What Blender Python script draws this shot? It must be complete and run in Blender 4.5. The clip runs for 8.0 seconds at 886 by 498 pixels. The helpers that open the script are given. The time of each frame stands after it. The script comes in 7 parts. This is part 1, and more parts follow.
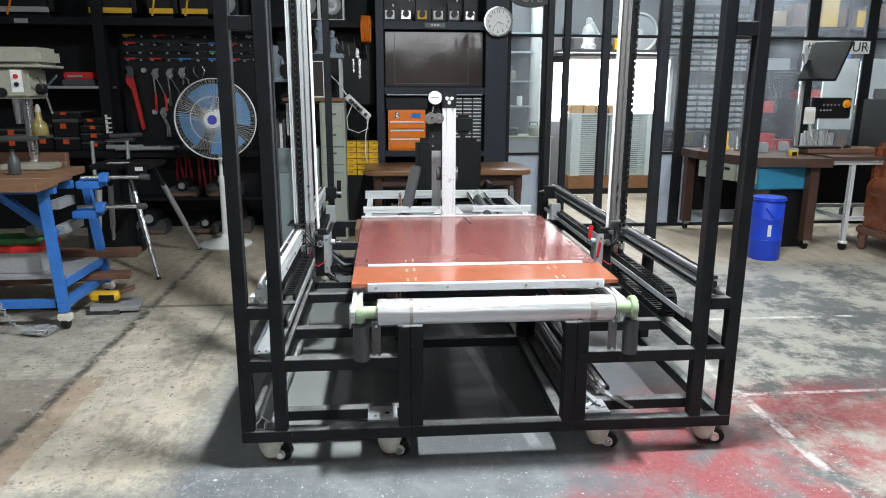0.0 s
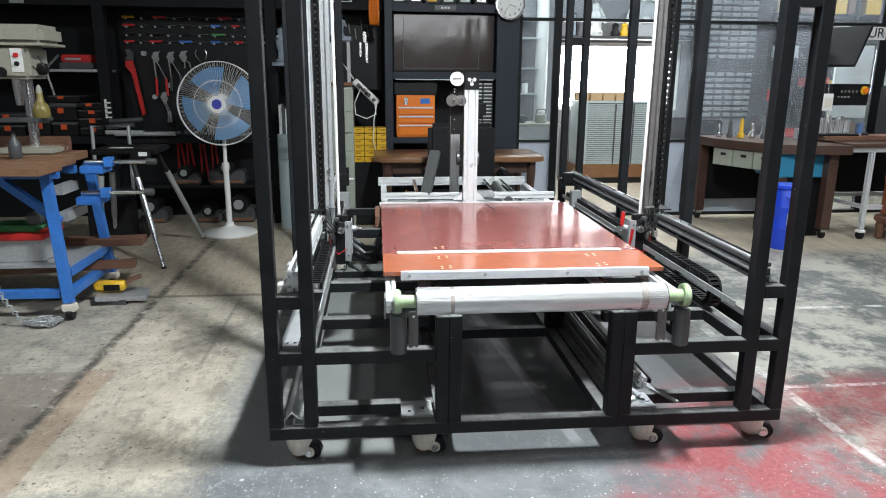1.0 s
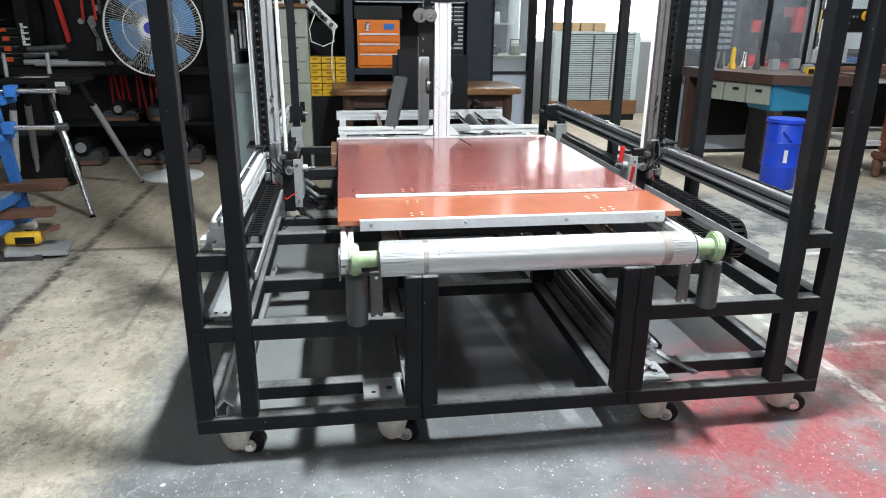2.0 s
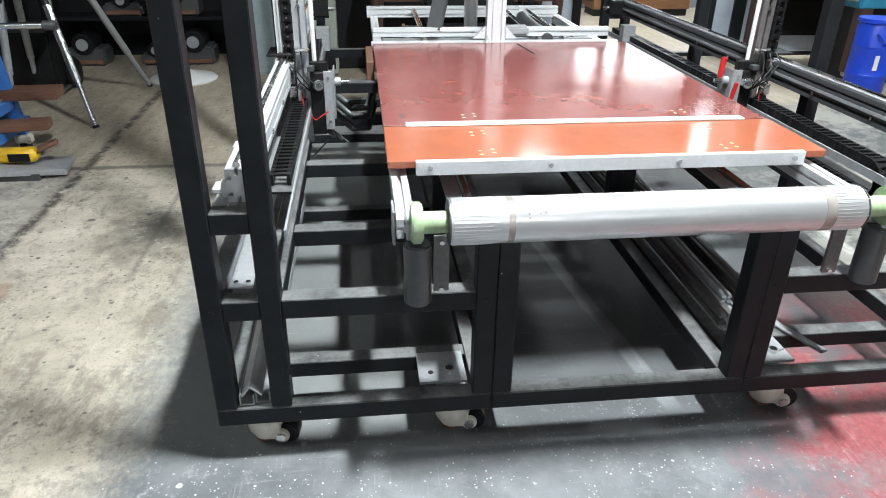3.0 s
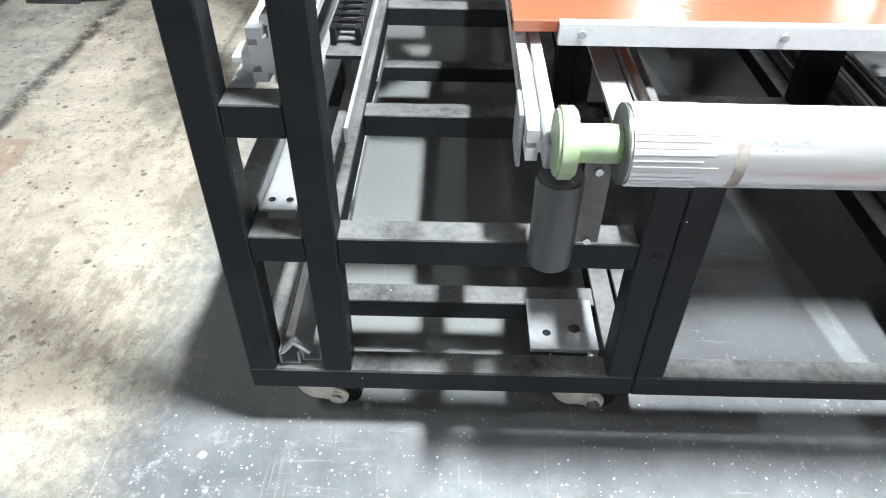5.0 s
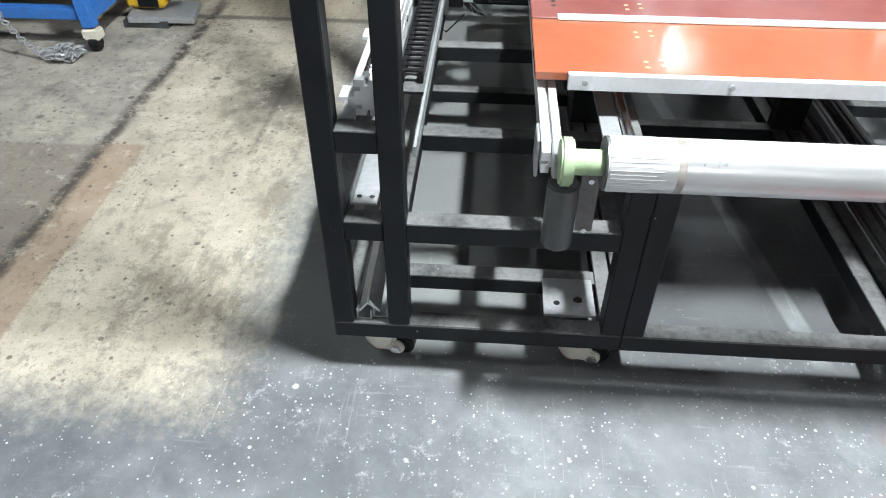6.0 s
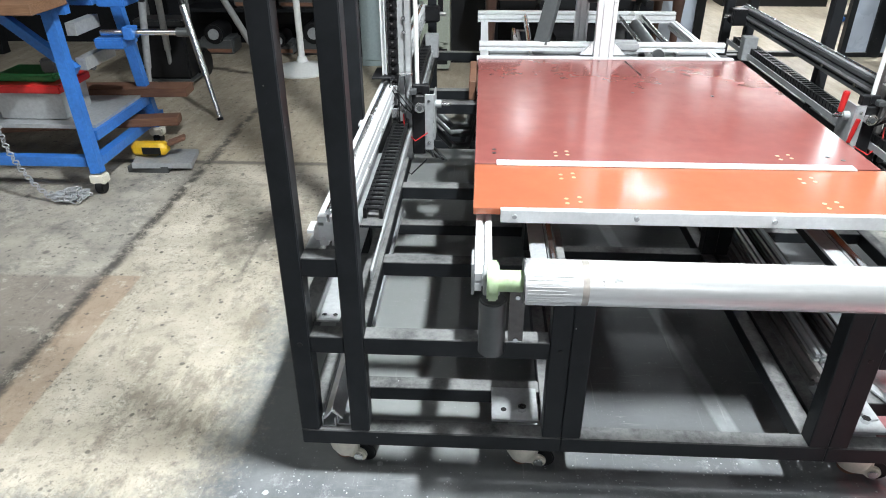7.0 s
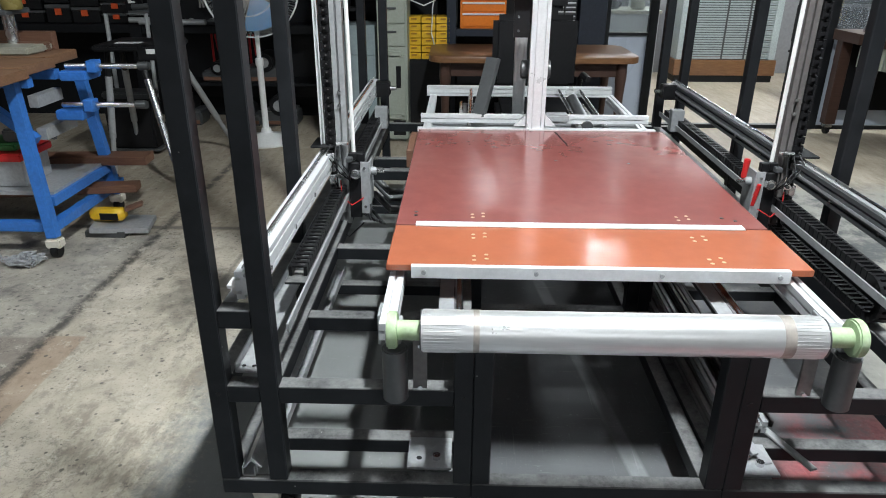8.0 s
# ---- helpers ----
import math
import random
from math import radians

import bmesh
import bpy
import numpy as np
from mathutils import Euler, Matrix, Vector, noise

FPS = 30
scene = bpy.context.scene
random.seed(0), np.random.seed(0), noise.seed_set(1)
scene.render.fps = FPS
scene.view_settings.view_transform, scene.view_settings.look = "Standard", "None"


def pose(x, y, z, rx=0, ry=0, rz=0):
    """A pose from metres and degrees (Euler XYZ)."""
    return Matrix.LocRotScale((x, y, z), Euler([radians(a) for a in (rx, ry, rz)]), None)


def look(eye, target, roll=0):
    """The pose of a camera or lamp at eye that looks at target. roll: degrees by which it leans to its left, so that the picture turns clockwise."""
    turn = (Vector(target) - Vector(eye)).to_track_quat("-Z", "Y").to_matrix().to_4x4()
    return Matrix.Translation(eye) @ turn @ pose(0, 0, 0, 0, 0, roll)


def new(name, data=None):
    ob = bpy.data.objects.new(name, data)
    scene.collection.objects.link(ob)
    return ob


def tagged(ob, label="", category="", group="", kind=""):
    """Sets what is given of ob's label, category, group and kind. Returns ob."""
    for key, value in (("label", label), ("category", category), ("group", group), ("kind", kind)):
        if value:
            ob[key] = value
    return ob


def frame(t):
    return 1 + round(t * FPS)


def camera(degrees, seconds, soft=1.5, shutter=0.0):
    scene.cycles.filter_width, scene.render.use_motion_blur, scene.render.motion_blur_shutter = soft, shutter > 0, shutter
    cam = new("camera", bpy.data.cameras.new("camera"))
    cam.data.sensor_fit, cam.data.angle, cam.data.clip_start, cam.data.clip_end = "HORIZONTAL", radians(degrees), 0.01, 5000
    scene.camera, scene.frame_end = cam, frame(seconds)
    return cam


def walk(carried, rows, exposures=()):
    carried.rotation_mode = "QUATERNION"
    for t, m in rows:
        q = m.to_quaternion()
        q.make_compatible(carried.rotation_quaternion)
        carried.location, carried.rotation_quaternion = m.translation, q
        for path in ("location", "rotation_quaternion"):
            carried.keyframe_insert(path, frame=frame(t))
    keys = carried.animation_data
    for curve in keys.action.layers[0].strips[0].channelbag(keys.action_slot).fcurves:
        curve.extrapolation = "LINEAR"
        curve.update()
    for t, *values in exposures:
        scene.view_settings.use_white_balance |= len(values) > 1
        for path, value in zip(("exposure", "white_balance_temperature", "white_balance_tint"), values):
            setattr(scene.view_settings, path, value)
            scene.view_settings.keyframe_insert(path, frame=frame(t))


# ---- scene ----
cam = camera(65.5, 8.0, soft=1.0)
PATH = [
    (0, (0.573, -2.597, 1.526), (0.734, -0.657, 1.069), 0.2),
    (0.5, (0.493, -2.517, 1.504), (0.677, -0.579, 1.045), 0.6),
    (1, (0.4, -2.427, 1.465), (0.586, -0.495, 0.984), 0.4),
    (1.5, (0.445, -2.185, 1.374), (0.684, -0.266, 0.863), 0.1),
    (1.7, (0.445, -2.066, 1.322), (0.725, -0.158, 0.79), 0.4),
    (2.8, (0.412, -1.466, 1.348), (0.641, 0.29, 0.419), 0.9),
    (3, (0.363, -1.376, 1.295), (0.576, 0.392, 0.385), 0.8),
    (3.5, (0.327, -1.138, 1.241), (0.484, 0.594, 0.253), 0.8),
    (4, (0.35, -0.907, 1.129), (0.449, 0.755, 0.022), 0.5),
    (4.5, (0.328, -0.788, 1.092), (0.383, 0.803, -0.12), 0.8),
    (5, (0.329, -0.783, 1.128), (0.307, 0.734, -0.175), 0.7),
    (5.2, (0.311, -0.816, 1.19), (0.274, 0.69, -0.125), 0.8),
    (6.3, (0.318, -1.223, 1.406), (0.2, 0.336, 0.159), 0.0),
    (6.5, (0.34, -1.255, 1.432), (0.222, 0.344, 0.236), -0.1),
    (7, (0.427, -1.341, 1.476), (0.331, 0.401, 0.499), -0.2),
    (7.5, (0.55, -1.432, 1.448), (0.49, 0.381, 0.606), 0.1),
    (8, (0.616, -1.466, 1.505), (0.571, 0.366, 0.705), 0.3),
]
EXPOSURES = [(0, 0.03), (1.5, 0.08), (3, 0.22), (3.5, 0.33), (4, 0.64), (4.5, 0.8), (5, 0.68), (6.5, 0.23), (7, 0.37), (7.5, -0.05), (8, -0.2)]
walk(cam, [(t, look(eye, target, roll)) for t, eye, target, roll in PATH], EXPOSURES)

# ---- light ----
world = bpy.data.worlds.new("world")
world.use_nodes = True
scene.world = world
wbg = world.node_tree.nodes["Background"]
wsky = world.node_tree.nodes.new("ShaderNodeTexSky")
wsky.sky_type, wsky.sun_disc, wsky.sun_elevation, wsky.sun_rotation = "NISHITA", False, radians(40), radians(20)
world.node_tree.links.new(wsky.outputs[0], wbg.inputs[0])
wbg.inputs[1].default_value = 0.1


def area(name, x, y, z, sx, sy, watts, colour=(0.90, 0.97, 1.0)):
    d = bpy.data.lights.new(name, "AREA")
    d.shape, d.size, d.size_y, d.energy, d.color = "RECTANGLE", sx, sy, watts, colour
    ob = new(name, d)
    ob.matrix_world = pose(x, y, z)
    return ob


CEIL = 4.2
# first lamp follows the cast shadows; the others are unseen, added as room fill
LAMPS = [(1.2, -0.25, 3.9, 330), (-3.2, -1.2, 3.9, 65), (5.0, -0.4, 3.9, 80), (4.8, 2.4, 3.9, 60), (1.2, -3.6, 3.9, 12)]
for lx, ly, lz, lw in LAMPS:
    area("lamp_light", lx, ly, lz - 0.06, 0.12, 0.5, lw)
# unseen lamps added to brighten the room behind the glass
BACK_FILL = [(5.0, 5.6, 3.45, 120), (2.6, 6.9, 3.45, 60), (7.6, 6.3, 3.4, 35)]
for lx, ly, lz, lw in BACK_FILL:
    area("lamp_light", lx, ly, lz - 0.06, 0.5, 0.15, lw)


# ---- materials ----
def socket(n, name, value):
    n.inputs[name].default_value = value


class Nodes:
    """A small builder for node trees."""

    def __init__(self, name):
        self.m = bpy.data.materials.new(name)
        self.m.use_nodes = True
        self.t = self.m.node_tree
        self.bsdf = self.t.nodes["Principled BSDF"]
        self.co = self.t.nodes.new("ShaderNodeTexCoord").outputs["Object"]

    def link(self, a, b):
        if hasattr(a, "is_output"):
            self.t.links.new(a, b)
        else:
            b.default_value = a

    def math(self, op, a, b=0.0, c=0.0):
        n = self.t.nodes.new("ShaderNodeMath")
        n.operation = op
        for i, v in enumerate((a, b, c)):
            self.link(v, n.inputs[i])
        return n.outputs[0]

    def noise(self, scale, detail=4.0, rough=0.55, stretch=None, seed=0.0):
        n = self.t.nodes.new("ShaderNodeTexNoise")
        n.noise_dimensions = "4D"
        socket(n, "W", seed)
        socket(n, "Scale", scale), socket(n, "Detail", detail), socket(n, "Roughness", rough)
        if stretch:
            mp = self.t.nodes.new("ShaderNodeMapping")
            socket(mp, "Scale", stretch)
            self.t.links.new(self.co, mp.inputs[0])
            self.t.links.new(mp.outputs[0], n.inputs["Vector"])
        else:
            self.t.links.new(self.co, n.inputs["Vector"])
        return n.outputs[0]

    def step(self, v, lo, hi):
        n = self.t.nodes.new("ShaderNodeMapRange")
        n.clamp = True
        self.link(v, n.inputs[0])
        socket(n, "From Min", lo), socket(n, "From Max", hi)
        return n.outputs[0]

    def mix(self, f, a, b):
        n = self.t.nodes.new("ShaderNodeMix")
        n.data_type = "RGBA"
        self.link(f, n.inputs[0])
        for v, i in ((a, 6), (b, 7)):
            if isinstance(v, tuple):
                n.inputs[i].default_value = (*v, 1)
            else:
                self.t.links.new(v, n.inputs[i])
        return n.outputs[2]

    def xyz(self):
        n = self.t.nodes.new("ShaderNodeSeparateXYZ")
        self.t.links.new(self.co, n.inputs[0])
        return n.outputs

    def bump(self, h, strength, dist=0.002):
        n = self.t.nodes.new("ShaderNodeBump")
        socket(n, "Strength", strength), socket(n, "Distance", dist)
        self.t.links.new(h, n.inputs["Height"])
        self.t.links.new(n.outputs[0], self.bsdf.inputs["Normal"])


def mat(name, col, rough=0.5, metal=0.0, var=0.18, fine=60.0, coarse=4.0, dirt_haze=None, bump=0.08, stretch=None, spec=0.5, emit=0.0):
    """A painted, metal or plastic surface with grain, stains and fine relief."""
    b = Nodes(name)
    g = b.noise(fine, 3.0, 0.6, stretch)
    s = b.noise(coarse, 5.0, 0.6, None, 3.0)
    lo, hi = tuple(c * (1 - var) for c in col), tuple(min(1, c * (1 + var)) for c in col)
    c = b.mix(b.step(g, 0.3, 0.7), lo, hi)
    c = b.mix(b.math("MULTIPLY", b.step(s, 0.5, 0.75), 0.35), c, dirt_haze or tuple(x * 0.6 for x in col))
    b.t.links.new(c, b.bsdf.inputs["Base Color"])
    r = b.math("ADD", b.math("MULTIPLY", b.step(s, 0.3, 0.7), 0.16), max(0.02, rough - 0.08))
    b.t.links.new(r, b.bsdf.inputs["Roughness"])
    socket(b.bsdf, "Metallic", metal), socket(b.bsdf, "Specular IOR Level", spec)
    if emit:
        b.t.links.new(c, b.bsdf.inputs["Emission Color"])
        socket(b.bsdf, "Emission Strength", emit)
    if bump:
        b.bump(g, bump)
    return b.m


def wood(name, a, c2, rough=0.45):
    b = Nodes(name)
    g = b.noise(9.0, 6.0, 0.65, (1.0, 14.0, 14.0))
    s = b.noise(3.0, 4.0, 0.6, None, 5.0)
    c = b.mix(b.step(g, 0.3, 0.7), a, c2)
    c = b.mix(b.math("MULTIPLY", b.step(s, 0.5, 0.8), 0.5), c, tuple(x * 0.5 for x in a))
    b.t.links.new(c, b.bsdf.inputs["Base Color"])
    socket(b.bsdf, "Roughness", rough)
    b.bump(g, 0.15)
    return b.m


def glass(name, tint=(0.9, 0.95, 0.95), rough=0.02):
    m = bpy.data.materials.new(name)
    m.use_nodes = True
    t = m.node_tree
    t.nodes.clear()
    out, mx = t.nodes.new("ShaderNodeOutputMaterial"), t.nodes.new("ShaderNodeMixShader")
    tr, gl, fr = t.nodes.new("ShaderNodeBsdfTransparent"), t.nodes.new("ShaderNodeBsdfGlossy"), t.nodes.new("ShaderNodeFresnel")
    tr.inputs[0].default_value = (*tint, 1)
    gl.inputs[1].default_value = rough
    fr.inputs[0].default_value = 1.45
    # patchy bluish veil: window glare haze built into the slightly dusty panes
    dusty, veil, diff = t.nodes.new("ShaderNodeMixShader"), t.nodes.new("ShaderNodeTexNoise"), t.nodes.new("ShaderNodeBsdfTranslucent")
    veil.inputs["Scale"].default_value = 1.3
    veil.inputs["Detail"].default_value = 6.0
    amount = t.nodes.new("ShaderNodeMapRange")
    amount.inputs["From Min"].default_value, amount.inputs["From Max"].default_value = 0.35, 0.7
    amount.inputs["To Min"].default_value, amount.inputs["To Max"].default_value = 0.01, 0.07
    diff.inputs[0].default_value = (0.85, 0.9, 1.0, 1)
    t.links.new(veil.outputs[0], amount.inputs[0])
    t.links.new(amount.outputs[0], dusty.inputs[0])
    t.links.new(tr.outputs[0], dusty.inputs[1])
    t.links.new(diff.outputs[0], dusty.inputs[2])
    t.links.new(fr.outputs[0], mx.inputs[0])
    t.links.new(dusty.outputs[0], mx.inputs[1])
    t.links.new(gl.outputs[0], mx.inputs[2])
    t.links.new(mx.outputs[0], out.inputs[0])
    return m


def glow(name, col, strength):
    b = Nodes(name)
    socket(b.bsdf, "Base Color", (*col, 1)), socket(b.bsdf, "Emission Color", (*col, 1)), socket(b.bsdf, "Emission Strength", strength)
    return b.m


def floor_material():
    """Worn workshop floor: cream slabs, grey paint, red paint, tape lines, joints, chips, stains and painted table
    shade.
    """
    b = Nodes("floor_paint")
    x, y, _ = b.xyz()
    fine, mid, big = b.noise(45.0, 5.0, 0.7), b.noise(6.0, 6.0, 0.65, None, 2.0), b.noise(0.9, 4.0, 0.6, None, 7.0)
    streak = b.noise(5.0, 6.0, 0.7, (3.0, 0.6, 1.0), 4.0)
    wob = b.math("MULTIPLY", b.math("SUBTRACT", mid, 0.5), 0.5)

    def band(v, lo, hi, soft):
        return b.math("MULTIPLY", b.step(v, lo - soft, lo + soft), b.math("SUBTRACT", 1.0, b.step(v, hi - soft, hi + soft)))

    speck = b.noise(120.0, 3.0, 0.6, None, 12.0)
    cream = b.mix(b.step(mid, 0.35, 0.65), (0.385, 0.34, 0.27), (0.58, 0.52, 0.43))
    cream = b.mix(b.math("MULTIPLY", b.step(big, 0.46, 0.62), 0.45), cream, (0.25, 0.215, 0.17))
    cream = b.mix(b.math("MULTIPLY", b.step(b.noise(11.0, 10.0, 0.8, None, 15.0), 0.52, 0.58), 0.6), cream, (0.22, 0.19, 0.155))
    cream = b.mix(b.math("MULTIPLY", b.step(b.noise(3.5, 10.0, 0.8, (1.0, 0.45, 1.0), 17.0), 0.54, 0.6), 0.6), cream, (0.17, 0.14, 0.11))
    cream = b.mix(b.math("MULTIPLY", b.step(speck, 0.58, 0.64), 0.55), cream, (0.14, 0.12, 0.10))
    grey_l = b.mix(b.step(mid, 0.35, 0.65), (0.42, 0.385, 0.325), (0.28, 0.255, 0.22))
    grey_l = b.mix(b.math("MULTIPLY", b.step(b.noise(4.0, 10.0, 0.8, None, 21.0), 0.5, 0.58), 0.6), grey_l, (0.12, 0.115, 0.11))
    base = b.mix(b.step(b.math("ADD", x, b.math("MULTIPLY", wob, 0.05)), -1.13, -1.09), grey_l, cream)
    # brown strip beside the joint
    brown = b.math("MULTIPLY", band(x, -1.10, -0.944, 0.004), b.math("SUBTRACT", 1.0, b.step(y, 0.998, 1.008)))
    base = b.mix(b.math("MULTIPLY", brown, 0.6), base, (0.30, 0.20, 0.135))
    brown2 = b.math("MULTIPLY", b.math("SUBTRACT", 1.0, b.step(x, -1.11, -1.09)), band(y, -0.6, 0.99, 0.01))
    base = b.mix(b.math("MULTIPLY", brown2, 0.7), base, (0.20, 0.165, 0.14))
    # far floor, warmer and stained
    far = b.step(b.math("ADD", y, wob), 2.1, 2.3)
    base = b.mix(b.math("MULTIPLY", far, 0.7), base, b.mix(b.step(streak, 0.4, 0.65), (0.30, 0.24, 0.165), (0.46, 0.40, 0.31)))
    # grey paint round and under the machine, with the table's shade in its colour
    gx = b.step(b.math("ADD", b.math("ADD", x, b.math("MULTIPLY", b.step(y, 0.15, -0.9), 0.12)), b.math("ADD", b.math("MULTIPLY", wob, 0.5), b.math("MULTIPLY", b.math("SUBTRACT", b.noise(28.0, 8.0, 0.75, None, 61.0), 0.5), 0.5))), -0.40, -0.20)
    apron = b.step(b.math("ADD", y, b.math("ADD", b.math("MULTIPLY", wob, 0.35), b.math("MULTIPLY", b.math("SUBTRACT", b.noise(30.0, 8.0, 0.75, None, 62.0), 0.5), 0.45))), -0.06, -0.24)
    gx = b.math("MAXIMUM", gx, b.math("MULTIPLY", apron, b.step(b.math("ADD", x, wob), -1.25, -0.95)))
    gy = b.math("SUBTRACT", 1.0, b.step(b.math("ADD", y, wob), 3.0, 3.3))
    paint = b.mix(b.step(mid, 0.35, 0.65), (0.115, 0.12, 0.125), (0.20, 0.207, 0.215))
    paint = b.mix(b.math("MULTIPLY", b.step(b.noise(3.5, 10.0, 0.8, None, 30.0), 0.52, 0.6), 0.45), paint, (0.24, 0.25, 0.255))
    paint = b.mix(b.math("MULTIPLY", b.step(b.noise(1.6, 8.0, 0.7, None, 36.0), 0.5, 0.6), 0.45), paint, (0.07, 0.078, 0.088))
    # behind the front line: paler paint at left, table shadow painted in further right
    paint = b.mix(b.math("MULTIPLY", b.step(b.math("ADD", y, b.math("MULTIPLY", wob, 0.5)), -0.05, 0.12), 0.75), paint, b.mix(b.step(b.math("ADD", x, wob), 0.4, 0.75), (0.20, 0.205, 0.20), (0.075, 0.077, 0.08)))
    right = b.step(b.math("ADD", x, wob), 2.0, 2.4)
    worn = b.mix(b.step(b.noise(2.2, 10.0, 0.78, None, 33.0), 0.45, 0.54), (0.075, 0.08, 0.077), (0.37, 0.35, 0.30))
    paint = b.mix(b.math("MULTIPLY", right, 0.8), paint, worn)
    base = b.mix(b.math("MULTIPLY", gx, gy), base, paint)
    # red paint
    redy = b.math("ADD", y, b.math("MULTIPLY", wob, 0.9))
    red = b.math("MULTIPLY", b.step(b.math("ADD", b.math("SUBTRACT", x, b.math("MULTIPLY", y, 0.6)), wob), 1.38, 1.62), b.math("SUBTRACT", 1.0, b.step(redy, 0.55, 0.75)))
    red = b.math("MULTIPLY", red, b.math("MULTIPLY", b.step(redy, -1.1, -0.6), b.math("SUBTRACT", 1.0, b.step(b.math("ADD", x, wob), 3.6, 4.0))))
    red = b.math("MULTIPLY", red, b.step(b.math("ADD", mid, b.math("MULTIPLY", b.noise(2.0, 8.0, 0.75, None, 41.0), 1.2)), 0.95, 1.2))
    base = b.mix(b.math("MULTIPLY", red, 0.85), base, b.mix(b.step(fine, 0.4, 0.6), (0.22, 0.03, 0.035), (0.32, 0.065, 0.07)))
    # tape lines
    tape = b.math("MULTIPLY", band(x, 2.335, 2.385, 0.006), band(y, -0.4, 1.7, 0.02))
    tape = b.math("MAXIMUM", tape, b.math("MULTIPLY", band(y, 1.66, 1.70, 0.006), band(x, 2.35, 3.8, 0.02)))
    tape = b.math("MAXIMUM", tape, b.math("MULTIPLY", band(y, 0.515, 0.545, 0.006), band(x, 2.3, 4.5, 0.02)))
    tape = b.math("MULTIPLY", tape, b.step(b.math("ADD", b.math("MULTIPLY", fine, 0.5), b.math("MULTIPLY", mid, 1.4)), 0.86, 1.12))
    base = b.mix(b.math("MULTIPLY", tape, 0.8), base, (0.66, 0.66, 0.64))
    stripe = b.math("MULTIPLY", band(b.math("ADD", b.math("ADD", x, b.math("MULTIPLY", y, 0.132)), b.math("MULTIPLY", wob, 0.02)), 1.195, 1.25, 0.006), band(y, 0.1, 1.7, 0.03))
    stripe = b.math("MULTIPLY", stripe, b.math("ADD", 0.22, b.math("MULTIPLY", b.step(mid, 0.4, 0.6), 0.2)))
    base = b.mix(stripe, base, (0.40, 0.42, 0.42))
    # joints
    jag = b.math("MULTIPLY", b.math("SUBTRACT", fine, 0.5), 0.05)
    joint = b.math("MULTIPLY", band(b.math("ADD", x, jag), -1.13, -1.075, 0.016), b.step(b.noise(9.0, 8.0, 0.8, None, 75.0), 0.42, 0.52))
    joint = b.math("MAXIMUM", joint, b.math("MULTIPLY", b.math("MULTIPLY", band(b.math("ADD", y, jag), 2.21, 2.26, 0.012), band(x, -3.0, 0.0, 0.05)), 0.75))
    joint = b.math("MAXIMUM", joint, b.math("MULTIPLY", b.math("MULTIPLY", band(b.math("ADD", x, jag), -0.55, -0.53, 0.01), band(y, 1.0, 2.15, 0.1)), 0.6))
    base = b.mix(b.math("MULTIPLY", joint, 0.92), base, (0.05, 0.045, 0.04))
    # dark spots and white chips
    edge = b.math("MULTIPLY", b.math("SUBTRACT", b.noise(110.0, 5.0, 0.75, None, 63.0), 0.5), 2.2)
    rim = b.math("MULTIPLY", b.math("SUBTRACT", b.noise(40.0, 5.0, 0.7, None, 64.0), 0.5), 1.2)

    def flecks(scale, size, wobble, keep):
        v = b.t.nodes.new("ShaderNodeTexVoronoi")
        socket(v, "Scale", scale)
        b.t.links.new(b.co, v.inputs["Vector"])
        cell = b.t.nodes.new("ShaderNodeSeparateColor")
        b.t.links.new(v.outputs["Color"], cell.inputs[0])
        grow = b.math("MULTIPLY", b.math("MULTIPLY", cell.outputs[0], cell.outputs[0]), size)
        f = b.step(b.math("SUBTRACT", b.math("ADD", v.outputs["Distance"], b.math("MULTIPLY", wobble, size)), grow), 0.05, 0.0)
        return b.math("MULTIPLY", f, b.step(cell.outputs[1], keep, keep + 0.05)), cell.outputs[2]

    spot = None
    for scale, size, keep in ((5.0, 0.11, 0.55), (13.0, 0.16, 0.5), (34.0, 0.24, 0.35)):
        f, _ = flecks(scale, size, rim, keep)
        spot = f if spot is None else b.math("MAXIMUM", spot, f)
    spot = b.math("MULTIPLY", spot, b.math("SUBTRACT", 1.0, gx))
    base = b.mix(b.math("MULTIPLY", spot, 0.8), base, (0.085, 0.075, 0.065))
    patch = b.noise(3.2, 9.0, 0.8, None, 9.0)
    front = b.math("SUBTRACT", 1.0, b.step(b.math("ADD", y, wob), -0.12, 0.25))
    chip = None
    for scale, size, lo, hi in ((17.0, 0.15, 0.54, 0.60), (48.0, 0.20, 0.53, 0.60), (115.0, 0.32, 0.50, 0.58)):
        f, rnd = flecks(scale, size, edge, 0.45)
        f = b.math("MULTIPLY", f, b.step(b.math("ADD", patch, b.math("MULTIPLY", rnd, 0.08)), lo, hi))
        chip = f if chip is None else b.math("MAXIMUM", chip, f)
    scuff = b.math("MULTIPLY", b.step(b.noise(16.0, 10.0, 0.85, None, 65.0), 0.54, 0.62), b.step(b.noise(2.4, 4.0, 0.6, None, 67.0), 0.46, 0.6))
    scuff = b.math("MULTIPLY", b.math("MULTIPLY", scuff, front), gx)
    base = b.mix(b.math("MULTIPLY", scuff, 0.65), base, (0.46, 0.47, 0.47))
    chip = b.math("MULTIPLY", chip, b.math("ADD", 0.15, b.math("MULTIPLY", front, 0.85)))
    base = b.mix(b.math("MULTIPLY", b.math("MULTIPLY", chip, gx), 0.85), base, (0.66, 0.67, 0.67))
    # dark oil stain at the joint, scratches
    dx, dy = b.math("ADD", x, 0.56), b.math("SUBTRACT", y, 1.40)
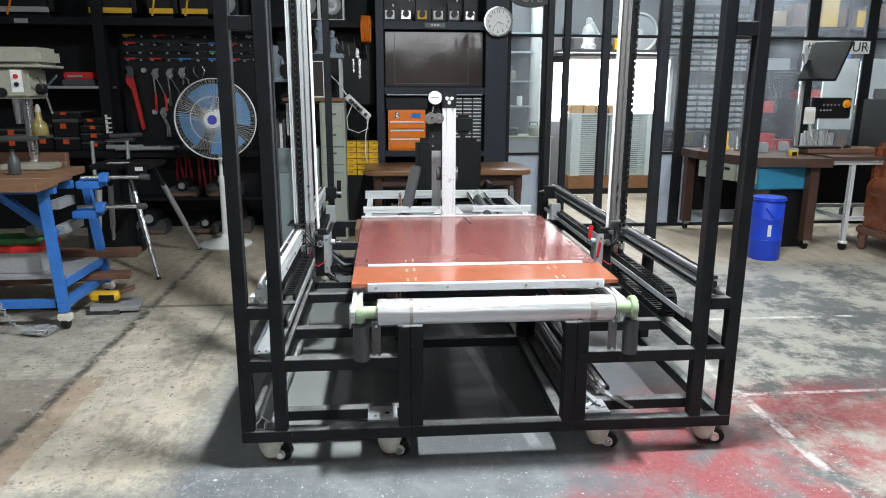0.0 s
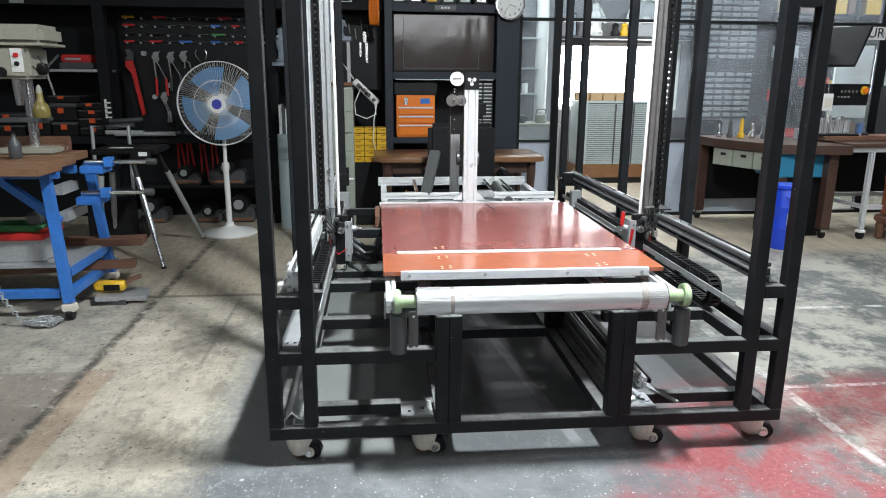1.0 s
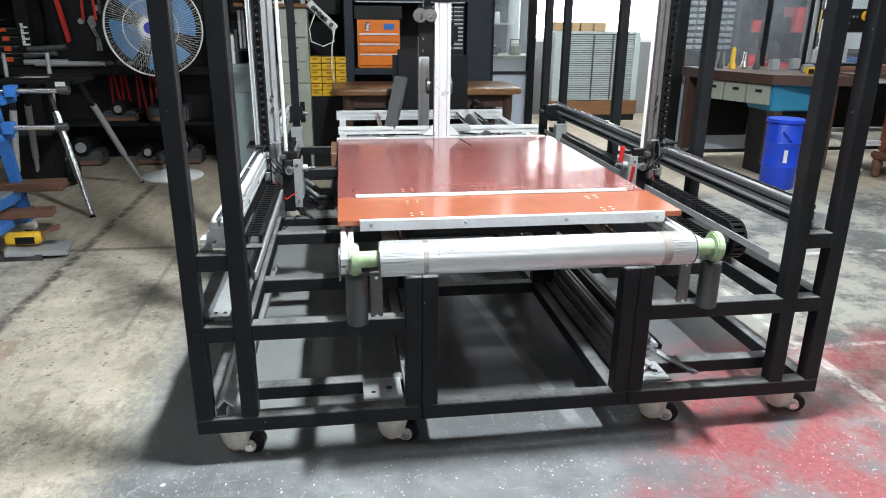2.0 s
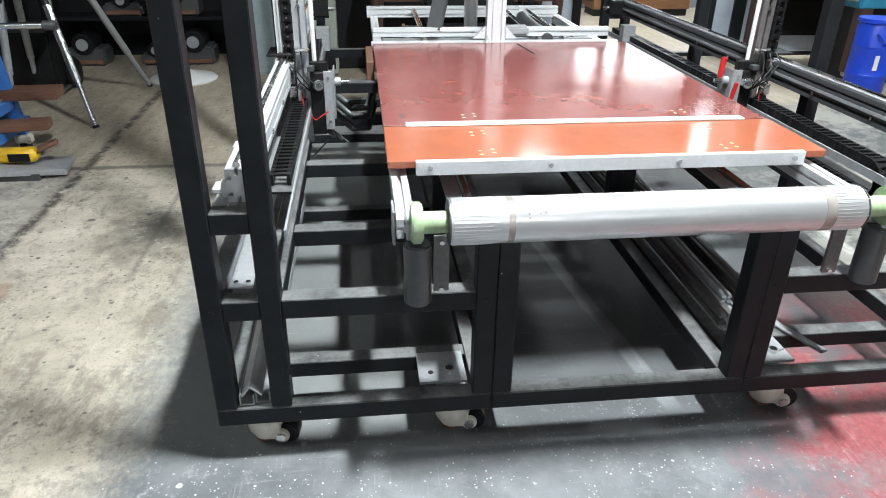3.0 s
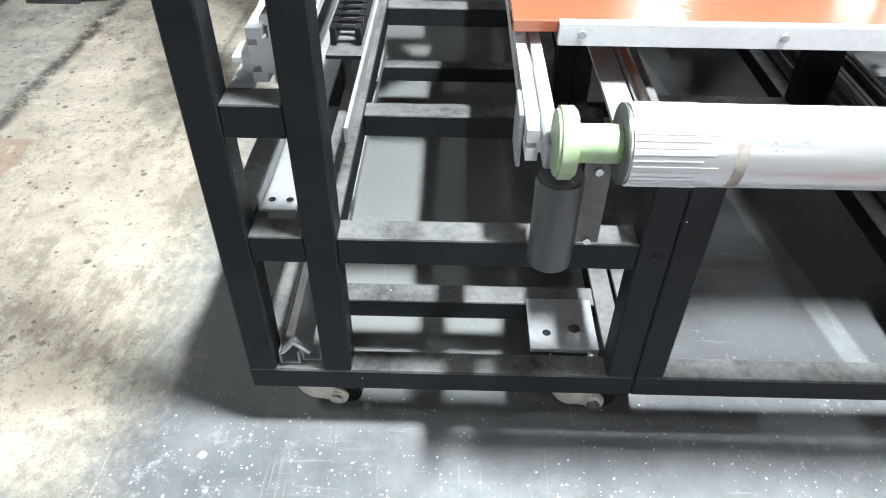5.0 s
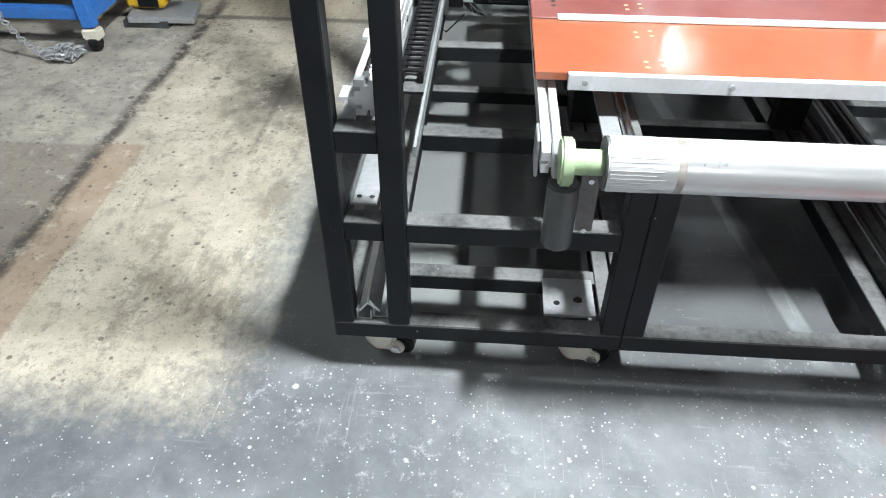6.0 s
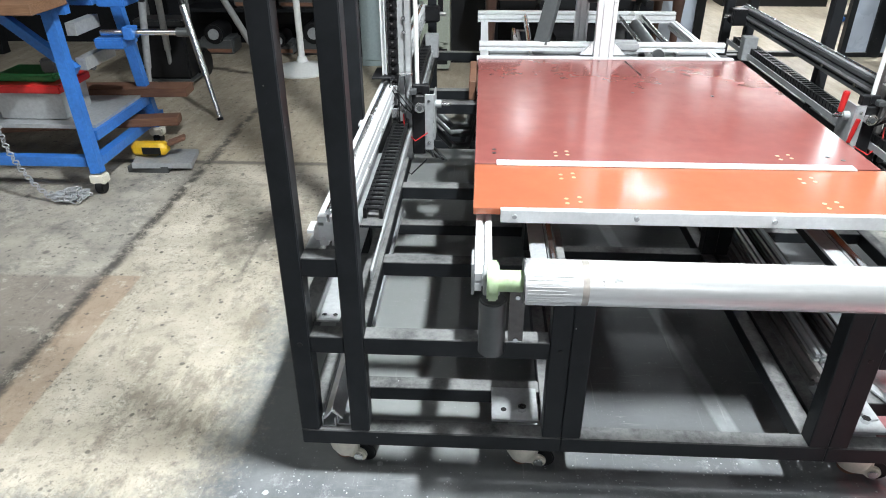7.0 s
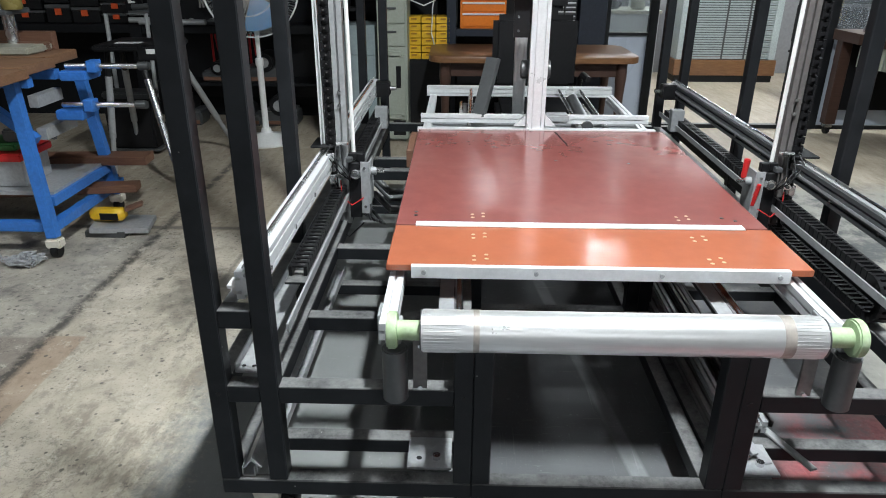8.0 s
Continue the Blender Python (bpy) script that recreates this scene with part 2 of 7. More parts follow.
    dist = b.math("SQRT", b.math("ADD", b.math("MULTIPLY", dx, dx), b.math("MULTIPLY", b.math("MULTIPLY", dy, dy), 0.5)))
    oil = b.math("SUBTRACT", 1.0, b.step(b.math("ADD", dist, b.math("MULTIPLY", wob, 0.9)), 0.06, 0.22))
    base = b.mix(b.math("MULTIPLY", oil, 0.8), base, (0.05, 0.045, 0.04))
    for turn, seed in (((90.0, 4.0, 1.0), 51.0), ((5.0, 70.0, 1.0), 53.0)):
        scr = b.step(b.noise(1.0, 3.0, 0.6, turn, seed), 0.60, 0.66)
        scr = b.math("MULTIPLY", scr, b.step(b.noise(3.0, 4.0, 0.6, None, seed + 1.0), 0.48, 0.6))
        base = b.mix(b.math("MULTIPLY", scr, 0.14), base, (0.62, 0.61, 0.58))
    # dark scuffs and pits on the bare slabs
    pit = b.step(b.noise(30.0, 8.0, 0.8, None, 71.0), 0.54, 0.60)
    pit = b.math("MAXIMUM", pit, b.math("MULTIPLY", b.step(b.noise(9.0, 9.0, 0.82, None, 77.0), 0.57, 0.63), 0.8))
    pit = b.math("MULTIPLY", b.math("MULTIPLY", pit, b.step(b.noise(2.6, 5.0, 0.7, None, 73.0), 0.44, 0.56)), b.math("SUBTRACT", 1.0, gx))
    base = b.mix(b.math("MULTIPLY", pit, 0.75), base, (0.09, 0.08, 0.07))
    # small crisp chips, hairline cracks and pale scrapes
    bare = b.math("SUBTRACT", 1.0, gx)
    nick = b.step(b.noise(38.0, 12.0, 0.85, (1.0, 0.7, 1.0), 81.0), 0.585, 0.60)
    nick = b.math("MULTIPLY", nick, b.step(b.noise(3.2, 6.0, 0.75, None, 83.0), 0.45, 0.55))
    base = b.mix(b.math("MULTIPLY", b.math("MULTIPLY", nick, bare), 0.85), base, (0.06, 0.052, 0.045))
    pale = b.step(b.noise(7.0, 12.0, 0.85, None, 85.0), 0.55, 0.585)
    base = b.mix(b.math("MULTIPLY", b.math("MULTIPLY", pale, bare), 0.42), base, (0.66, 0.62, 0.53))
    crack = b.noise(4.5, 9.0, 0.7, (1.0, 1.6, 1.0), 87.0)
    crack = b.math("SUBTRACT", 1.0, b.step(b.math("ABSOLUTE", b.math("SUBTRACT", crack, 0.5)), 0.002, 0.006))
    crack = b.math("MULTIPLY", crack, b.step(b.noise(1.7, 3.0, 0.6, None, 89.0), 0.52, 0.58))
    base = b.mix(b.math("MULTIPLY", b.math("MULTIPLY", crack, bare), 0.6), base, (0.08, 0.07, 0.06))
    edge_zone = b.math("MULTIPLY", b.step(x, -0.95, -0.45), b.math("SUBTRACT", 1.0, b.step(x, -0.1, 0.1)))
    for turn, seed in (((120.0, 5.0, 1.0), 91.0), ((60.0, 45.0, 1.0), 93.0)):
        scr = b.step(b.noise(1.0, 4.0, 0.65, turn, seed), 0.66, 0.69)
        scr = b.math("MULTIPLY", b.math("MULTIPLY", scr, edge_zone), b.step(b.noise(4.0, 4.0, 0.6, None, seed + 1.0), 0.47, 0.55))
        base = b.mix(b.math("MULTIPLY", scr, 0.5), base, (0.70, 0.68, 0.62))
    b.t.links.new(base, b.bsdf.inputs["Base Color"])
    b.t.links.new(b.math("ADD", 0.38, b.math("MULTIPLY", mid, 0.3)), b.bsdf.inputs["Roughness"])
    b.bump(b.math("ADD", fine, b.math("MULTIPLY", mid, 2.0)), 0.25, 0.003)
    return b.m


FLOOR = floor_material()


def frame_material():
    """Black satin paint, dusty on top, with pale specks and scuffs."""
    b = Nodes("frame_paint")
    n = b.t.nodes.new("ShaderNodeTexCoord").outputs["Normal"]
    s = b.t.nodes.new("ShaderNodeSeparateXYZ")
    b.t.links.new(n, s.inputs[0])
    fine, mid = b.noise(70.0, 4.0, 0.7), b.noise(7.0, 6.0, 0.7, None, 2.0)
    c = b.mix(b.step(mid, 0.35, 0.65), (0.008, 0.009, 0.0105), (0.015, 0.0165, 0.019))
    dust = b.math("MULTIPLY", b.step(s.outputs[2], 0.6, 0.9), b.step(b.math("ADD", mid, b.math("MULTIPLY", fine, 0.4)), 0.45, 0.8))
    c = b.mix(b.math("MULTIPLY", dust, 0.85), c, (0.20, 0.20, 0.197))
    v = b.t.nodes.new("ShaderNodeTexVoronoi")
    socket(v, "Scale", 28.0)
    b.t.links.new(b.co, v.inputs["Vector"])
    speck = b.math("MULTIPLY", b.math("SUBTRACT", 1.0, b.step(v.outputs["Distance"], 0.035, 0.06)), b.step(b.noise(9.0, 2.0, 0.5, None, 8.0), 0.56, 0.6))
    c = b.mix(speck, c, (0.45, 0.45, 0.44))
    b.t.links.new(c, b.bsdf.inputs["Base Color"])
    b.t.links.new(b.math("ADD", 0.34, b.math("MULTIPLY", mid, 0.25)), b.bsdf.inputs["Roughness"])
    socket(b.bsdf, "Specular IOR Level", 0.22)
    b.bump(fine, 0.06)
    return b.m


FRAME = frame_material()
ALU = mat("aluminium", (0.73, 0.74, 0.75), 0.34, 0.3, 0.06, 80, stretch=(1, 1, 1), bump=0.03)
ALU_DULL = mat("dull_aluminium", (0.40, 0.41, 0.42), 0.42, 0.4, 0.12, 60)
STEEL = mat("bright_steel", (0.72, 0.72, 0.72), 0.24, 1.0, 0.08, 40, (3.0))
ROLLER = mat("roller_steel", (0.66, 0.66, 0.66), 0.33, 0.7, 0.08, 30, 5.0, dirt_haze=(0.4, 0.38, 0.36), stretch=(0.3, 3, 3), bump=0.04)
STAIN = mat("roller_stain", (0.38, 0.34, 0.31), 0.4, 0.4, 0.35, 30, 12.0)
# red board: paler blotches put smudges and a hazy sheen into the colour
RED_BOARD = mat("red_phenolic", (0.212, 0.066, 0.058), 0.17, 0, 0.09, 14, 3.2, dirt_haze=(0.29, 0.125, 0.11), bump=0)
ORANGE_BOARD = mat("orange_phenolic", (0.33, 0.10, 0.052), 0.15, 0, 0.07, 14, 2.5, dirt_haze=(0.40, 0.13, 0.06), bump=0)
GREEN = mat("green_enamel", (0.33, 0.43, 0.255), 0.5, 0, 0.2, 45, 22.0, dirt_haze=(0.62, 0.64, 0.56))
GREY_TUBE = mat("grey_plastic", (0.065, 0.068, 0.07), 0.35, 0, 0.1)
BLACK = mat("black_plastic", (0.008, 0.008, 0.009), 0.45, 0, 0.2, spec=0.3)
BLACK_WALL = mat("black_wall", (0.007, 0.0075, 0.009), 0.6, 0, 0.25, 40, 2.0, spec=0.2)
NAVY = mat("dark_blue_paint", (0.020, 0.025, 0.036), 0.5, 0, 0.15, 40, 2.0, spec=0.3)
WHITE = mat("white_paint", (0.74, 0.74, 0.72), 0.5, 0, 0.06)
CREAM = mat("cream_plastic", (0.66, 0.62, 0.54), 0.5, 0, 0.1, dirt_haze=(0.4, 0.34, 0.27))
WALL = mat("grey_wall", (0.22, 0.22, 0.23), 0.8, 0, 0.1, 30, 1.5)
CEILING = mat("ceiling_paint", (0.07, 0.07, 0.075), 0.85, 0, 0.12, 20, 1.0)
BLUE = mat("blue_enamel", (0.035, 0.16, 0.50), 0.4, 0, 0.15, dirt_haze=(0.03, 0.07, 0.18))
DRUM_BLUE = mat("drum_plastic", (0.01, 0.055, 0.55), 0.38, 0, 0.1)
TEAL = mat("teal_plastic", (0.03, 0.22, 0.36), 0.45, 0, 0.1)
DESK = wood("desk_wood", (0.13, 0.06, 0.026), (0.24, 0.12, 0.055), 0.3)
BENCH_WOOD = wood("bench_wood", (0.13, 0.06, 0.03), (0.27, 0.15, 0.085), 0.6)
DARK_WOOD = wood("dark_wood", (0.05, 0.026, 0.02), (0.085, 0.045, 0.032), 0.4)
PLANK = wood("red_brown_wood", (0.12, 0.055, 0.035), (0.2, 0.10, 0.06), 0.6)
PALE_GREEN = mat("pale_green_enamel", (0.33, 0.355, 0.30), 0.45, 0, 0.08, dirt_haze=(0.3, 0.33, 0.26))
BEIGE = mat("beige_enamel", (0.31, 0.30, 0.245), 0.45, 0, 0.1, dirt_haze=(0.26, 0.24, 0.19))
ORANGE = mat("orange_enamel", (0.78, 0.20, 0.015), 0.38, 0, 0.06)
OIL = mat("oily_plastic", (0.20, 0.16, 0.05), 0.3, 0, 0.2, 30, 12.0, dirt_haze=(0.10, 0.06, 0.02))
YELLOW = mat("yellow_plastic", (0.72, 0.43, 0.02), 0.45, 0, 0.1)
RED = mat("red_plastic", (0.50, 0.02, 0.02), 0.4, 0, 0.12)
SKY_BLUE = mat("fan_blade_blue", (0.13, 0.40, 0.75), 0.3, 0, 0.08)
BLUE_PURPLE = mat("badge_blue", (0.05, 0.06, 0.35), 0.4)
LEATHER = mat("brown_leather", (0.17, 0.05, 0.022), 0.28, 0, 0.2, 40, 5.0)
FIGURE = mat("grey_blue_plaster", (0.24, 0.28, 0.33), 0.7, 0, 0.15)
# brown base tone stands in for the room mirrored in the screen
SCREEN = mat("television_screen", (0.055, 0.042, 0.038), 0.09, 0, 0.1, 5.0, 3.0, bump=0.5, spec=0.9)
DISPLAY = mat("matt_display", (0.008, 0.008, 0.009), 0.6, 0, 0.1, bump=0, spec=0.2)
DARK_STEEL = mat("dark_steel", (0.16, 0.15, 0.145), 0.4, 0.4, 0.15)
GREENM = mat("green_plastic", (0.05, 0.25, 0.08), 0.5)
FILM = mat("frosted_film", (0.42, 0.47, 0.55), 0.25, 0, 0.12, 3.0, 1.2, dirt_haze=(0.25, 0.28, 0.34), bump=0)
GLASS = glass("clear_glass", (0.80, 0.84, 0.85))
LAMP_GLOW = glow("lamp_diffuser", (1, 0.98, 0.95), 6.0)
DAY = glow("daylight", (0.95, 0.98, 1.0), 14.0)


# ---- building helpers ----
def moved(turn, scale):
    """Turn and size of the room's furnishing about a point of the floor before the machine."""
    c = Matrix.Translation((0.573, -2.6, 0))
    return c @ Matrix.Rotation(radians(turn), 4, "Z") @ Matrix.Scale(scale, 4) @ c.inverted()


NEAR, BENCH_SIDE, FAR = Matrix(), moved(0.1, 1.02), moved(0.57, 1.035)
SETTING = NEAR


def thing(name, x=0.0, y=0.0, z=0.0, label="", category="", group="", rz=0.0):
    ob = new(name)
    ob.empty_display_size = 0.1
    ob.matrix_basis = SETTING @ pose(x, y, z, 0, 0, rz)
    return tagged(ob, label, category, group)


def part(name, bm, material, parent, label="", smooth=False):
    """Link a bmesh, given in its thing's own coordinates, as one mesh under that thing or part."""
    me = bpy.data.meshes.new(name)
    bmesh.ops.recalc_face_normals(bm, faces=bm.faces)
    if smooth:
        for f in bm.faces:
            f.smooth = True
    bm.to_mesh(me)
    bm.free()
    if smooth:
        me.set_sharp_from_angle(angle=radians(40))
    me.materials.append(material)
    ob = new(name, me)
    ob.parent = parent
    return tagged(ob, label)


def solid(name, bm, material, label, category, group="", at=(0, 0, 0), rz=0, kind="", smooth=False):
    """A thing of one mesh, standing at a place."""
    ob = part(name, bm, material, None, "", smooth)
    ob.matrix_basis = SETTING @ pose(*at, 0, 0, rz)
    return tagged(ob, label, category, group, kind)


def B(*boxes, bev=0.0, bm=None):
    """Boxes (x0, y0, z0, x1, y1, z1), edges rounded by bev."""
    bm = bm or bmesh.new()
    for x0, y0, z0, x1, y1, z1 in boxes:
        m = Matrix.LocRotScale(((x0 + x1) / 2, (y0 + y1) / 2, (z0 + z1) / 2), None, (x1 - x0, y1 - y0, z1 - z0))
        r = bmesh.ops.create_cube(bm, size=1, matrix=m)
        if bev:
            es = list({e for v in r["verts"] for e in v.link_edges})
            bmesh.ops.bevel(bm, geom=es, offset=bev, segments=2 if bev > 0.004 else 1, affect="EDGES")
    return bm


def C(p0, p1, r, r2=None, seg=20, bm=None, bev=0.0):
    """A rod or cone from p0 to p1."""
    bm = bm or bmesh.new()
    a, b = Vector(p0), Vector(p1)
    d = b - a
    m = Matrix.Translation((a + b) / 2) @ d.to_track_quat("Z", "Y").to_matrix().to_4x4()
    r = bmesh.ops.create_cone(bm, cap_ends=True, segments=seg, radius1=r, radius2=r if r2 is None else r2, depth=d.length, matrix=m)
    if bev:
        es = [e for e in {e for v in r["verts"] for e in v.link_edges} if len(e.link_faces) == 2 and max(len(f.verts) for f in e.link_faces) > 4]
        bmesh.ops.bevel(bm, geom=es, offset=bev, segments=2, affect="EDGES")
    return bm


def beam(p0, p1, w, h, bm=None, bev=0.002):
    """A bar of section w by h between two points."""
    bm = bm or bmesh.new()
    a, b = Vector(p0), Vector(p1)
    d = b - a
    up = Vector((0, 0, 1)) if abs(d.normalized().z) < 0.95 else Vector((0, 1, 0))
    zz = d.normalized()
    xx = up.cross(zz).normalized()
    yy = zz.cross(xx)
    m = Matrix((xx, yy, zz)).transposed().to_4x4()
    m.translation = (a + b) / 2
    r = bmesh.ops.create_cube(bm, size=1, matrix=m @ Matrix.Diagonal((w, h, d.length, 1)))
    if bev:
        bmesh.ops.bevel(bm, geom=list({e for v in r["verts"] for e in v.link_edges}), offset=bev, segments=1, affect="EDGES")
    return bm


def pipe(points, r, seg=8, bm=None, closed=False):
    """A round bar swept along points."""
    bm = bm or bmesh.new()
    pts = [Vector(p) for p in points]
    rings, ref = [], None
    n = len(pts)
    for i, p in enumerate(pts):
        if closed:
            d = pts[(i + 1) % n] - pts[i - 1]
        else:
            d = pts[min(i + 1, n - 1)] - pts[max(i - 1, 0)]
        d.normalize()
        if ref is None:
            ref = Vector((0, 0, 1)) if abs(d.z) < 0.9 else Vector((1, 0, 0))
        u = (ref - d * ref.dot(d)).normalized()
        ref = u
        v = d.cross(u)
        rings.append([bm.verts.new(p + r * (math.cos(k * math.tau / seg) * u + math.sin(k * math.tau / seg) * v)) for k in range(seg)])
    last = n if closed else n - 1
    for i in range(last):
        a, b = rings[i], rings[(i + 1) % n]
        for k in range(seg):
            bm.faces.new((a[k], a[(k + 1) % seg], b[(k + 1) % seg], b[k]))
    if not closed:
        bm.faces.new(rings[0][::-1])
        bm.faces.new(rings[-1])
    return bm


def spin(profile, seg=24, at=(0, 0, 0), bm=None):
    """A turned body: (radius, height) pairs round the z axis."""
    bm = bm or bmesh.new()
    rings = []
    for r, z in profile:
        rings.append([bm.verts.new((at[0] + r * math.cos(k * math.tau / seg), at[1] + r * math.sin(k * math.tau / seg), at[2] + z)) for k in range(seg)])
    for a, b in zip(rings, rings[1:]):
        for k in range(seg):
            bm.faces.new((a[k], a[(k + 1) % seg], b[(k + 1) % seg], b[k]))
    bm.faces.new(rings[0][::-1])
    bm.faces.new(rings[-1])
    return bm


def prism(outline, y0, y1, bm=None):
    """An (x, z) outline drawn out from y0 to y1."""
    bm = bm or bmesh.new()
    a = [bm.verts.new((x, y0, z)) for x, z in outline]
    b = [bm.verts.new((x, y1, z)) for x, z in outline]
    bm.faces.new(a)
    bm.faces.new(b[::-1])
    for i in range(len(a)):
        j = (i + 1) % len(a)
        bm.faces.new((a[i], b[i], b[j], a[j]))
    return bm


def slotted(p0, p1, w, h, bm=None):
    """Aluminium extrusion with slots along its four faces."""
    bm = bm or bmesh.new()
    a, b = Vector(p0), Vector(p1)
    zz = (b - a).normalized()
    up = Vector((0, 0, 1)) if abs(zz.z) < 0.95 else Vector((0, 1, 0))
    xx = up.cross(zz).normalized()
    yy = zz.cross(xx)
    s, d = 0.004, 0.013

    def side(n, length):
        out, k = [], max(1, round(length / 0.04))
        for i in range(k):
            c = -length / 2 + length * (i + 0.5) / k
            out += [(c - s, 0), (c - s, d), (c + s, d), (c + s, 0)]
        return out

    pts = [(-w / 2, -h / 2)]
    pts += [(u, -h / 2 + v) for u, v in side(0, w)] + [(w / 2, -h / 2)]
    pts += [(w / 2 - v, u) for u, v in side(0, h)] + [(w / 2, h / 2)]
    pts += [(-u, h / 2 - v) for u, v in side(0, w)] + [(-w / 2, h / 2)]
    pts += [(-w / 2 + v, -u) for u, v in side(0, h)]
    ra = [bm.verts.new(a + xx * u + yy * v) for u, v in pts]
    rb = [bm.verts.new(b + xx * u + yy * v) for u, v in pts]
    bm.faces.new(ra[::-1])
    bm.faces.new(rb)
    for i in range(len(pts)):
        j = (i + 1) % len(pts)
        bm.faces.new((ra[i], ra[j], rb[j], rb[i]))
    return bm


def slab(outline, z0, z1, bm=None):
    """An (x, y) outline drawn up from z0 to z1, upper rim eased."""
    bm = bm or bmesh.new()
    n = len(outline)
    cx, cy = sum(p[0] for p in outline) / n, sum(p[1] for p in outline) / n
    rings = []
    for z, f in ((z0, 1.0), (z1 - 0.012, 1.0), (z1 - 0.004, 0.996), (z1, 0.985)):
        rings.append([bm.verts.new((cx + (x - cx) * f, cy + (y - cy) * f, z)) for x, y in outline])
    for a, c in zip(rings, rings[1:]):
        for i in range(n):
            bm.faces.new((a[i], a[(i + 1) % n], c[(i + 1) % n], c[i]))
    bm.faces.new(rings[0][::-1])
    bm.faces.new(rings[-1])
    return bm


def rounded(x0, y0, x1, y1, r, k=6):
    """A rectangle with rounded corners, as an outline."""
    out = []
    for cx, cy, a in ((x1 - r, y1 - r, 0), (x0 + r, y1 - r, 90), (x0 + r, y0 + r, 180), (x1 - r, y0 + r, 270)):
        out += [(cx + r * math.cos(radians(a + 90 * i / k)), cy + r * math.sin(radians(a + 90 * i / k))) for i in range(k + 1)]
    return out


def text_part(words, size, material, parent, m, depth=0.001):
    """Raised lettering, turned to a mesh."""
    c = bpy.data.curves.new("lettering", "FONT")
    c.body, c.size, c.extrude, c.align_x, c.align_y = words, size, depth, "CENTER", "CENTER"
    tmp = bpy.data.objects.new("lettering", c)
    me = bpy.data.meshes.new_from_object(tmp)
    bpy.data.objects.remove(tmp)
    me.materials.append(material)
    ob = new("lettering", me)
    ob.parent = parent
    ob.matrix_basis = m
    return ob


# ---- structure ----
def structure(name, bm, material, label):
    ob = part(name, bm, material, None)
    ob.matrix_basis = SETTING.copy()
    return tagged(ob, label, "structure", kind="structure")


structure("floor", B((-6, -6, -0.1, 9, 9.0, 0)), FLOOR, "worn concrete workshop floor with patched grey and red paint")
structure("ceiling", B((-6, -6, CEIL, 9, 9.0, CEIL + 0.1)), CEILING, "dark painted workshop ceiling")
structure("wall_west", B((-6.1, -6, 0, -6, 9.0, CEIL)), WALL, "plain grey workshop wall")
structure("wall_east", B((9, -6, 0, 9.1, 9.0, CEIL)), WALL, "plain grey workshop wall")
structure("wall_south", B((-6, -6.1, 0, 9, -6, 2.45), (-6, -6.1, 3.45, 9, -6, CEIL), (-6, -6.1, 2.45, -0.8, -6, 3.45), (3.6, -6.1, 2.45, 9, -6, 3.45)), WALL, "plain grey workshop wall with a high window band")
structure("backdrop_south", B((-4, -7.2, 2.2, 6, -7.15, 4.6)), glow("soft_daylight", (0.95, 0.98, 1.0), 3.6), "overcast daylight outside the high window band")
SETTING = FAR
structure("wall_tools", B((-6, 4.95, 0, 1.86, 5.05, CEIL)), BLACK_WALL, "black back wall behind the tool shelves")
# far wall of the room behind the glass, with a window opening
WX0, WX1, WZ0, WZ1 = 3.1, 4.95, 0.98, 1.93
structure("wall_north", B((1.86, 7.6, 0, WX0, 7.7, CEIL), (6.4, 7.6, 0, 9, 7.7, CEIL), (WX0, 7.6, 0, WX1, 7.7, WZ0), (WX0, 7.6, WZ1, WX1, 7.7, CEIL), (WX1, 7.6, 0, 6.4, 7.7, 2.8), (WX1, 7.6, 3.7, 6.4, 7.7, CEIL), (WX1, 7.6, 2.8, 5.15, 7.7, 3.7), (5.6, 7.6, 2.8, 5.78, 7.7, 3.7), (6.2, 7.6, 2.8, 6.4, 7.7, 3.7)), WALL, "grey wall of the room behind the glass")
structure("wall_side", B((1.76, 5.05, 0, 1.86, 7.7, CEIL)), WALL, "grey side wall behind the glass")
structure("backdrop", B((2.0, 8.6, -0.0, 7.0, 8.65, 4.5)), DAY, "bright overcast daylight outside the window")
win = structure("window_1", B((WX0, 7.62, WZ0, WX0 + 0.05, 7.68, WZ1), (WX1 - 0.05, 7.62, WZ0, WX1, 7.68, WZ1), (WX0 + 0.05, 7.62, WZ0, WX1 - 0.05, 7.68, WZ0 + 0.05), (WX0 + 0.05, 7.62, WZ1 - 0.05, WX1 - 0.05, 7.68, WZ1)), WHITE, "white framed window full of daylight")

SETTING = NEAR
for lx, ly, lz, lw in LAMPS + BACK_FILL:
    sx, sy = (0.24, 0.62) if lz > 3.5 else (0.62, 0.24)
    lamp = thing("ceiling_light", lx, ly, lz, "assumed white ceiling light fixture hung out of view below the dark ceiling", "ceiling light", "ceiling lights")
    part("housing", B((-sx / 2, -sy / 2, 0, sx / 2, sy / 2, 0.06), bev=0.004), WHITE, lamp)
    for hy in (-sy / 2 + 0.1, sy / 2 - 0.12):
        part("hanger", B((-0.01, hy, 0.06, 0.01, hy + 0.02, CEIL - lz)), BLACK, lamp)
    part("diffuser", B((-sx / 2 + 0.03, -sy / 2 + 0.03, -0.02, sx / 2 - 0.03, sy / 2 - 0.03, 0)), LAMP_GLOW, lamp)

# ---- the machine: three steel frames on castors, conveyor table, side rails, lifting columns ----
machine = thing("conveyor_machine", 1.0, 1.45, 0.0, "large black steel-framed machine with red conveyor table on levelling castors", "machine")
OX, OY = 1.0, 1.45


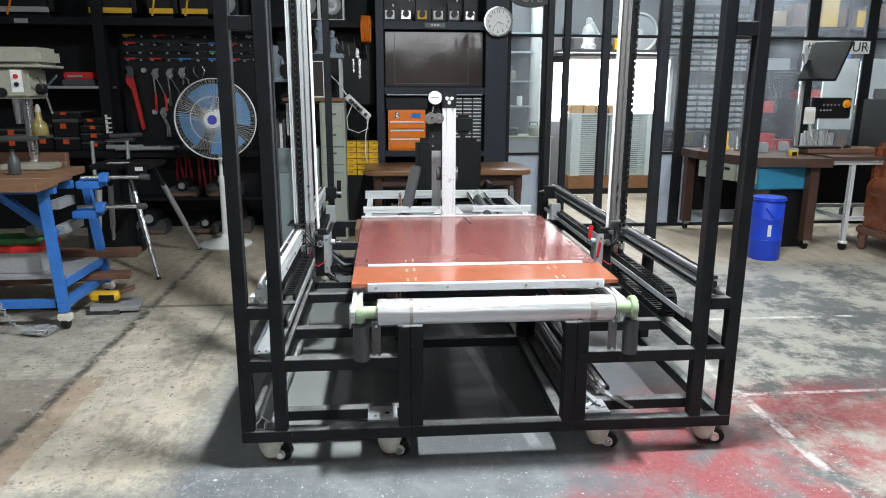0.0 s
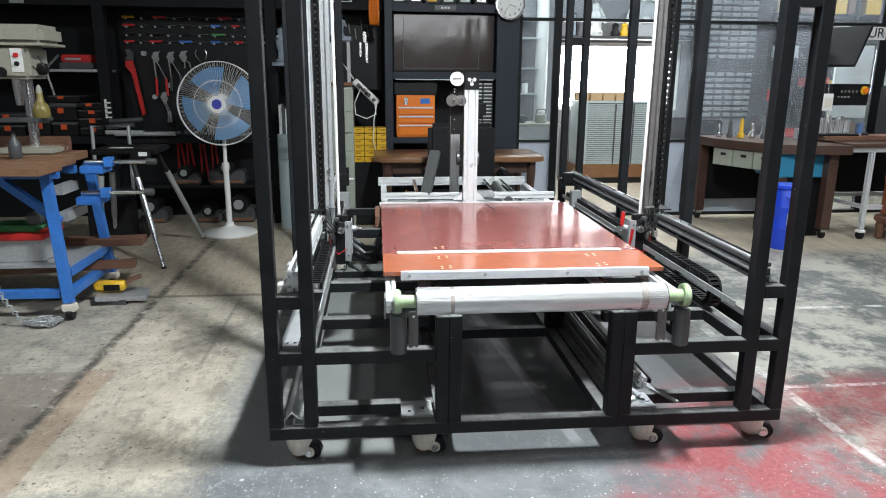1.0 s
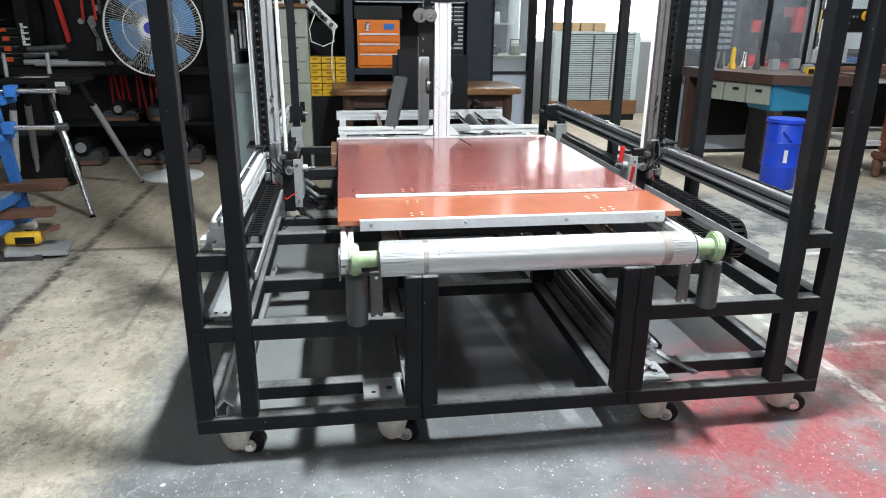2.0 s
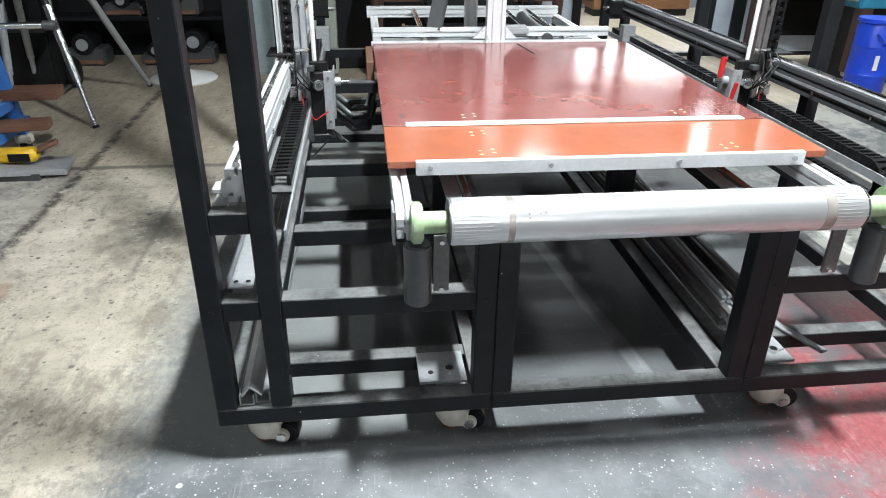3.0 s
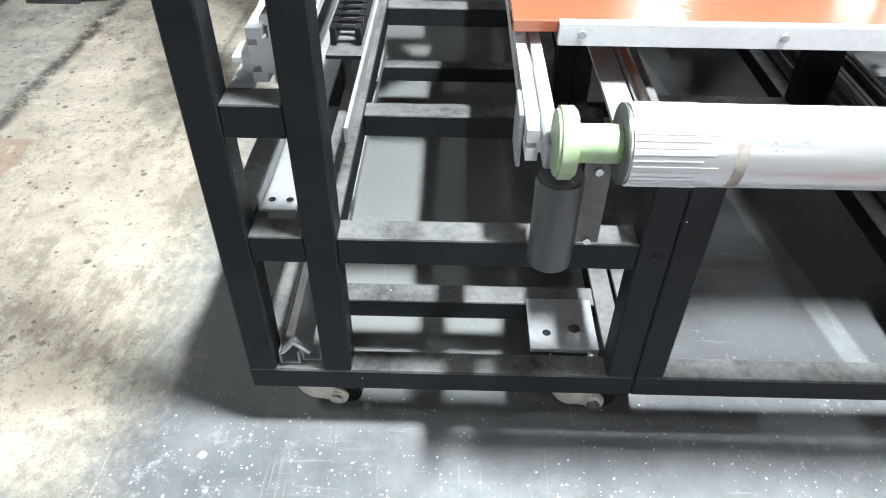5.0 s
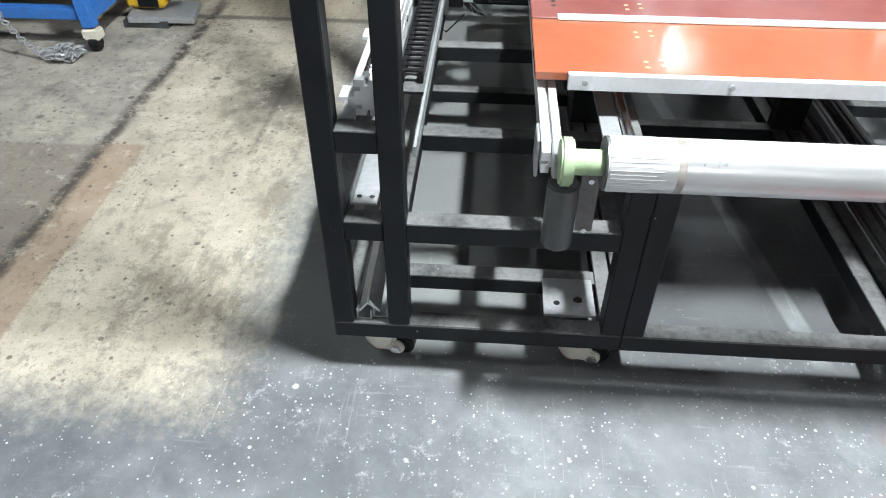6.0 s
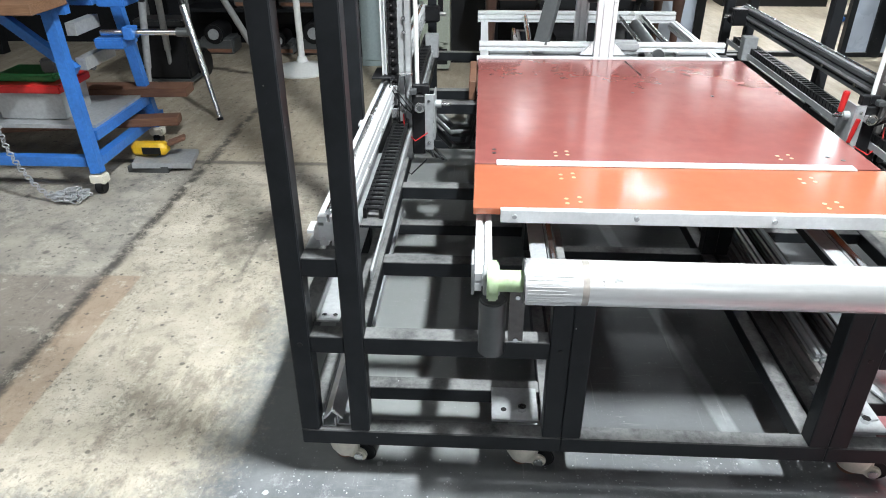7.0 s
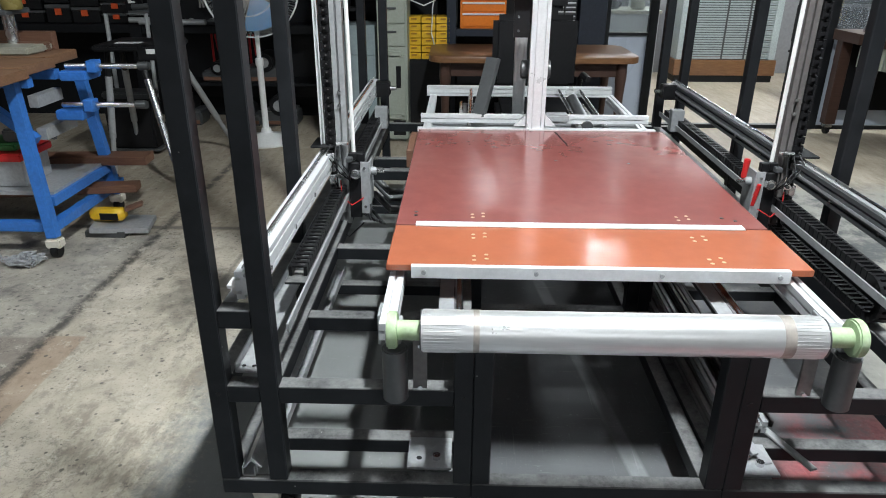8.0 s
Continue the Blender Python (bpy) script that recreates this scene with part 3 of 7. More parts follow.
def mp(name, bm, material, label="", smooth=False, parent=None):
    """A machine part given in the room's coordinates."""
    bmesh.ops.translate(bm, vec=(-OX, -OY, 0), verts=bm.verts)
    return part(name, bm, material, parent or machine, label, smooth)


T = 0.05
YB = 2.9      # rear frame line
POSTS_Y = (0.0, 0.97, 1.93, YB)
ZB, ZM, ZU, ZC, ZT = 0.115, 0.42, 0.64, 1.72, 2.35


def mirrored(x0, x1, right):
    return (2.0 - x1, 2.0 - x0) if right else (x0, x1)


for right in (False, True):
    for yy in (0.0, YB):
        for c in (0.0, 0.133):
            a, b = mirrored(c - 0.025, c + 0.025, right)
            mp("post", B((a, yy, ZB + T, b, yy + T, ZT), bev=0.003), FRAME)
        a, b = mirrored(0.61, 0.66, right)
        mp("post", B((a, yy, ZB + T, b, yy + T, 0.60), bev=0.003), FRAME)
        a, b = mirrored(0.66, 0.71, right)
        mp("post", B((a, yy, ZB + T, b, yy + T, 0.60), bev=0.003), FRAME)
        a, b = mirrored(0.025, 0.108, right)
        for z in (ZM, ZU, ZC):
            mp("link", B((a, yy + 0.001, z, b, yy + T - 0.001, z + T), bev=0.002), FRAME)
        a, b = mirrored(0.158, 0.61, right)
        mp("beam", B((a, yy + 0.001, ZM, b, yy + T - 0.001, ZM + T), bev=0.002), FRAME)
        a, b = mirrored(-0.025, 0.66, right)
        mp("beam", B((a, yy, ZB, b, yy + T, ZB + T), bev=0.003), FRAME)
    for yy in POSTS_Y[1:3]:
        a, b = mirrored(-0.025, 0.025, right)
        mp("post", B((a, yy - 0.025, ZB + T, b, yy + 0.025, ZT), bev=0.003), FRAME)
    a, b = mirrored(-0.024, 0.024, right)
    for z in (ZB, ZM):
        spans = ((T, YB),) if z == ZB else ((T, 0.945), (0.995, 1.905), (1.955, YB))
        for s0, s1 in spans:
            mp("side_beam", B((a, s0, z, b, s1, z + T), bev=0.002), FRAME)
    # inner long beams of the side frame
    a, b = mirrored(0.108, 0.158, right)
    mp("long_beam", B((a, T, ZM, b, YB, ZM + T), bev=0.002), FRAME)
    a, b = mirrored(0.615, 0.655, right)
    mp("long_beam", B((a, T, ZB + 0.002, b, YB, ZB + T), bev=0.002), FRAME)
    mp("long_beam", B((a, T, 0.55, b, YB, 0.60), bev=0.002), FRAME)
    # cross beams between them
    a, b = mirrored(0.158, 0.615, right)
    a2, b2 = mirrored(0.024, 0.615, right)
    for yy in (0.37, 0.90, 1.5, 2.1):
        mp("cross_beam", B((a, yy, ZM + 0.002, b, yy + T, ZM + T - 0.002), bev=0.002), FRAME)
    for yy in (0.18, 1.2, 2.2):
        mp("cross_beam", B((a2, yy, ZB + 0.002, b2, yy + T, ZB + T - 0.002), bev=0.002), FRAME)
    # castor mounting plate with bolt
    a, b = mirrored(0.48, 0.605, right)
    plate = mp("castor_plate", B((a, 0.06, ZB + 0.045, b, 0.19, ZB + 0.053)), ALU_DULL)
    mp("bolt", C(((a + b) / 2 + 0.02, 0.10, ZB + 0.053), ((a + b) / 2 + 0.02, 0.10, ZB + 0.066), 0.012, seg=6), STEEL, parent=plate)
    mp("plug_hole", C(((a + b) / 2 - 0.03, 0.10, ZB + 0.052), ((a + b) / 2 - 0.03, 0.10, ZB + 0.0535), 0.008, seg=12), BLACK, parent=plate)

mp("beam", B((0.66, 0.0, ZB, 1.34, T, ZB + T), bev=0.003), FRAME)
mp("beam", B((0.66, YB, ZB, 1.34, YB + T, ZB + T), bev=0.003), FRAME)
for a in (0.662, 1.29):
    mp("long_beam", B((a, T, ZB + 0.002, a + 0.048, YB, ZB + T - 0.002), bev=0.002), FRAME)
for yy in (1.0, 1.9):
    mp("cross_beam", B((0.71, yy, ZB, 1.29, yy + T, ZB + T), bev=0.002), FRAME)
    for a in (0.61, 0.66, 1.29, 1.34):
        mp("post", B((a, yy, ZB + T, a + T, yy + T, 0.55), bev=0.002), FRAME)
mp("cross_beam", B((0.655, 0.55, 0.552, 1.345, 0.60, 0.598), bev=0.002), FRAME)
mp("cross_beam", B((0.655, 1.5, 0.552, 1.345, 1.55, 0.598), bev=0.002), FRAME)

# holes with dark plugs at the joints of the front frame
for hx in (0.0, 0.636, 1.364, 2.0):
    mp("plug", C((hx, -0.002, 0.445), (hx, 0.006, 0.445), 0.0065, seg=14), BLACK)


def castor(x, y, turn):
    """Levelling castor: cream cover, nylon wheel, steel axle and thumb disc."""
    plate = bmesh.new()
    B((-0.045, -0.045, 0.106, 0.045, 0.045, 0.114), bev=0.002, bm=plate)
    c = part("castor", plate, ALU_DULL, machine, "cream levelling castor with black wheel")
    c.matrix_basis = pose(x - OX, y - OY, 0, 0, 0, turn)
    body = spin([(0.022, 0.012), (0.034, 0.022), (0.046, 0.045), (0.052, 0.075), (0.052, 0.098), (0.046, 0.1055), (0.01, 0.106)], 28)
    part("housing", body, CREAM, c, smooth=True)
    ear = C((0.045, -0.036, 0.034), (0.045, -0.022, 0.034), 0.021, seg=24, bev=0.004)
    B((0.0, -0.036, 0.022, 0.042, -0.022, 0.075), bev=0.004, bm=ear)
    part("fork", ear, CREAM, c, smooth=True)
    part("wheel", C((0.055, -0.020, 0.034), (0.055, 0.024, 0.034), 0.034, seg=28, bev=0.004), BLACK, c, "black nylon wheel", True)
    part("axle", C((0.045, -0.043, 0.034), (0.045, -0.0345, 0.034), 0.013, seg=16, bev=0.002), STEEL, c, smooth=True)
    part("thumb_disc", C((-0.005, 0, 0.006), (-0.005, 0, 0.02), 0.026, seg=20, bev=0.002), PLANK, c, smooth=True)
    return c


for cx, cy, ct in ((0.075, 0.082, -8), (0.57, 0.082, -6), (1.475, 0.09, -14), (1.96, 0.10, -20), (0.075, 2.8, 40), (0.57, 2.8, 10), (1.475, 2.8, 30), (1.96, 2.8, 70)):
    castor(cx, cy, ct)

# conveyor table
TZ = 0.708
orange = mp("front_board", B((0.417, 0.25, TZ - 0.02, 1.585, 0.543, TZ), bev=0.002), ORANGE_BOARD, "glossy orange phenolic board")
red = mp("table_board", B((0.417, 0.55, TZ - 0.02, 1.578, 1.79, TZ + 0.001), bev=0.002), RED_BOARD, "glossy dark red phenolic board")
mp("board_edge", B((0.417, 0.5435, TZ - 0.02, 0.481, 0.5495, TZ - 0.002)), BLACK)
mp("seam_strip", B((0.481, 0.532, TZ + 0.001, 1.503, 0.566, TZ + 0.006), bev=0.001), ALU)
mp("front_strip", B((0.487, 0.232, TZ - 0.033, 1.516, 0.2495, TZ + 0.003), bev=0.001), ALU)
for bx in (0.522, 0.828, 1.168, 1.485):
    mp("screw", C((bx, 0.224, TZ - 0.013), (bx, 0.231, TZ - 0.013), 0.0065, seg=12, bev=0.001), ALU_DULL)
PLUG = mat("brass_plug", (0.55, 0.38, 0.22), 0.3, 0.3, 0.1)
for gx in (0.66, 1.32):
    for gy, brd, zz in ((0.285, orange, TZ), (0.445, orange, TZ), (0.615, red, TZ + 0.001)):
        for ix in (0, 1):
            for iy in (0, 1):
                if gy == 0.625 and gx > 1 and iy:
                    continue
                px, py = gx + 0.035 * ix, gy + 0.028 * iy + 0.01 * ix
                mp("plug", C((px, py, zz - 0.002), (px, py, zz + 0.0006), 0.006, seg=12), PLUG, parent=brd)
for px, py in ((0.475, 0.63), (0.475, 0.66), (1.465, 0.64), (1.50, 0.615), (0.47, 1.74), (1.50, 1.74), (1.01, 1.28), (1.30, 1.25), (0.95, 1.76)):
    mp("hole", C((px, py, TZ - 0.002), (px, py, TZ + 0.0018), 0.0065, seg=12), BLACK, parent=red)
mp("hole", beam((1.09, 1.53, TZ + 0.0008), (1.065, 1.76, TZ + 0.0008), 0.008, 0.002, bev=0), BLACK, parent=red)

# side profiles under the boards and their frame
for a in (0.445, 1.545):
    mp("side_profile", slotted((a, -0.01, 0.645), (a, 2.90, 0.645), 0.04, 0.046), ALU)
    mp("side_plate", B((a - 0.028, 0.03, 0.585, a - 0.0215, 0.10, 0.668), bev=0.001), ALU_DULL)
for a in (0.62, 1.37):
    mp("guide_rod", C((a, -0.0, 0.60 + 0.012), (a, 2.88, 0.612), 0.012, seg=16), STEEL, smooth=True)
    mp("guide_plate", B((a - 0.055, 0.08, 0.603, a - 0.014, 1.7, 0.61)), ALU_DULL)
mp("back_rail", slotted((0.41, 1.813, 0.695), (1.55, 1.813, 0.695), 0.032, 0.036), ALU)
mp("back_rail", slotted((0.42, 1.925, 0.735), (1.54, 1.925, 0.735), 0.028, 0.04), ALU)
mp("end_rail", slotted((0.405, 2.88, 0.69), (1.55, 2.88, 0.69), 0.04, 0.06), ALU)
mp("cross_profile", slotted((0.47, 2.1, 0.66), (1.52, 2.1, 0.66), 0.03, 0.03), ALU_DULL)

# bracing post in the middle with its pulley block
mp("centre_column", slotted((0.975, 1.83, 0.71), (0.975, 1.83, 1.40), 0.085, 0.045), ALU)
mp("rear_column", slotted((0.925, 2.25, 0.66), (0.925, 2.25, 1.22), 0.06, 0.06), ALU)
block = mp("pulley_block", B((0.93, 1.80, 1.40, 1.02, 1.86, 1.50), bev=0.004), BLACK)
mp("bearing", C((0.975, 1.797, 1.45), (0.975, 1.80, 1.45), 0.014, bev=0.001), STEEL, parent=block)
plate = mp("pulley_plate", prism([(0.855, 1.13), (0.93, 1.13), (0.935, 1.34), (0.91, 1.42), (0.85, 1.38)], 1.84, 1.852), BLACK)
mp("pulley", C((0.855, 1.79, 1.335), (0.862, 1.84, 1.335), 0.036, seg=24, bev=0.003), DARK_STEEL, parent=plate, smooth=True)
mp("pulley_hub", C((0.855, 1.786, 1.335), (0.862, 1.79, 1.335), 0.015, seg=18), STEEL, parent=plate)
mp("pulley", C((0.91, 1.79, 1.335), (0.91, 1.84, 1.335), 0.032, seg=24, bev=0.003), DARK_STEEL, parent=plate, smooth=True)
mp("pulley_hub", C((0.91, 1.786, 1.335), (0.91, 1.79, 1.335), 0.014, seg=18), STEEL, parent=plate)
for bz in (1.385, 1.40, 1.16, 1.22):
    mp("screw", C((0.875, 1.835, bz), (0.875, 1.84, bz), 0.006, seg=10), STEEL, parent=plate)
for k in range(3):
    an = k * math.tau / 3 + 0.5
    mp("lobe", C((0.975 + 0.018 * math.cos(an), 1.796, 1.45 + 0.018 * math.sin(an)), (0.975 + 0.018 * math.cos(an), 1.80, 1.45 + 0.018 * math.sin(an)), 0.011, seg=14), ALU, parent=block)
for k in range(4):
    mp("writing_bar", B((0.860 + 0.013 * k, 1.7985, 1.458, 0.869 + 0.013 * k, 1.7996, 1.468)), GREY_TUBE, parent=block)
mp("limit_disc", C((0.885, 1.80, 1.462), (0.885, 1.81, 1.462), 0.042, seg=28, bev=0.002), WHITE, "white disc", True)
for zz in (0.97,):
    mp("idler", C((0.905, 1.95, zz), (1.045, 1.95, zz), 0.045, seg=24, bev=0.004), GREY_TUBE, smooth=True)
for s in (-1, 1):
    mp("gusset", prism([(0.975 + s * 0.047, 0.722), (0.975 + s * 0.10, 0.722), (0.975 + s * 0.047, 0.775)], 1.82, 1.845), ALU)
mp("leaning_plate", beam((0.705, 1.935, 0.74), (0.775, 2.03, 1.01), 0.07, 0.028), GREY_TUBE, "dark grey bar leaning on the frame")
for a in (0.66, 1.20, 1.33):
    mp("pusher_rod", C((a, 1.885, 0.70), (a + 0.02, 2.85, 0.70), 0.013, seg=12), STEEL, smooth=True)
mp("shoe", B((1.03, 1.9, 0.72, 1.15, 1.97, 0.76), bev=0.008), ALU_DULL)
mp("cylinder", C((1.24, 1.9, 0.70), (1.27, 2.6, 0.70), 0.03, seg=16), GREY_TUBE, smooth=True)

# roller at the front
RY, RZ_ = -0.064, 0.684
roller = mp("roller", C((0.533, RY, RZ_), (1.455, RY, RZ_), 0.05, seg=48, bev=0.003), ROLLER, "brushed steel roller with knurled ends", True)
for x0, x1 in ((0.535, 0.635), (1.378, 1.455)):
    bm = bmesh.new()
    for k in range(40):
        an = k * math.tau / 40
        c, s = math.cos(an) * 0.0497, math.sin(an) * 0.0497
        beam((x0 + 0.002, RY + c, RZ_ + s), (x1 - 0.03 * ((k * 7) % 5) / 5, RY + c, RZ_ + s), 0.0022, 0.0016, bm, 0)
    tagged(mp("knurling", bm, ROLLER, parent=roller), kind="stuff")
for x0, x1 in ((0.5302, 0.5328), (1.4552, 1.4578)):
    mp("end_ring", C((x0, RY, RZ_), (x1, RY, RZ_), 0.0495, seg=40), GREY_TUBE, "dark end ring", parent=roller, smooth=True)
mp("stain", C((0.653, RY, RZ_), (0.667, RY, RZ_), 0.0502, seg=48), STAIN, "faint brown worn ring", parent=roller, smooth=True)
for x0 in (1.355,):
    mp("worn_ring", C((x0, RY, RZ_), (x0 + 0.026, RY, RZ_), 0.0504, seg=48), STAIN, "dark worn ring", parent=roller, smooth=True)
for x0, x1, cap in ((0.475, 0.545, 0.452), (1.455, 1.525, 1.524)):
    mp("shaft", C((x0, RY, RZ_), (x1, RY, RZ_), 0.024, seg=24), GREEN, "green painted shaft", True)
    mp("bearing_cap", C((cap, RY, RZ_), (cap + 0.024, RY, RZ_), 0.045, seg=28, bev=0.004), GREEN, "chipped green bearing disc", True)
    cyl_x = cap + 0.015
    mp("tension_cylinder", C((cyl_x, RY + 0.01, 0.485), (cyl_x, RY + 0.01, 0.632), 0.031, seg=28, bev=0.004), GREY_TUBE, "dark grey vertical cylinder", True)
    sgn = 1 if cap < 1 else -1
    ang = mp("angle_plate", B((min(cyl_x + sgn * 0.04, cyl_x + sgn * 0.075), -0.012, 0.485, max(cyl_x + sgn * 0.04, cyl_x + sgn * 0.075), -0.004, 0.625)), DARK_STEEL)
    for z in (0.49, 0.61):
        mp("screw", C((cyl_x + sgn * 0.058, -0.018, z), (cyl_x + sgn * 0.058, -0.011, z), 0.006, seg=6), STEEL, parent=ang)
    mp("foot", B((cap - 0.008, -0.05, 0.634, cap + 0.03, 0.03, 0.672), bev=0.003), ALU_DULL)


# side rails, chains, lifting columns
def side_rail(right):
    def X(x):
        return 2.0 - x if right else x

    def bx(x0, y0, z0, x1, y1, z1, **k):
        a, b = sorted((X(x0), X(x1)))
        return B((a, y0, z0, b, y1, z1), **k)

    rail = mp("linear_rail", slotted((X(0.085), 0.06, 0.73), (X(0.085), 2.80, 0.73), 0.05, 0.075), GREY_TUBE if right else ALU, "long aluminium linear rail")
    if right:
        mp("top_strip", bx(0.068, 0.07, 0.769, 0.102, 2.8, 0.773), ALU_DULL, parent=rail)
        mp("slot_strip", bx(0.112, 0.07, 0.725, 0.1145, 2.8, 0.735), ALU_DULL, parent=rail)
    for k in range(9):
        mp("rail_bolt", C((X(0.115), 0.2 + 0.3 * k, 0.715), (X(0.110), 0.2 + 0.3 * k, 0.715), 0.008, seg=8), STEEL, parent=rail)
    for dx, dy, dz, sx, sz in ((0.10, -0.07, 0.74, 0.03, 0.03), (0.13, -0.06, 0.80, 0.05, 0.012), (0.17, -0.075, 0.735, 0.025, 0.02), (0.21, -0.05, 0.73, 0.03, 0.035), (0.225, -0.03, 0.64, 0.02, 0.05), (0.10, -0.06, 0.64, 0.025, 0.04)):
        cyy = (1.13 if right else 1.20) + dy
        mp("fitting", bx(dx, cyy, dz, dx + sx, cyy + 0.03, dz + sz, bev=0.003), (BLACK, STEEL, GREY_TUBE)[int(dx * 100) % 3], parent=rail)
    for k in range(3):
        cyy = 1.13 if right else 1.20
        pts = [(X(0.11 + 0.02 * k), cyy - 0.05, 0.80), (X(0.10 + 0.03 * k), cyy - 0.09, 0.77 - 0.02 * k), (X(0.15 + 0.02 * k), cyy - 0.1, 0.70), (X(0.18), cyy - 0.06, 0.66)]
        mp("cable", pipe(pts, 0.0028, 6), BLACK, parent=rail, smooth=True)
    mp("guide_bar", C((X(0.085), 0.07, 0.775), (X(0.085), 2.8, 0.775), 0.008, seg=10), STEEL, parent=rail)
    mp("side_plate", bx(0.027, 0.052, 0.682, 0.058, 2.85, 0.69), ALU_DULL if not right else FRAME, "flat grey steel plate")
    for yy in (0.12, 0.42, 0.9, 1.5, 2.1):
        mp("clamp", bx(0.015, yy, 0.691, 0.055, yy + 0.05, 0.70, bev=0.001), ALU)
    pul = mp("belt_pulley", C((X(0.045), 0.09, 0.715), (X(0.065), 0.09, 0.715), 0.022, seg=20, bev=0.003), WHITE, smooth=True)
    mp("motor", bx(0.10, 2.68, 0.69, 0.19, 2.76, 0.77, bev=0.006), BLACK, "black stepper motor")
    mp("motor_shaft", C((X(0.19), 2.72, 0.73), (X(0.225), 2.72, 0.73), 0.012), STEEL, smooth=True)
    mp("motor_bracket", bx(0.13, 2.4, 0.56, 0.20, 2.46, 0.68, bev=0.003), ALU_DULL)
    # chain tray and energy chain
    tray = mp("chain_tray", bx(0.10, 0.36, 0.585, 0.165, 2.75, 0.592), FRAME)
    mp("tray_edge", bx(0.167, 0.10, 0.575, 0.173, 2.75, 0.60), ALU_DULL)
    bm = bmesh.new()
    for i in range(74):
        y0 = 0.40 + i * 0.031
        a, b = sorted((X(0.104), X(0.160)))
        B((a, y0, 0.594, a + 0.01, y0 + 0.026, 0.625), (b - 0.01, y0, 0.594, b, y0 + 0.026, 0.625), (a + 0.01, y0 + 0.007, 0.618, b - 0.01, y0 + 0.019, 0.624), bm=bm)
    ch = mp("energy_chain", bm, BLACK, "black plastic cable chain")
    bm = bmesh.new()
    for i in range(9):
        an = -math.pi / 2 - (i + 0.5) / 9 * math.pi
        c = (0.40 + 0.058 * math.cos(an), 0.552 + 0.058 * math.sin(an))
        d = Vector((0, -math.sin(an), math.cos(an))) * 0.015
        for q in (0.109, 0.155):
            beam((X(q), c[0] - d.y, c[1] - d.z), (X(q), c[0] + d.y, c[1] + d.z), 0.01, 0.03, bm, 0)
        beam((X(0.132), c[0] - d.y * 0.5, c[1] - d.z * 0.5), (X(0.132), c[0] + d.y * 0.5, c[1] + d.z * 0.5), 0.036, 0.03, bm, 0)
    for i in range(24):
        y0 = 0.41 + i * 0.031
        a, b = sorted((X(0.104), X(0.160)))
        B((a, y0, 0.479, a + 0.01, y0 + 0.026, 0.509), (b - 0.01, y0, 0.479, b, y0 + 0.026, 0.509), (a + 0.01, y0 + 0.007, 0.503, b - 0.01, y0 + 0.019, 0.508), bm=bm)
    if right:
        mp("chain_loop", bm, BLACK, parent=ch)
    else:
        bm.free()
    # lifting column: two profiles with a vertical chain between, white cord
    cy = 1.20 if not right else 1.13
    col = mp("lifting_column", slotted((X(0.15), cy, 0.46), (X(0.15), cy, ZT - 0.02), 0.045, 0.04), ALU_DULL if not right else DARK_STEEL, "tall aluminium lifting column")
    if not right:
        mp("column_profile", slotted((X(0.075), cy, 0.78), (X(0.075), cy, ZT - 0.02), 0.018, 0.04), ALU, parent=col)
    mp("cord", C((X(0.195), cy - 0.02, 0.66), (X(0.187), cy - 0.02, ZT - 0.05), 0.008, seg=8), WHITE, "taut white cord", parent=col)
    bm, pins = bmesh.new(), bmesh.new()
    cx = 0.108
    for i in range(50):
        z0 = 0.74 + i * 0.032
        a, b = sorted((X(cx - 0.017), X(cx + 0.017)))
        B((a, cy - 0.03, z0, a + 0.008, cy + 0.01, z0 + 0.027), (b - 0.008, cy - 0.03, z0, b, cy + 0.01, z0 + 0.027), (a + 0.008, cy - 0.026, z0 + 0.007, b - 0.008, cy - 0.02, z0 + 0.02), bm=bm)
        B(((a + b) / 2 - 0.003, cy - 0.0275, z0 + 0.011, (a + b) / 2 + 0.003, cy - 0.0262, z0 + 0.016), bm=pins)
    a, b = sorted((X(cx - 0.012), X(cx + 0.012)))
    B((a, cy - 0.015, 0.74, b, cy + 0.008, ZT - 0.02), bm=bm)
    mp("vertical_chain", bm, BLACK, "black plastic cable chain", parent=col)
    if right:
        pins.free()
    else:
        tagged(mp("chain_pins", pins, DARK_STEEL, parent=col), kind="stuff")
    for z in (0.95, 1.0):
        mp("bolt", C((X(0.15), cy - 0.03, z), (X(0.15), cy - 0.02, z), 0.008, seg=6), STEEL, parent=col)
    # carriage
    car = mp("carriage", bx(0.03, cy - 0.05, 0.785, 0.12, cy + 0.09, 0.793, bev=0.002), BLACK, "black carriage plate with motor and wiring")
    mp("back_plate", bx(0.098, cy - 0.032, 0.50, 0.128, cy - 0.026, 0.735, bev=0.001), BLACK, parent=car)
    for k in range(5):
        mp("terminal", bx(0.1, cy - 0.05, 0.52 + 0.042 * k, 0.122, cy - 0.0325, 0.55 + 0.042 * k, bev=0.003), GREY_TUBE, parent=car)
    mp("bracket", bx(0.176, cy - 0.045, 0.735, 0.215, cy - 0.022, 0.765, bev=0.003), BLACK, parent=car)
    box = mp("carriage_box", bx(0.176, cy - 0.06, 0.50, 0.224, cy - 0.01, 0.73, bev=0.004), BLACK, parent=car)
    for kx, kz, kr in ((0.146, 0.685, 0.013), (0.207, 0.69, 0.020)):
        mp("knob", C((X(kx), cy - 0.085, kz), (X(kx), cy - 0.0605, kz), kr, seg=20, bev=0.003), STEEL, parent=car, smooth=True)
        mp("knob_hub", C((X(kx), cy - 0.09, kz), (X(kx), cy - 0.0855, kz), kr * 0.5, seg=12), GREY_TUBE, parent=car, smooth=True)
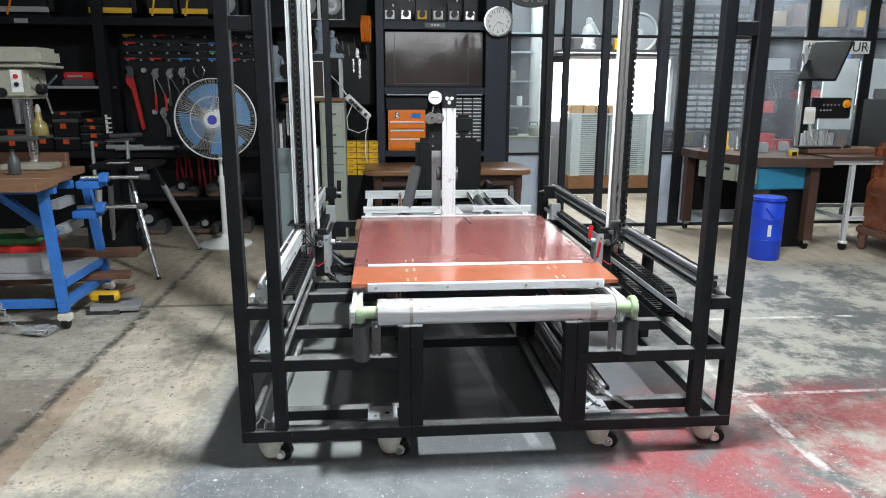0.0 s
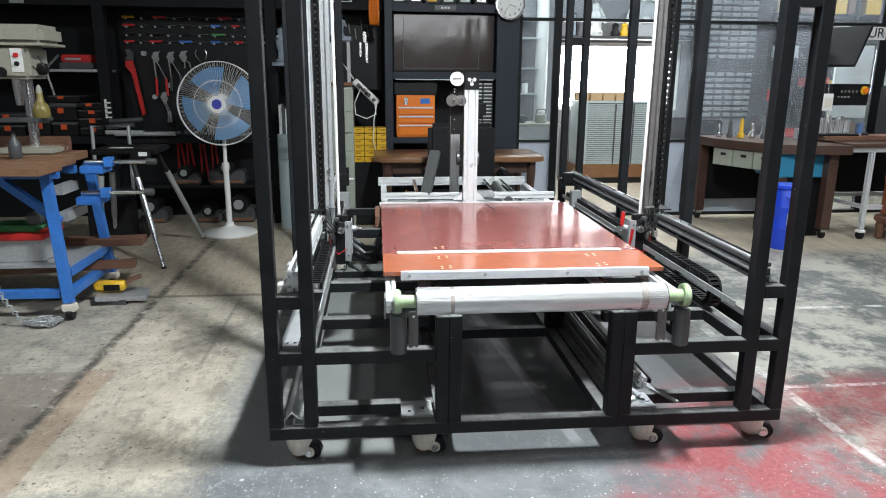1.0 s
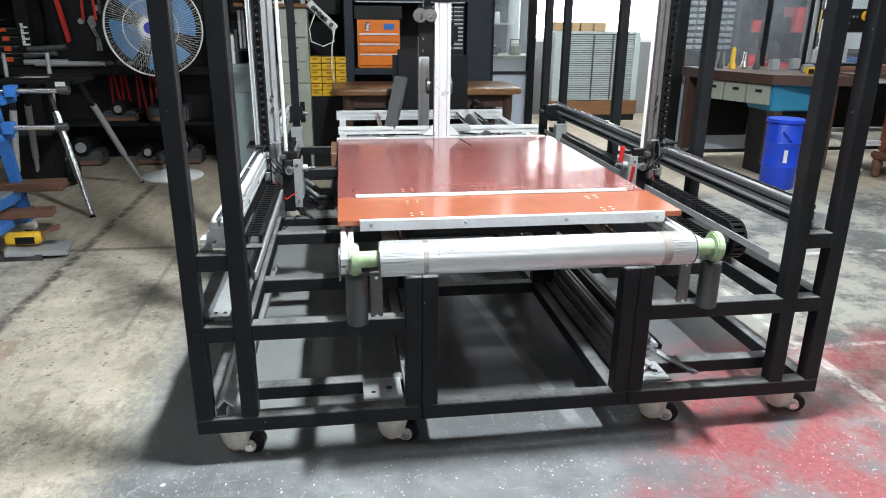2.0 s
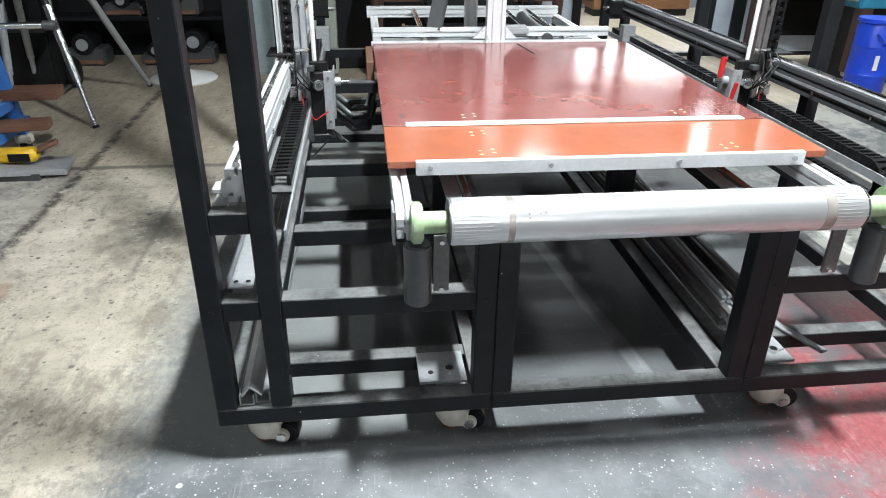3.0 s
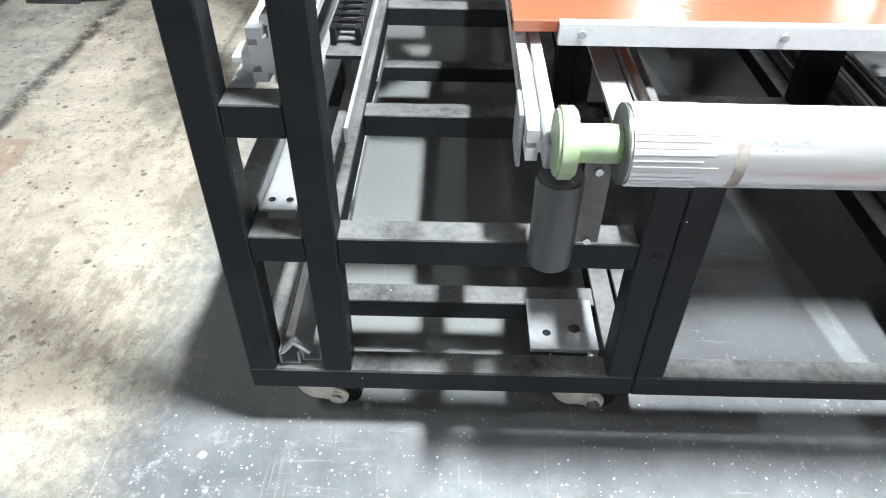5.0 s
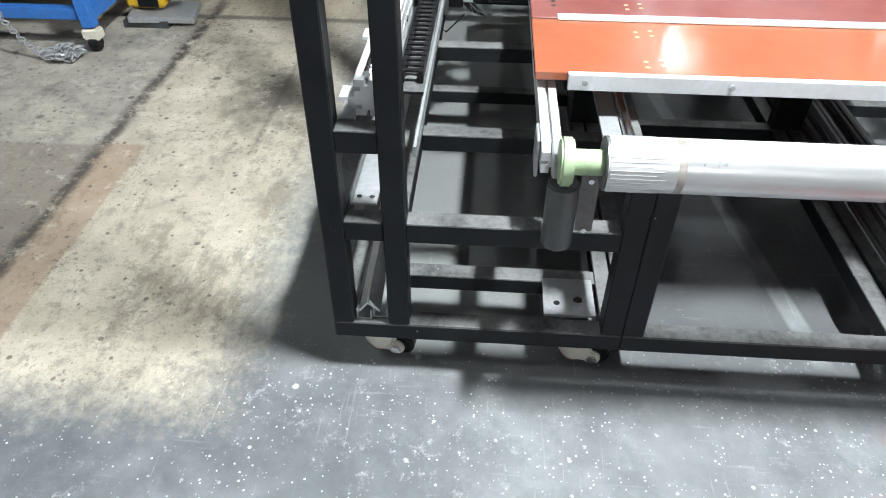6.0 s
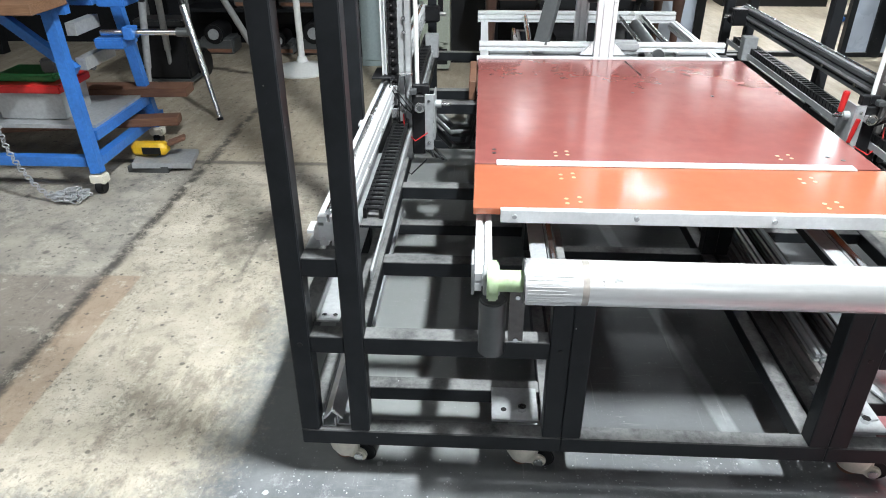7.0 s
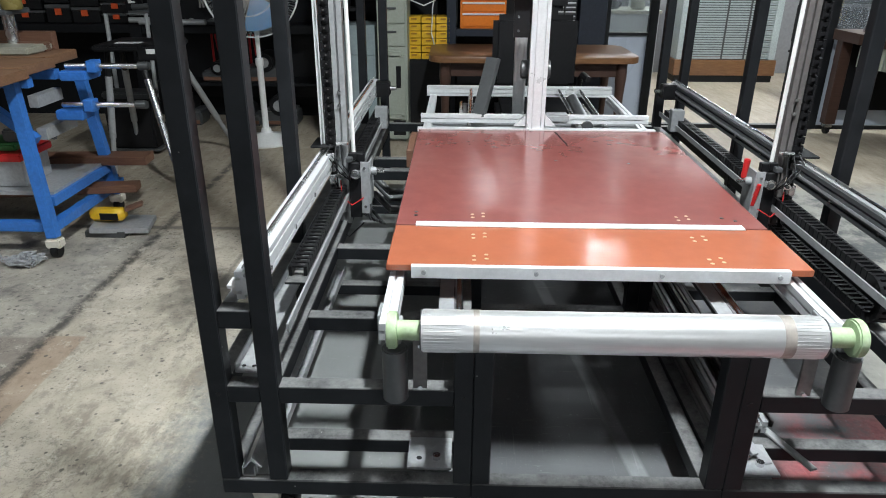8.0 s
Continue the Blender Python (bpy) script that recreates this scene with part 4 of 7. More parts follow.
    mp("angle_plate", bx(0.2245, cy - 0.062, 0.52, 0.256, cy - 0.056, 0.735, bev=0.001), ALU_DULL, parent=car)
    mp("angle_plate", bx(0.2565, cy - 0.062, 0.56, 0.262, cy + 0.04, 0.735, bev=0.001), ALU_DULL, parent=car)
    for kz in (0.55, 0.71):
        mp("screw", C((X(0.24), cy - 0.067, kz), (X(0.24), cy - 0.0622, kz), 0.006, seg=8), STEEL, parent=car)
    mp("coupling", C((X(0.2625), cy - 0.03, 0.69), (X(0.285), cy - 0.03, 0.69), 0.016, seg=16, bev=0.002), ALU_DULL, parent=car, smooth=True)
    mp("spindle", C((X(0.2855), cy - 0.03, 0.69), (X(0.315), cy - 0.03, 0.69), 0.008, seg=12), STEEL, parent=car, smooth=True)
    pts = [(X(0.145), cy - 0.065, 0.66), (X(0.15), cy - 0.085, 0.60), (X(0.19), cy - 0.09, 0.565), (X(0.235), cy - 0.07, 0.59)]
    mp("wire", pipe(pts, 0.0025), RED, parent=car)
    pts = [(X(0.12), cy - 0.05, 0.52), (X(0.125), cy - 0.07, 0.45), (X(0.17), cy - 0.08, 0.425), (X(0.23), cy - 0.06, 0.48)]
    mp("wire", pipe(pts, 0.003), BLACK, parent=car)
    for k in range(5):
        pts = [(X(0.235 - 0.01 * k), cy - 0.03, 0.52), (X(0.25 + 0.012 * k), cy + 0.02 * k, 0.47 - 0.012 * k), (X(0.23), cy + 0.12 + 0.02 * k, 0.44), (X(0.22 - 0.012 * k), cy + 0.3, 0.46)]
        mp("cable", pipe(pts, 0.005), BLACK if k % 2 else GREY_TUBE, parent=car, smooth=True)
    if right:
        mp("red_handle", C((X(0.29), cy - 0.02, 0.70), (X(0.285), cy - 0.02, 0.775), 0.010, 0.012, seg=14, bev=0.003), RED, "red lever handle", True, car)
        mp("red_handle", beam((X(0.255), cy - 0.06, 0.60), (X(0.245), cy - 0.07, 0.69), 0.014, 0.012), RED, "red lever handle", False, car)
    else:
        for dz, dy in ((0.0, 0.0), (-0.05, 0.05), (-0.09, 0.02)):
            pts = [(0.24, cy + 0.2 + dy, 0.60 + dz), (0.32, cy + 0.12 + dy, 0.55 + dz), (0.38, cy + 0.16 + dy, 0.54 + dz), (0.41, cy + 0.3 + dy, 0.60 + dz)]
            mp("hose", pipe(pts, 0.014, 10), GREY_TUBE, "corrugated dark hose", True, car)
        mp("drive_arm", B((0.24, cy + 0.05, 0.625, 0.42, cy + 0.09, 0.665), bev=0.002), FRAME, parent=car)


side_rail(False)
side_rail(True)
mp("end_block", B((0.382, 1.45, 0.62, 0.412, 1.78, 0.70), bev=0.003), PLANK, "red-brown board end")
# angle profiles stored in the side frame
CHANNEL = [(0, 0), (0.036, 0), (0.036, 0.03), (0.0325, 0.03), (0.0325, 0.0035), (0.0035, 0.0035), (0.0035, 0.03), (0, 0.03)]
ANGLE = [(0, 0), (0.024, 0.03), (0.052, 0.004), (0.049, 0.0), (0.024, 0.024), (0.005, 0)]
for outline, px, pz, y0, turn in ((CHANNEL, 0.030, 0.168, 0.012, 0.4), (CHANNEL, 0.068, 0.168, 0.02, -0.3), (ANGLE, 0.036, 0.1995, 0.006, 0.5)):
    solid("metal_profile", prism(outline, 0.0, 1.3), ALU_DULL, "loose grey steel channel lying in the side frame", "metal profile", "stored profiles", (px, y0, pz), rz=turn)

sheet = thing("metal_strip", 0.06, 0.6, 0.472, "pale sheet-metal strip lying on the middle beam", "metal strip")
part("strip", B((-0.03, -0.54, 0.0, 0.028, 0.6, 0.006), (-0.03, -0.54, 0.0065, -0.026, 0.6, 0.03), bev=0.001), ALU_DULL, sheet)
for s in (-0.012, 0.016):
    part("rivet", C((s, -0.52, 0.006), (s, -0.52, 0.010), 0.006, seg=10), STEEL, sheet)
# long profiles stored on the cross beams of the right frame
for k, (px, pz, w, y1, dull) in enumerate(((1.405, 0.190, 0.04, 2.6, 0), (1.45, 0.186, 0.03, 2.2, 1), (1.487, 0.186, 0.03, 2.5, 0), (1.53, 0.191, 0.04, 2.3, 1), (1.572, 0.181, 0.02, 2.4, 0), (1.43, 0.222, 0.03, 2.0, 1), (1.505, 0.222, 0.03, 1.9, 0))):
    solid("stored_profile", slotted((px, 0.24 + 0.03 * (k % 3), pz), (px + 0.02 * (k % 2), y1, pz), w, w if pz < 0.2 else 0.03), ALU_DULL if dull else DARK_STEEL, "long aluminium profile stored in the frame", "metal profile", "stored profiles")

SETTING = FAR
# ---- back wall: black steel shelving ----
shelving = thing("steel_shelving", -1.8, 4.6, 0.0, "black steel shelving against the back wall, full of tools", "shelving")
SX, SY = -1.8, 4.6


def sp(name, bm, material, parent, ox, oy, oz=0.0, label="", smooth=False):
    bmesh.ops.translate(bm, vec=(-ox, -oy, -oz), verts=bm.verts)
    return part(name, bm, material, parent, label, smooth)


for px in (-3.7, -2.09, -0.55, 0.55):
    sp("upright", B((px, 4.45, 0, px + 0.1, 4.55, 2.6), bev=0.003), BLACK_WALL, shelving, SX, SY)
for x0, x1 in ((-3.6, -2.09), (-1.99, -0.55), (-0.45, 0.55)):
    for z in (2.035, 0.79):
        sp("shelf", B((x0, 4.46, z, x1, 4.93, z + 0.07), bev=0.003), BLACK_WALL, shelving, SX, SY)
for z in (1.45,):
    sp("shelf", B((-3.6, 4.47, z, -2.09, 4.93, z + 0.025), bev=0.002), ALU_DULL, shelving, SX, SY)
sp("shelf", B((-1.99, 4.5, 0.35, -0.55, 4.93, 0.38), bev=0.002), BLACK_WALL, shelving, SX, SY)
sp("pegboard", B((-1.98, 4.80, 0.2, -0.56, 4.82, 2.03)), BLACK, shelving, SX, SY)
sp("pegboard", B((-0.44, 4.80, 1.3, 0.54, 4.82, 2.03)), BLACK, shelving, SX, SY)
sp("label_holder", B((-2.78, 4.452, 2.045, -2.66, 4.459, 2.085), bev=0.001), ALU_DULL, shelving, SX, SY)

# rows of screwdrivers on clips
rng = random.Random(5)
HANDLES = [RED, RED, BLACK, BLACK, GREENM, YELLOW, ALU_DULL, BLUE]
for row, z in enumerate((1.965, 1.89, 1.81, 1.74)):
    x = -1.93
    while x < -0.62:
        n = rng.uniform(0.18, 0.30)
        tool = thing("screwdriver", x, 4.775, z, "long screwdriver clipped flat on the black pegboard", "screwdriver", "screwdrivers on the pegboard")
        part("handle", C((0, 0, 0), (n * 0.45, 0, 0.003), 0.013, 0.011, seg=10, bev=0.003), rng.choice(HANDLES), tool, smooth=True)
        part("shank", C((n * 0.45, 0, 0.003), (n, 0, 0.004), 0.004, seg=8), STEEL, tool, smooth=True)
        for cx in (0.03, n * 0.7):
            part("clip", C((cx, 0.025, -0.012), (cx, -0.014, -0.012), 0.009, seg=10), ALU_DULL, tool)
        x += n + rng.uniform(0.0, 0.03)


def hook(x, z, y=4.79):
    h = solid("round_hook", C((0, 0.012, 0), (0, -0.03, 0), 0.024, seg=16, bev=0.004), ALU_DULL, "round steel hook on the pegboard", "hook", "pegboard hooks", (x, y, z), smooth=True)
    return h


def pliers(x, z, length, grip, open_=0.06, y=4.75):
    t = thing("pliers", x, y, z, "adjustable steel pliers hung on the pegboard", "pliers", "pliers on the pegboard")
    part("jaw", prism([(-0.03, 0.0), (0.0, 0.045), (0.055, 0.05), (0.03, 0.02), (0.045, -0.02), (0.02, -0.06), (-0.01, -0.05)], -0.012, 0.0), STEEL, t)
    for s in (-1, 1):
        a, b = (0.0 + 0.01 * s, -0.006, -0.03), (0.012 + s * open_ * 0.45 + 0.03, -0.006, -length * 0.55)
        part("arm", beam(a, b, 0.018, 0.012), STEEL, t)
        part("grip", beam(b, (b[0] + 0.006 * s, b[1], -length), 0.022, 0.018, bev=0.005), grip, t)
    hook(x, z + 0.02)


pliers(-1.65, 1.60, 0.37, RED, 0.10)
pliers(-1.51, 1.60, 0.32, GREY_TUBE, 0.10)
pliers(-1.39, 1.61, 0.12, STEEL, 0.05)
pliers(-1.60, 1.22, 0.25, STEEL, 0.02)
for hx, hz in ((-1.76, 1.63), (-1.55, 1.33), (-1.69, 1.22), (-1.68, 0.86), (-1.50, 0.86), (-1.33, 0.86)):
    hook(hx, hz)
wr = thing("pipe_wrench", -1.88, 4.75, 1.64, "large red pipe wrench hung on the pegboard", "pipe wrench")
part("handle", prism([(-0.04, -0.08), (0.025, -0.08), (0.04, -0.16), (0.10, -0.58), (0.07, -0.60), (0.005, -0.2), (-0.045, -0.13)], -0.03, 0), RED, wr)
part("jaw", prism([(-0.045, -0.075), (0.03, -0.075), (0.035, 0.0), (0.0, 0.03), (-0.035, 0.02), (-0.02, -0.03)], -0.028, 0), GREY_TUBE, wr)
hook(-1.885, 1.63)
for k, (x, z, n) in enumerate(((-1.49, 0.82, 0.36), (-1.40, 0.84, 0.42), (-1.27, 0.84, 0.52), (-1.16, 0.86, 0.5))):
    t = thing("bolt_cutter", x, 4.74, z, "long-handled red bolt cutter hung on the pegboard", "bolt cutter", "red long-handled tools")
    part("jaw", prism([(-0.02, 0.0), (0.02, 0.0), (0.03, 0.05), (0.0, 0.07), (-0.03, 0.05)], -0.015, 0), GREY_TUBE, t)
    for s in (-1, 1):
        part("handle", beam((s * 0.012, -0.008, 0.0), (s * 0.035 + 0.02, -0.008, -n), 0.018, 0.016, bev=0.004), RED, t)
hn = thing("two_prong_hook", -1.21, 4.77, 1.58, "double steel hook on the pegboard", "hook")
for s in (-1, 1):
    part("prong", pipe([(s * 0.015, 0, -0.02), (s * 0.04, -0.03, 0.01), (s * 0.055, -0.04, 0.05), (s * 0.04, -0.04, 0.09)], 0.007), STEEL, hn)

# tool boxes and rolls on the left shelf
LATCH = mat("orange_red_plastic", (0.62, 0.085, 0.02), 0.45)
BOXES = [(-3.12, 0.865, 0.30, 0.10, 0.4), (-3.12, 0.97, 0.30, 0.10, 0.4), (-2.80, 0.865, 0.21, 0.15, 0.4), (-2.80, 1.02, 0.21, 0.09, 0.55), (-2.58, 0.865, 0.24, 0.13, 0.35), (-2.58, 1.0, 0.24, 0.17, 0.3), (-2.58, 1.175, 0.28, 0.06, 0.3), (-2.33, 0.865, 0.24, 0.075, 0.4), (-2.33, 0.945, 0.24, 0.085, 0.4), (-2.33, 1.035, 0.24, 0.07, 0.4), (-2.29, 1.11, 0.20, 0.06, 0.2)]
for bx, bz, bw, bh, lx in BOXES:
    t = thing("organiser_case", bx, 4.52, bz, "black plastic organiser case with orange latch, stacked on the shelf", "tool case", "stacked cases")
    part("case", B((0, 0, 0, bw - 0.006, 0.3, bh * 0.74), bev=0.006), BLACK, t)
    part("lid", B((-0.003, -0.005, bh * 0.75, bw - 0.003, 0.3, bh - 0.004), bev=0.004), GREY_TUBE, t, "dark grey lid")
    part("latch", B((bw * lx, -0.018, bh * 0.42, bw * lx + 0.055, -0.006, min(bh * 0.92, bh * 0.42 + 0.05)), bev=0.002), LATCH, t, "orange-red latch")
t = thing("drill_case", -2.45, 4.52, 1.476, "clear-lidded drill case with red base on the shelf", "tool case")
part("base", B((0, 0, 0, 0.30, 0.2, 0.06), bev=0.01), GREY_TUBE, t)
part("lid", B((0.02, 0.0, 0.061, 0.29, 0.19, 0.13), bev=0.012), RED, t)
part("handle", B((0.06, -0.012, 0.08, 0.2, -0.001, 0.10), bev=0.004), ALU_DULL, t)
for i, (x, z, n) in enumerate(((-2.06, 0.90, 0.34), (-2.05, 0.95, 0.25), (-1.98, 0.885, 0.55), (-2.02, 1.0, 0.30))):
    solid("steel_tube", C((0, 0, 0), (n, 0.0, 0.02 * (i % 2)), 0.022, seg=14), GREY_TUBE if i % 2 else ALU_DULL, "short dark steel tube lying on the shelf", "tube", "tubes on the shelf", (x, 4.42, z), smooth=True)
for i in range(4):
    solid("hook_bracket", B((0, -0.03, 0, 0.05, 0, 0.015), (0, -0.03, 0.015, 0.015, 0, 0.04), bev=0.002), WHITE, "small white hook bracket on the upright", "bracket", "hook brackets", (-2.05, 4.449, 1.03 + 0.045 * i))

# top shelf: bags, loudspeakers, machines
for x0, mt, w in ((-2.95, BLACK, 0.5), (-2.15, BLACK, 0.45), (-1.6, YELLOW, 0.28), (-1.3, BLACK, 0.3)):
    t = thing("tool_bag", x0, 4.5, 2.106, "black and yellow tool bag on the top shelf", "tool bag", "bags on the top shelf")
    part("bag", B((0, 0, 0, w, 0.3, 0.26), bev=0.05), BLACK, t, smooth=True)
    part("trim", B((0.03, -0.008, 0.04, w - 0.03, 0.002, 0.09), bev=0.003), YELLOW if mt is YELLOW or x0 > -2.2 else ALU_DULL, t)
    part("strap", pipe([(w * 0.2, -0.01, 0.02), (w * 0.3, -0.02, 0.15), (w * 0.45, -0.01, 0.25)], 0.01), YELLOW if x0 > -2.2 else ORANGE, t)
for x0, big in ((-0.98, False), (-0.22, True), (0.02, True)):
    t = thing("loudspeaker", x0, 4.5, 2.106, "square loudspeaker with white cone on the top shelf", "loudspeaker", "loudspeakers on the top shelf")
    part("cabinet", B((0, 0, 0, 0.24, 0.22, 0.3), bev=0.004), WHITE if big else BLACK, t)
    part("baffle", B((0.015, -0.006, 0.012, 0.225, -0.0005, 0.288)), BLACK, t)
    cone = spin([(0.095, 0.0), (0.09, 0.012), (0.07, 0.004), (0.035, -0.006), (0.02, 0.006), (0.004, 0.008)], 28)
    bmesh.ops.transform(cone, matrix=pose(0.12, -0.008, 0.14, 90), verts=cone.verts)
    part("cone", cone, ALU_DULL, t, smooth=True)

# red-eared stand: cart with mirror-like frame, figurines
cart = thing("metal_rack", 0.13, 4.2, 1.375, "grey angle-steel rack standing on the wooden shelf top", "rack")
for px in (-0.27, 0.085):
    for py in (-0.12, 0.12):
        part("leg", B((px, py, 0, px + 0.025, py + 0.02, 0.36)), ALU_DULL, cart)
part("tray", B((-0.29, -0.14, 0.361, 0.13, 0.15, 0.40), bev=0.003), FIGURE, cart)
mir = thing("framed_screen", 0.03, 4.12, 1.376, "small dark screen with white frame on the wooden top", "screen")
part("frame", B((-0.1, 0, 0, 0.05, 0.02, 0.345), bev=0.003), WHITE, mir)
part("glass_panel", B((-0.085, -0.004, 0.015, 0.035, -0.001, 0.325)), SCREEN, mir)
top = solid("wooden_shelf_top", B((-0.42, -0.22, 0, 0.14, 0.25, 0.03), bev=0.003), DESK, "light brown wooden top over the pale green drawers", "shelf top", at=(0.12, 4.2, 1.345))


def figurine(x, y, z, s, mt, label):
    bm = spin([(0.05, 0), (0.055, 0.02), (0.035, 0.03), (0.03, 0.09), (0.045, 0.14), (0.05, 0.18), (0.022, 0.215), (0.02, 0.225), (0.03, 0.25), (0.026, 0.275), (0.01, 0.285)], 14)
    C((0.04, 0, 0.19), (0.07, -0.03, 0.12), 0.014, seg=8, bm=bm)
    C((-0.04, 0, 0.19), (-0.02, -0.05, 0.21), 0.014, seg=8, bm=bm)
    for v in bm.verts:
        v.co += Vector(noise.noise_vector(v.co * 30 + Vector((x, y, z)))) * 0.006
    bmesh.ops.scale(bm, vec=(s, s, s), verts=bm.verts)
    solid("figurine", bm, mt, label, "figurine", "figurines on the rack", (x, y, z), smooth=True)


figurine(0.05, 4.15, 1.776, 1.05, FIGURE, "grey-blue standing figurine on the rack tray")
figurine(0.16, 4.2, 1.776, 0.75, FIGURE, "grey-blue seated figurine on the rack tray")
figurine(-0.40, 4.4, 1.55, 1.1, FIGURE, "grey-blue figurine on a small bracket")
solid("bracket_shelf", B((-0.08, -0.1, 0, 0.08, 0.39, 0.03)), FIGURE, "small grey bracket shelf on the wall", "shelf", at=(-0.40, 4.4, 1.52))
figurine(-0.15, 4.25, 1.776, 0.5, RED, "small red and white figurine on the rack tray")

# pale green drawer cabinet
cab = thing("green_cabinet", 0.14, 4.2, 0.0, "pale green steel cabinet with three drawers above and a hatch below", "cabinet")
part("body", B((-0.11, -0.2, 0.02, 0.12, 0.25, 1.343), bev=0.012), PALE_GREEN, cab)
for i, z in enumerate((1.12, 0.93, 0.76)):
    d = part("drawer", B((-0.095, -0.214, z, 0.105, -0.201, z + (0.2 if i == 0 else 0.16)), bev=0.004), PALE_GREEN, cab)
    part("handle", B((-0.03, -0.225, z + 0.1, 0.04, -0.2145, z + 0.115), bev=0.002), GREY_TUBE, d)
door = part("door", B((-0.09, -0.212, 0.2, 0.10, -0.201, 0.72), bev=0.03), PALE_GREEN, cab)
part("handle", B((0.03, -0.217, 0.44, 0.09, -0.2125, 0.61), bev=0.002), BLACK, door)
part("vent", B((0.0, -0.208, 0.06, 0.10, -0.2005, 0.18), bev=0.002), BLACK, cab)
BLUE_GREY = mat("blue_grey_enamel", (0.27, 0.33, 0.34), 0.45, 0, 0.08)
gp = thing("steel_locker", -0.449, 4.15, 0.0, "blue-grey steel locker with folders on top beside the green cabinet", "locker")
part("body", B((0, 0.004, 0.0, 0.453, 0.34, 0.900), bev=0.004), BLUE_GREY, gp)
part("drawer", B((0.006, -0.008, 0.671, 0.447, 0.0035, 0.894), bev=0.003), BLUE_GREY, gp)
part("door", B((0.006, -0.008, 0.05, 0.447, 0.0035, 0.663), bev=0.003), BLUE_GREY, gp)
for k in range(4):
    solid("folder", B((0, 0, 0, 0.026, 0.22, 0.27 - 0.02 * (k % 3)), bev=0.002), WHITE if k % 2 == 0 else GREY_TUBE, "document folder standing on the steel locker", "folder", "folders on the locker", (-0.449 + 0.02 + 0.03 * k, 4.18, 0.900))
for i, (x, mt) in enumerate(((-0.30, WHITE), (-0.27, ALU_DULL), (-0.24, BLACK))):
    solid("folder", B((0, 0, 0, 0.022, 0.2, 0.30), bev=0.002), mt, "upright folder standing on the sheet panel shelf", "folder", "upright folders", (x, 4.18, 1.022))
solid("folder_shelf", B((0, 0, 0, 0.24, 0.22, 0.02)), BLACK, "black shelf under the folders", "shelf", at=(-0.36, 4.181, 1.0))

# orange extension cord coil, power strip
bm = bmesh.new()
for i in range(5):
    pts = []
    for k in range(24):
        a = k * math.tau / 24
        pts.append((0.008 * math.cos(a) + 0.018 * (i - 2), 0.05 * math.cos(a) + 0.004 * i, 0.12 * math.sin(a)))
    pipe(pts, 0.008, 6, bm, True)
solid("cord_coil", bm, ORANGE, "coiled orange cord hung from the shelf beam", "cord", at=(0.47, 4.40, 2.02), smooth=True)
ps = thing("power_strip", 0.38, 4.3, 1.28, "white power strip with plugs hanging on its cord", "power strip")
part("strip", beam((-0.11, 0, 0.11), (0.11, 0, -0.10), 0.05, 0.065, bev=0.012), WHITE, ps)
for k in range(4):
    f = -0.07 + k * 0.047
    part("socket", C((f, -0.03, -f * 0.95), (f, -0.038, -f * 0.95), 0.019, seg=14), GREY_TUBE, ps)
part("plug", C((0.0, -0.036, 0.0), (0.0, -0.07, -0.01), 0.017, seg=12, bev=0.004), BLACK, ps)
part("plug", C((-0.05, -0.036, 0.05), (-0.05, -0.07, 0.04), 0.017, seg=12, bev=0.004), BLACK, ps)
part("cord", pipe([(-0.11, 0, 0.12), (-0.2, 0.0, 0.25), (-0.28, 0.02, 0.32)], 0.006), WHITE, ps)
part("cord", pipe([(-0.05, -0.07, 0.04), (-0.11, -0.08, -0.1), (-0.1, -0.08, -0.2), (0.0, -0.06, -0.24), (0.09, -0.05, -0.2), (0.08, -0.05, -0.08)], 0.005), WHITE, ps)
part("cord", pipe([(0.1, -0.04, -0.1), (0.07, -0.06, -0.25), (0.06, -0.05, -0.45), (0.1, 0.0, -0.62)], 0.005), WHITE, ps)
solid("clamp_pliers", B((-0.015, 0, 0, 0.02, 0.015, 0.1), (-0.05, 0, -0.14, -0.03, 0.015, 0.0), (0.01, 0, -0.2, 0.035, 0.015, 0.0), bev=0.006), STEEL, "steel locking pliers hung on the pegboard", "pliers", at=(0.37, 4.77, 1.76))
for k in range(9):
    solid("hex_key", beam((0, 0, 0), (0.01, 0, -0.09 - 0.01 * (k % 4)), 0.012, 0.012), DARK_STEEL if k % 3 else GREY_TUBE, "small hand tool hung on the pegboard", "hand tool", "small hung tools", (-0.02 + 0.06 * k, 4.77, 1.97 - 0.04 * (k % 3)))

# yellow drawer bins
for r in range(6):
    for c in range(3):
        t = thing("yellow_bin", 0.24 + c * 0.118, 4.3, 0.62 + r * 0.056, "yellow plastic drawer of a stacked bin rack", "storage bin", "yellow bins")
        part("drawer", B((0, 0, 0, 0.112, 0.2, 0.05), bev=0.003), YELLOW, t)
        part("handle", B((0.035, -0.01, 0.028, 0.08, -0.0005, 0.04), bev=0.002), mat("bin_label", (0.35, 0.16, 0.01), 0.5) if r + c == 0 else bpy.data.materials["bin_label"], t)
solid("bin_stand", B((0, 0, 0, 0.36, 0.22, 0.619), bev=0.003), BLACK, "black stand under the yellow bins", "stand", at=(0.235, 4.29, 0))

# television cabinet wall
tvc = thing("television_cabinet", 1.2, 4.5, 0.0, "dark blue-grey cabinet wall round television and tool chest", "cabinet")
for x0, x1 in ((0.56, 0.635), (1.625, 1.84)):
    sp("upright", B((x0, 4.30, 0, x1, 4.94, 2.6), bev=0.003), NAVY, tvc, 1.2, 4.5)
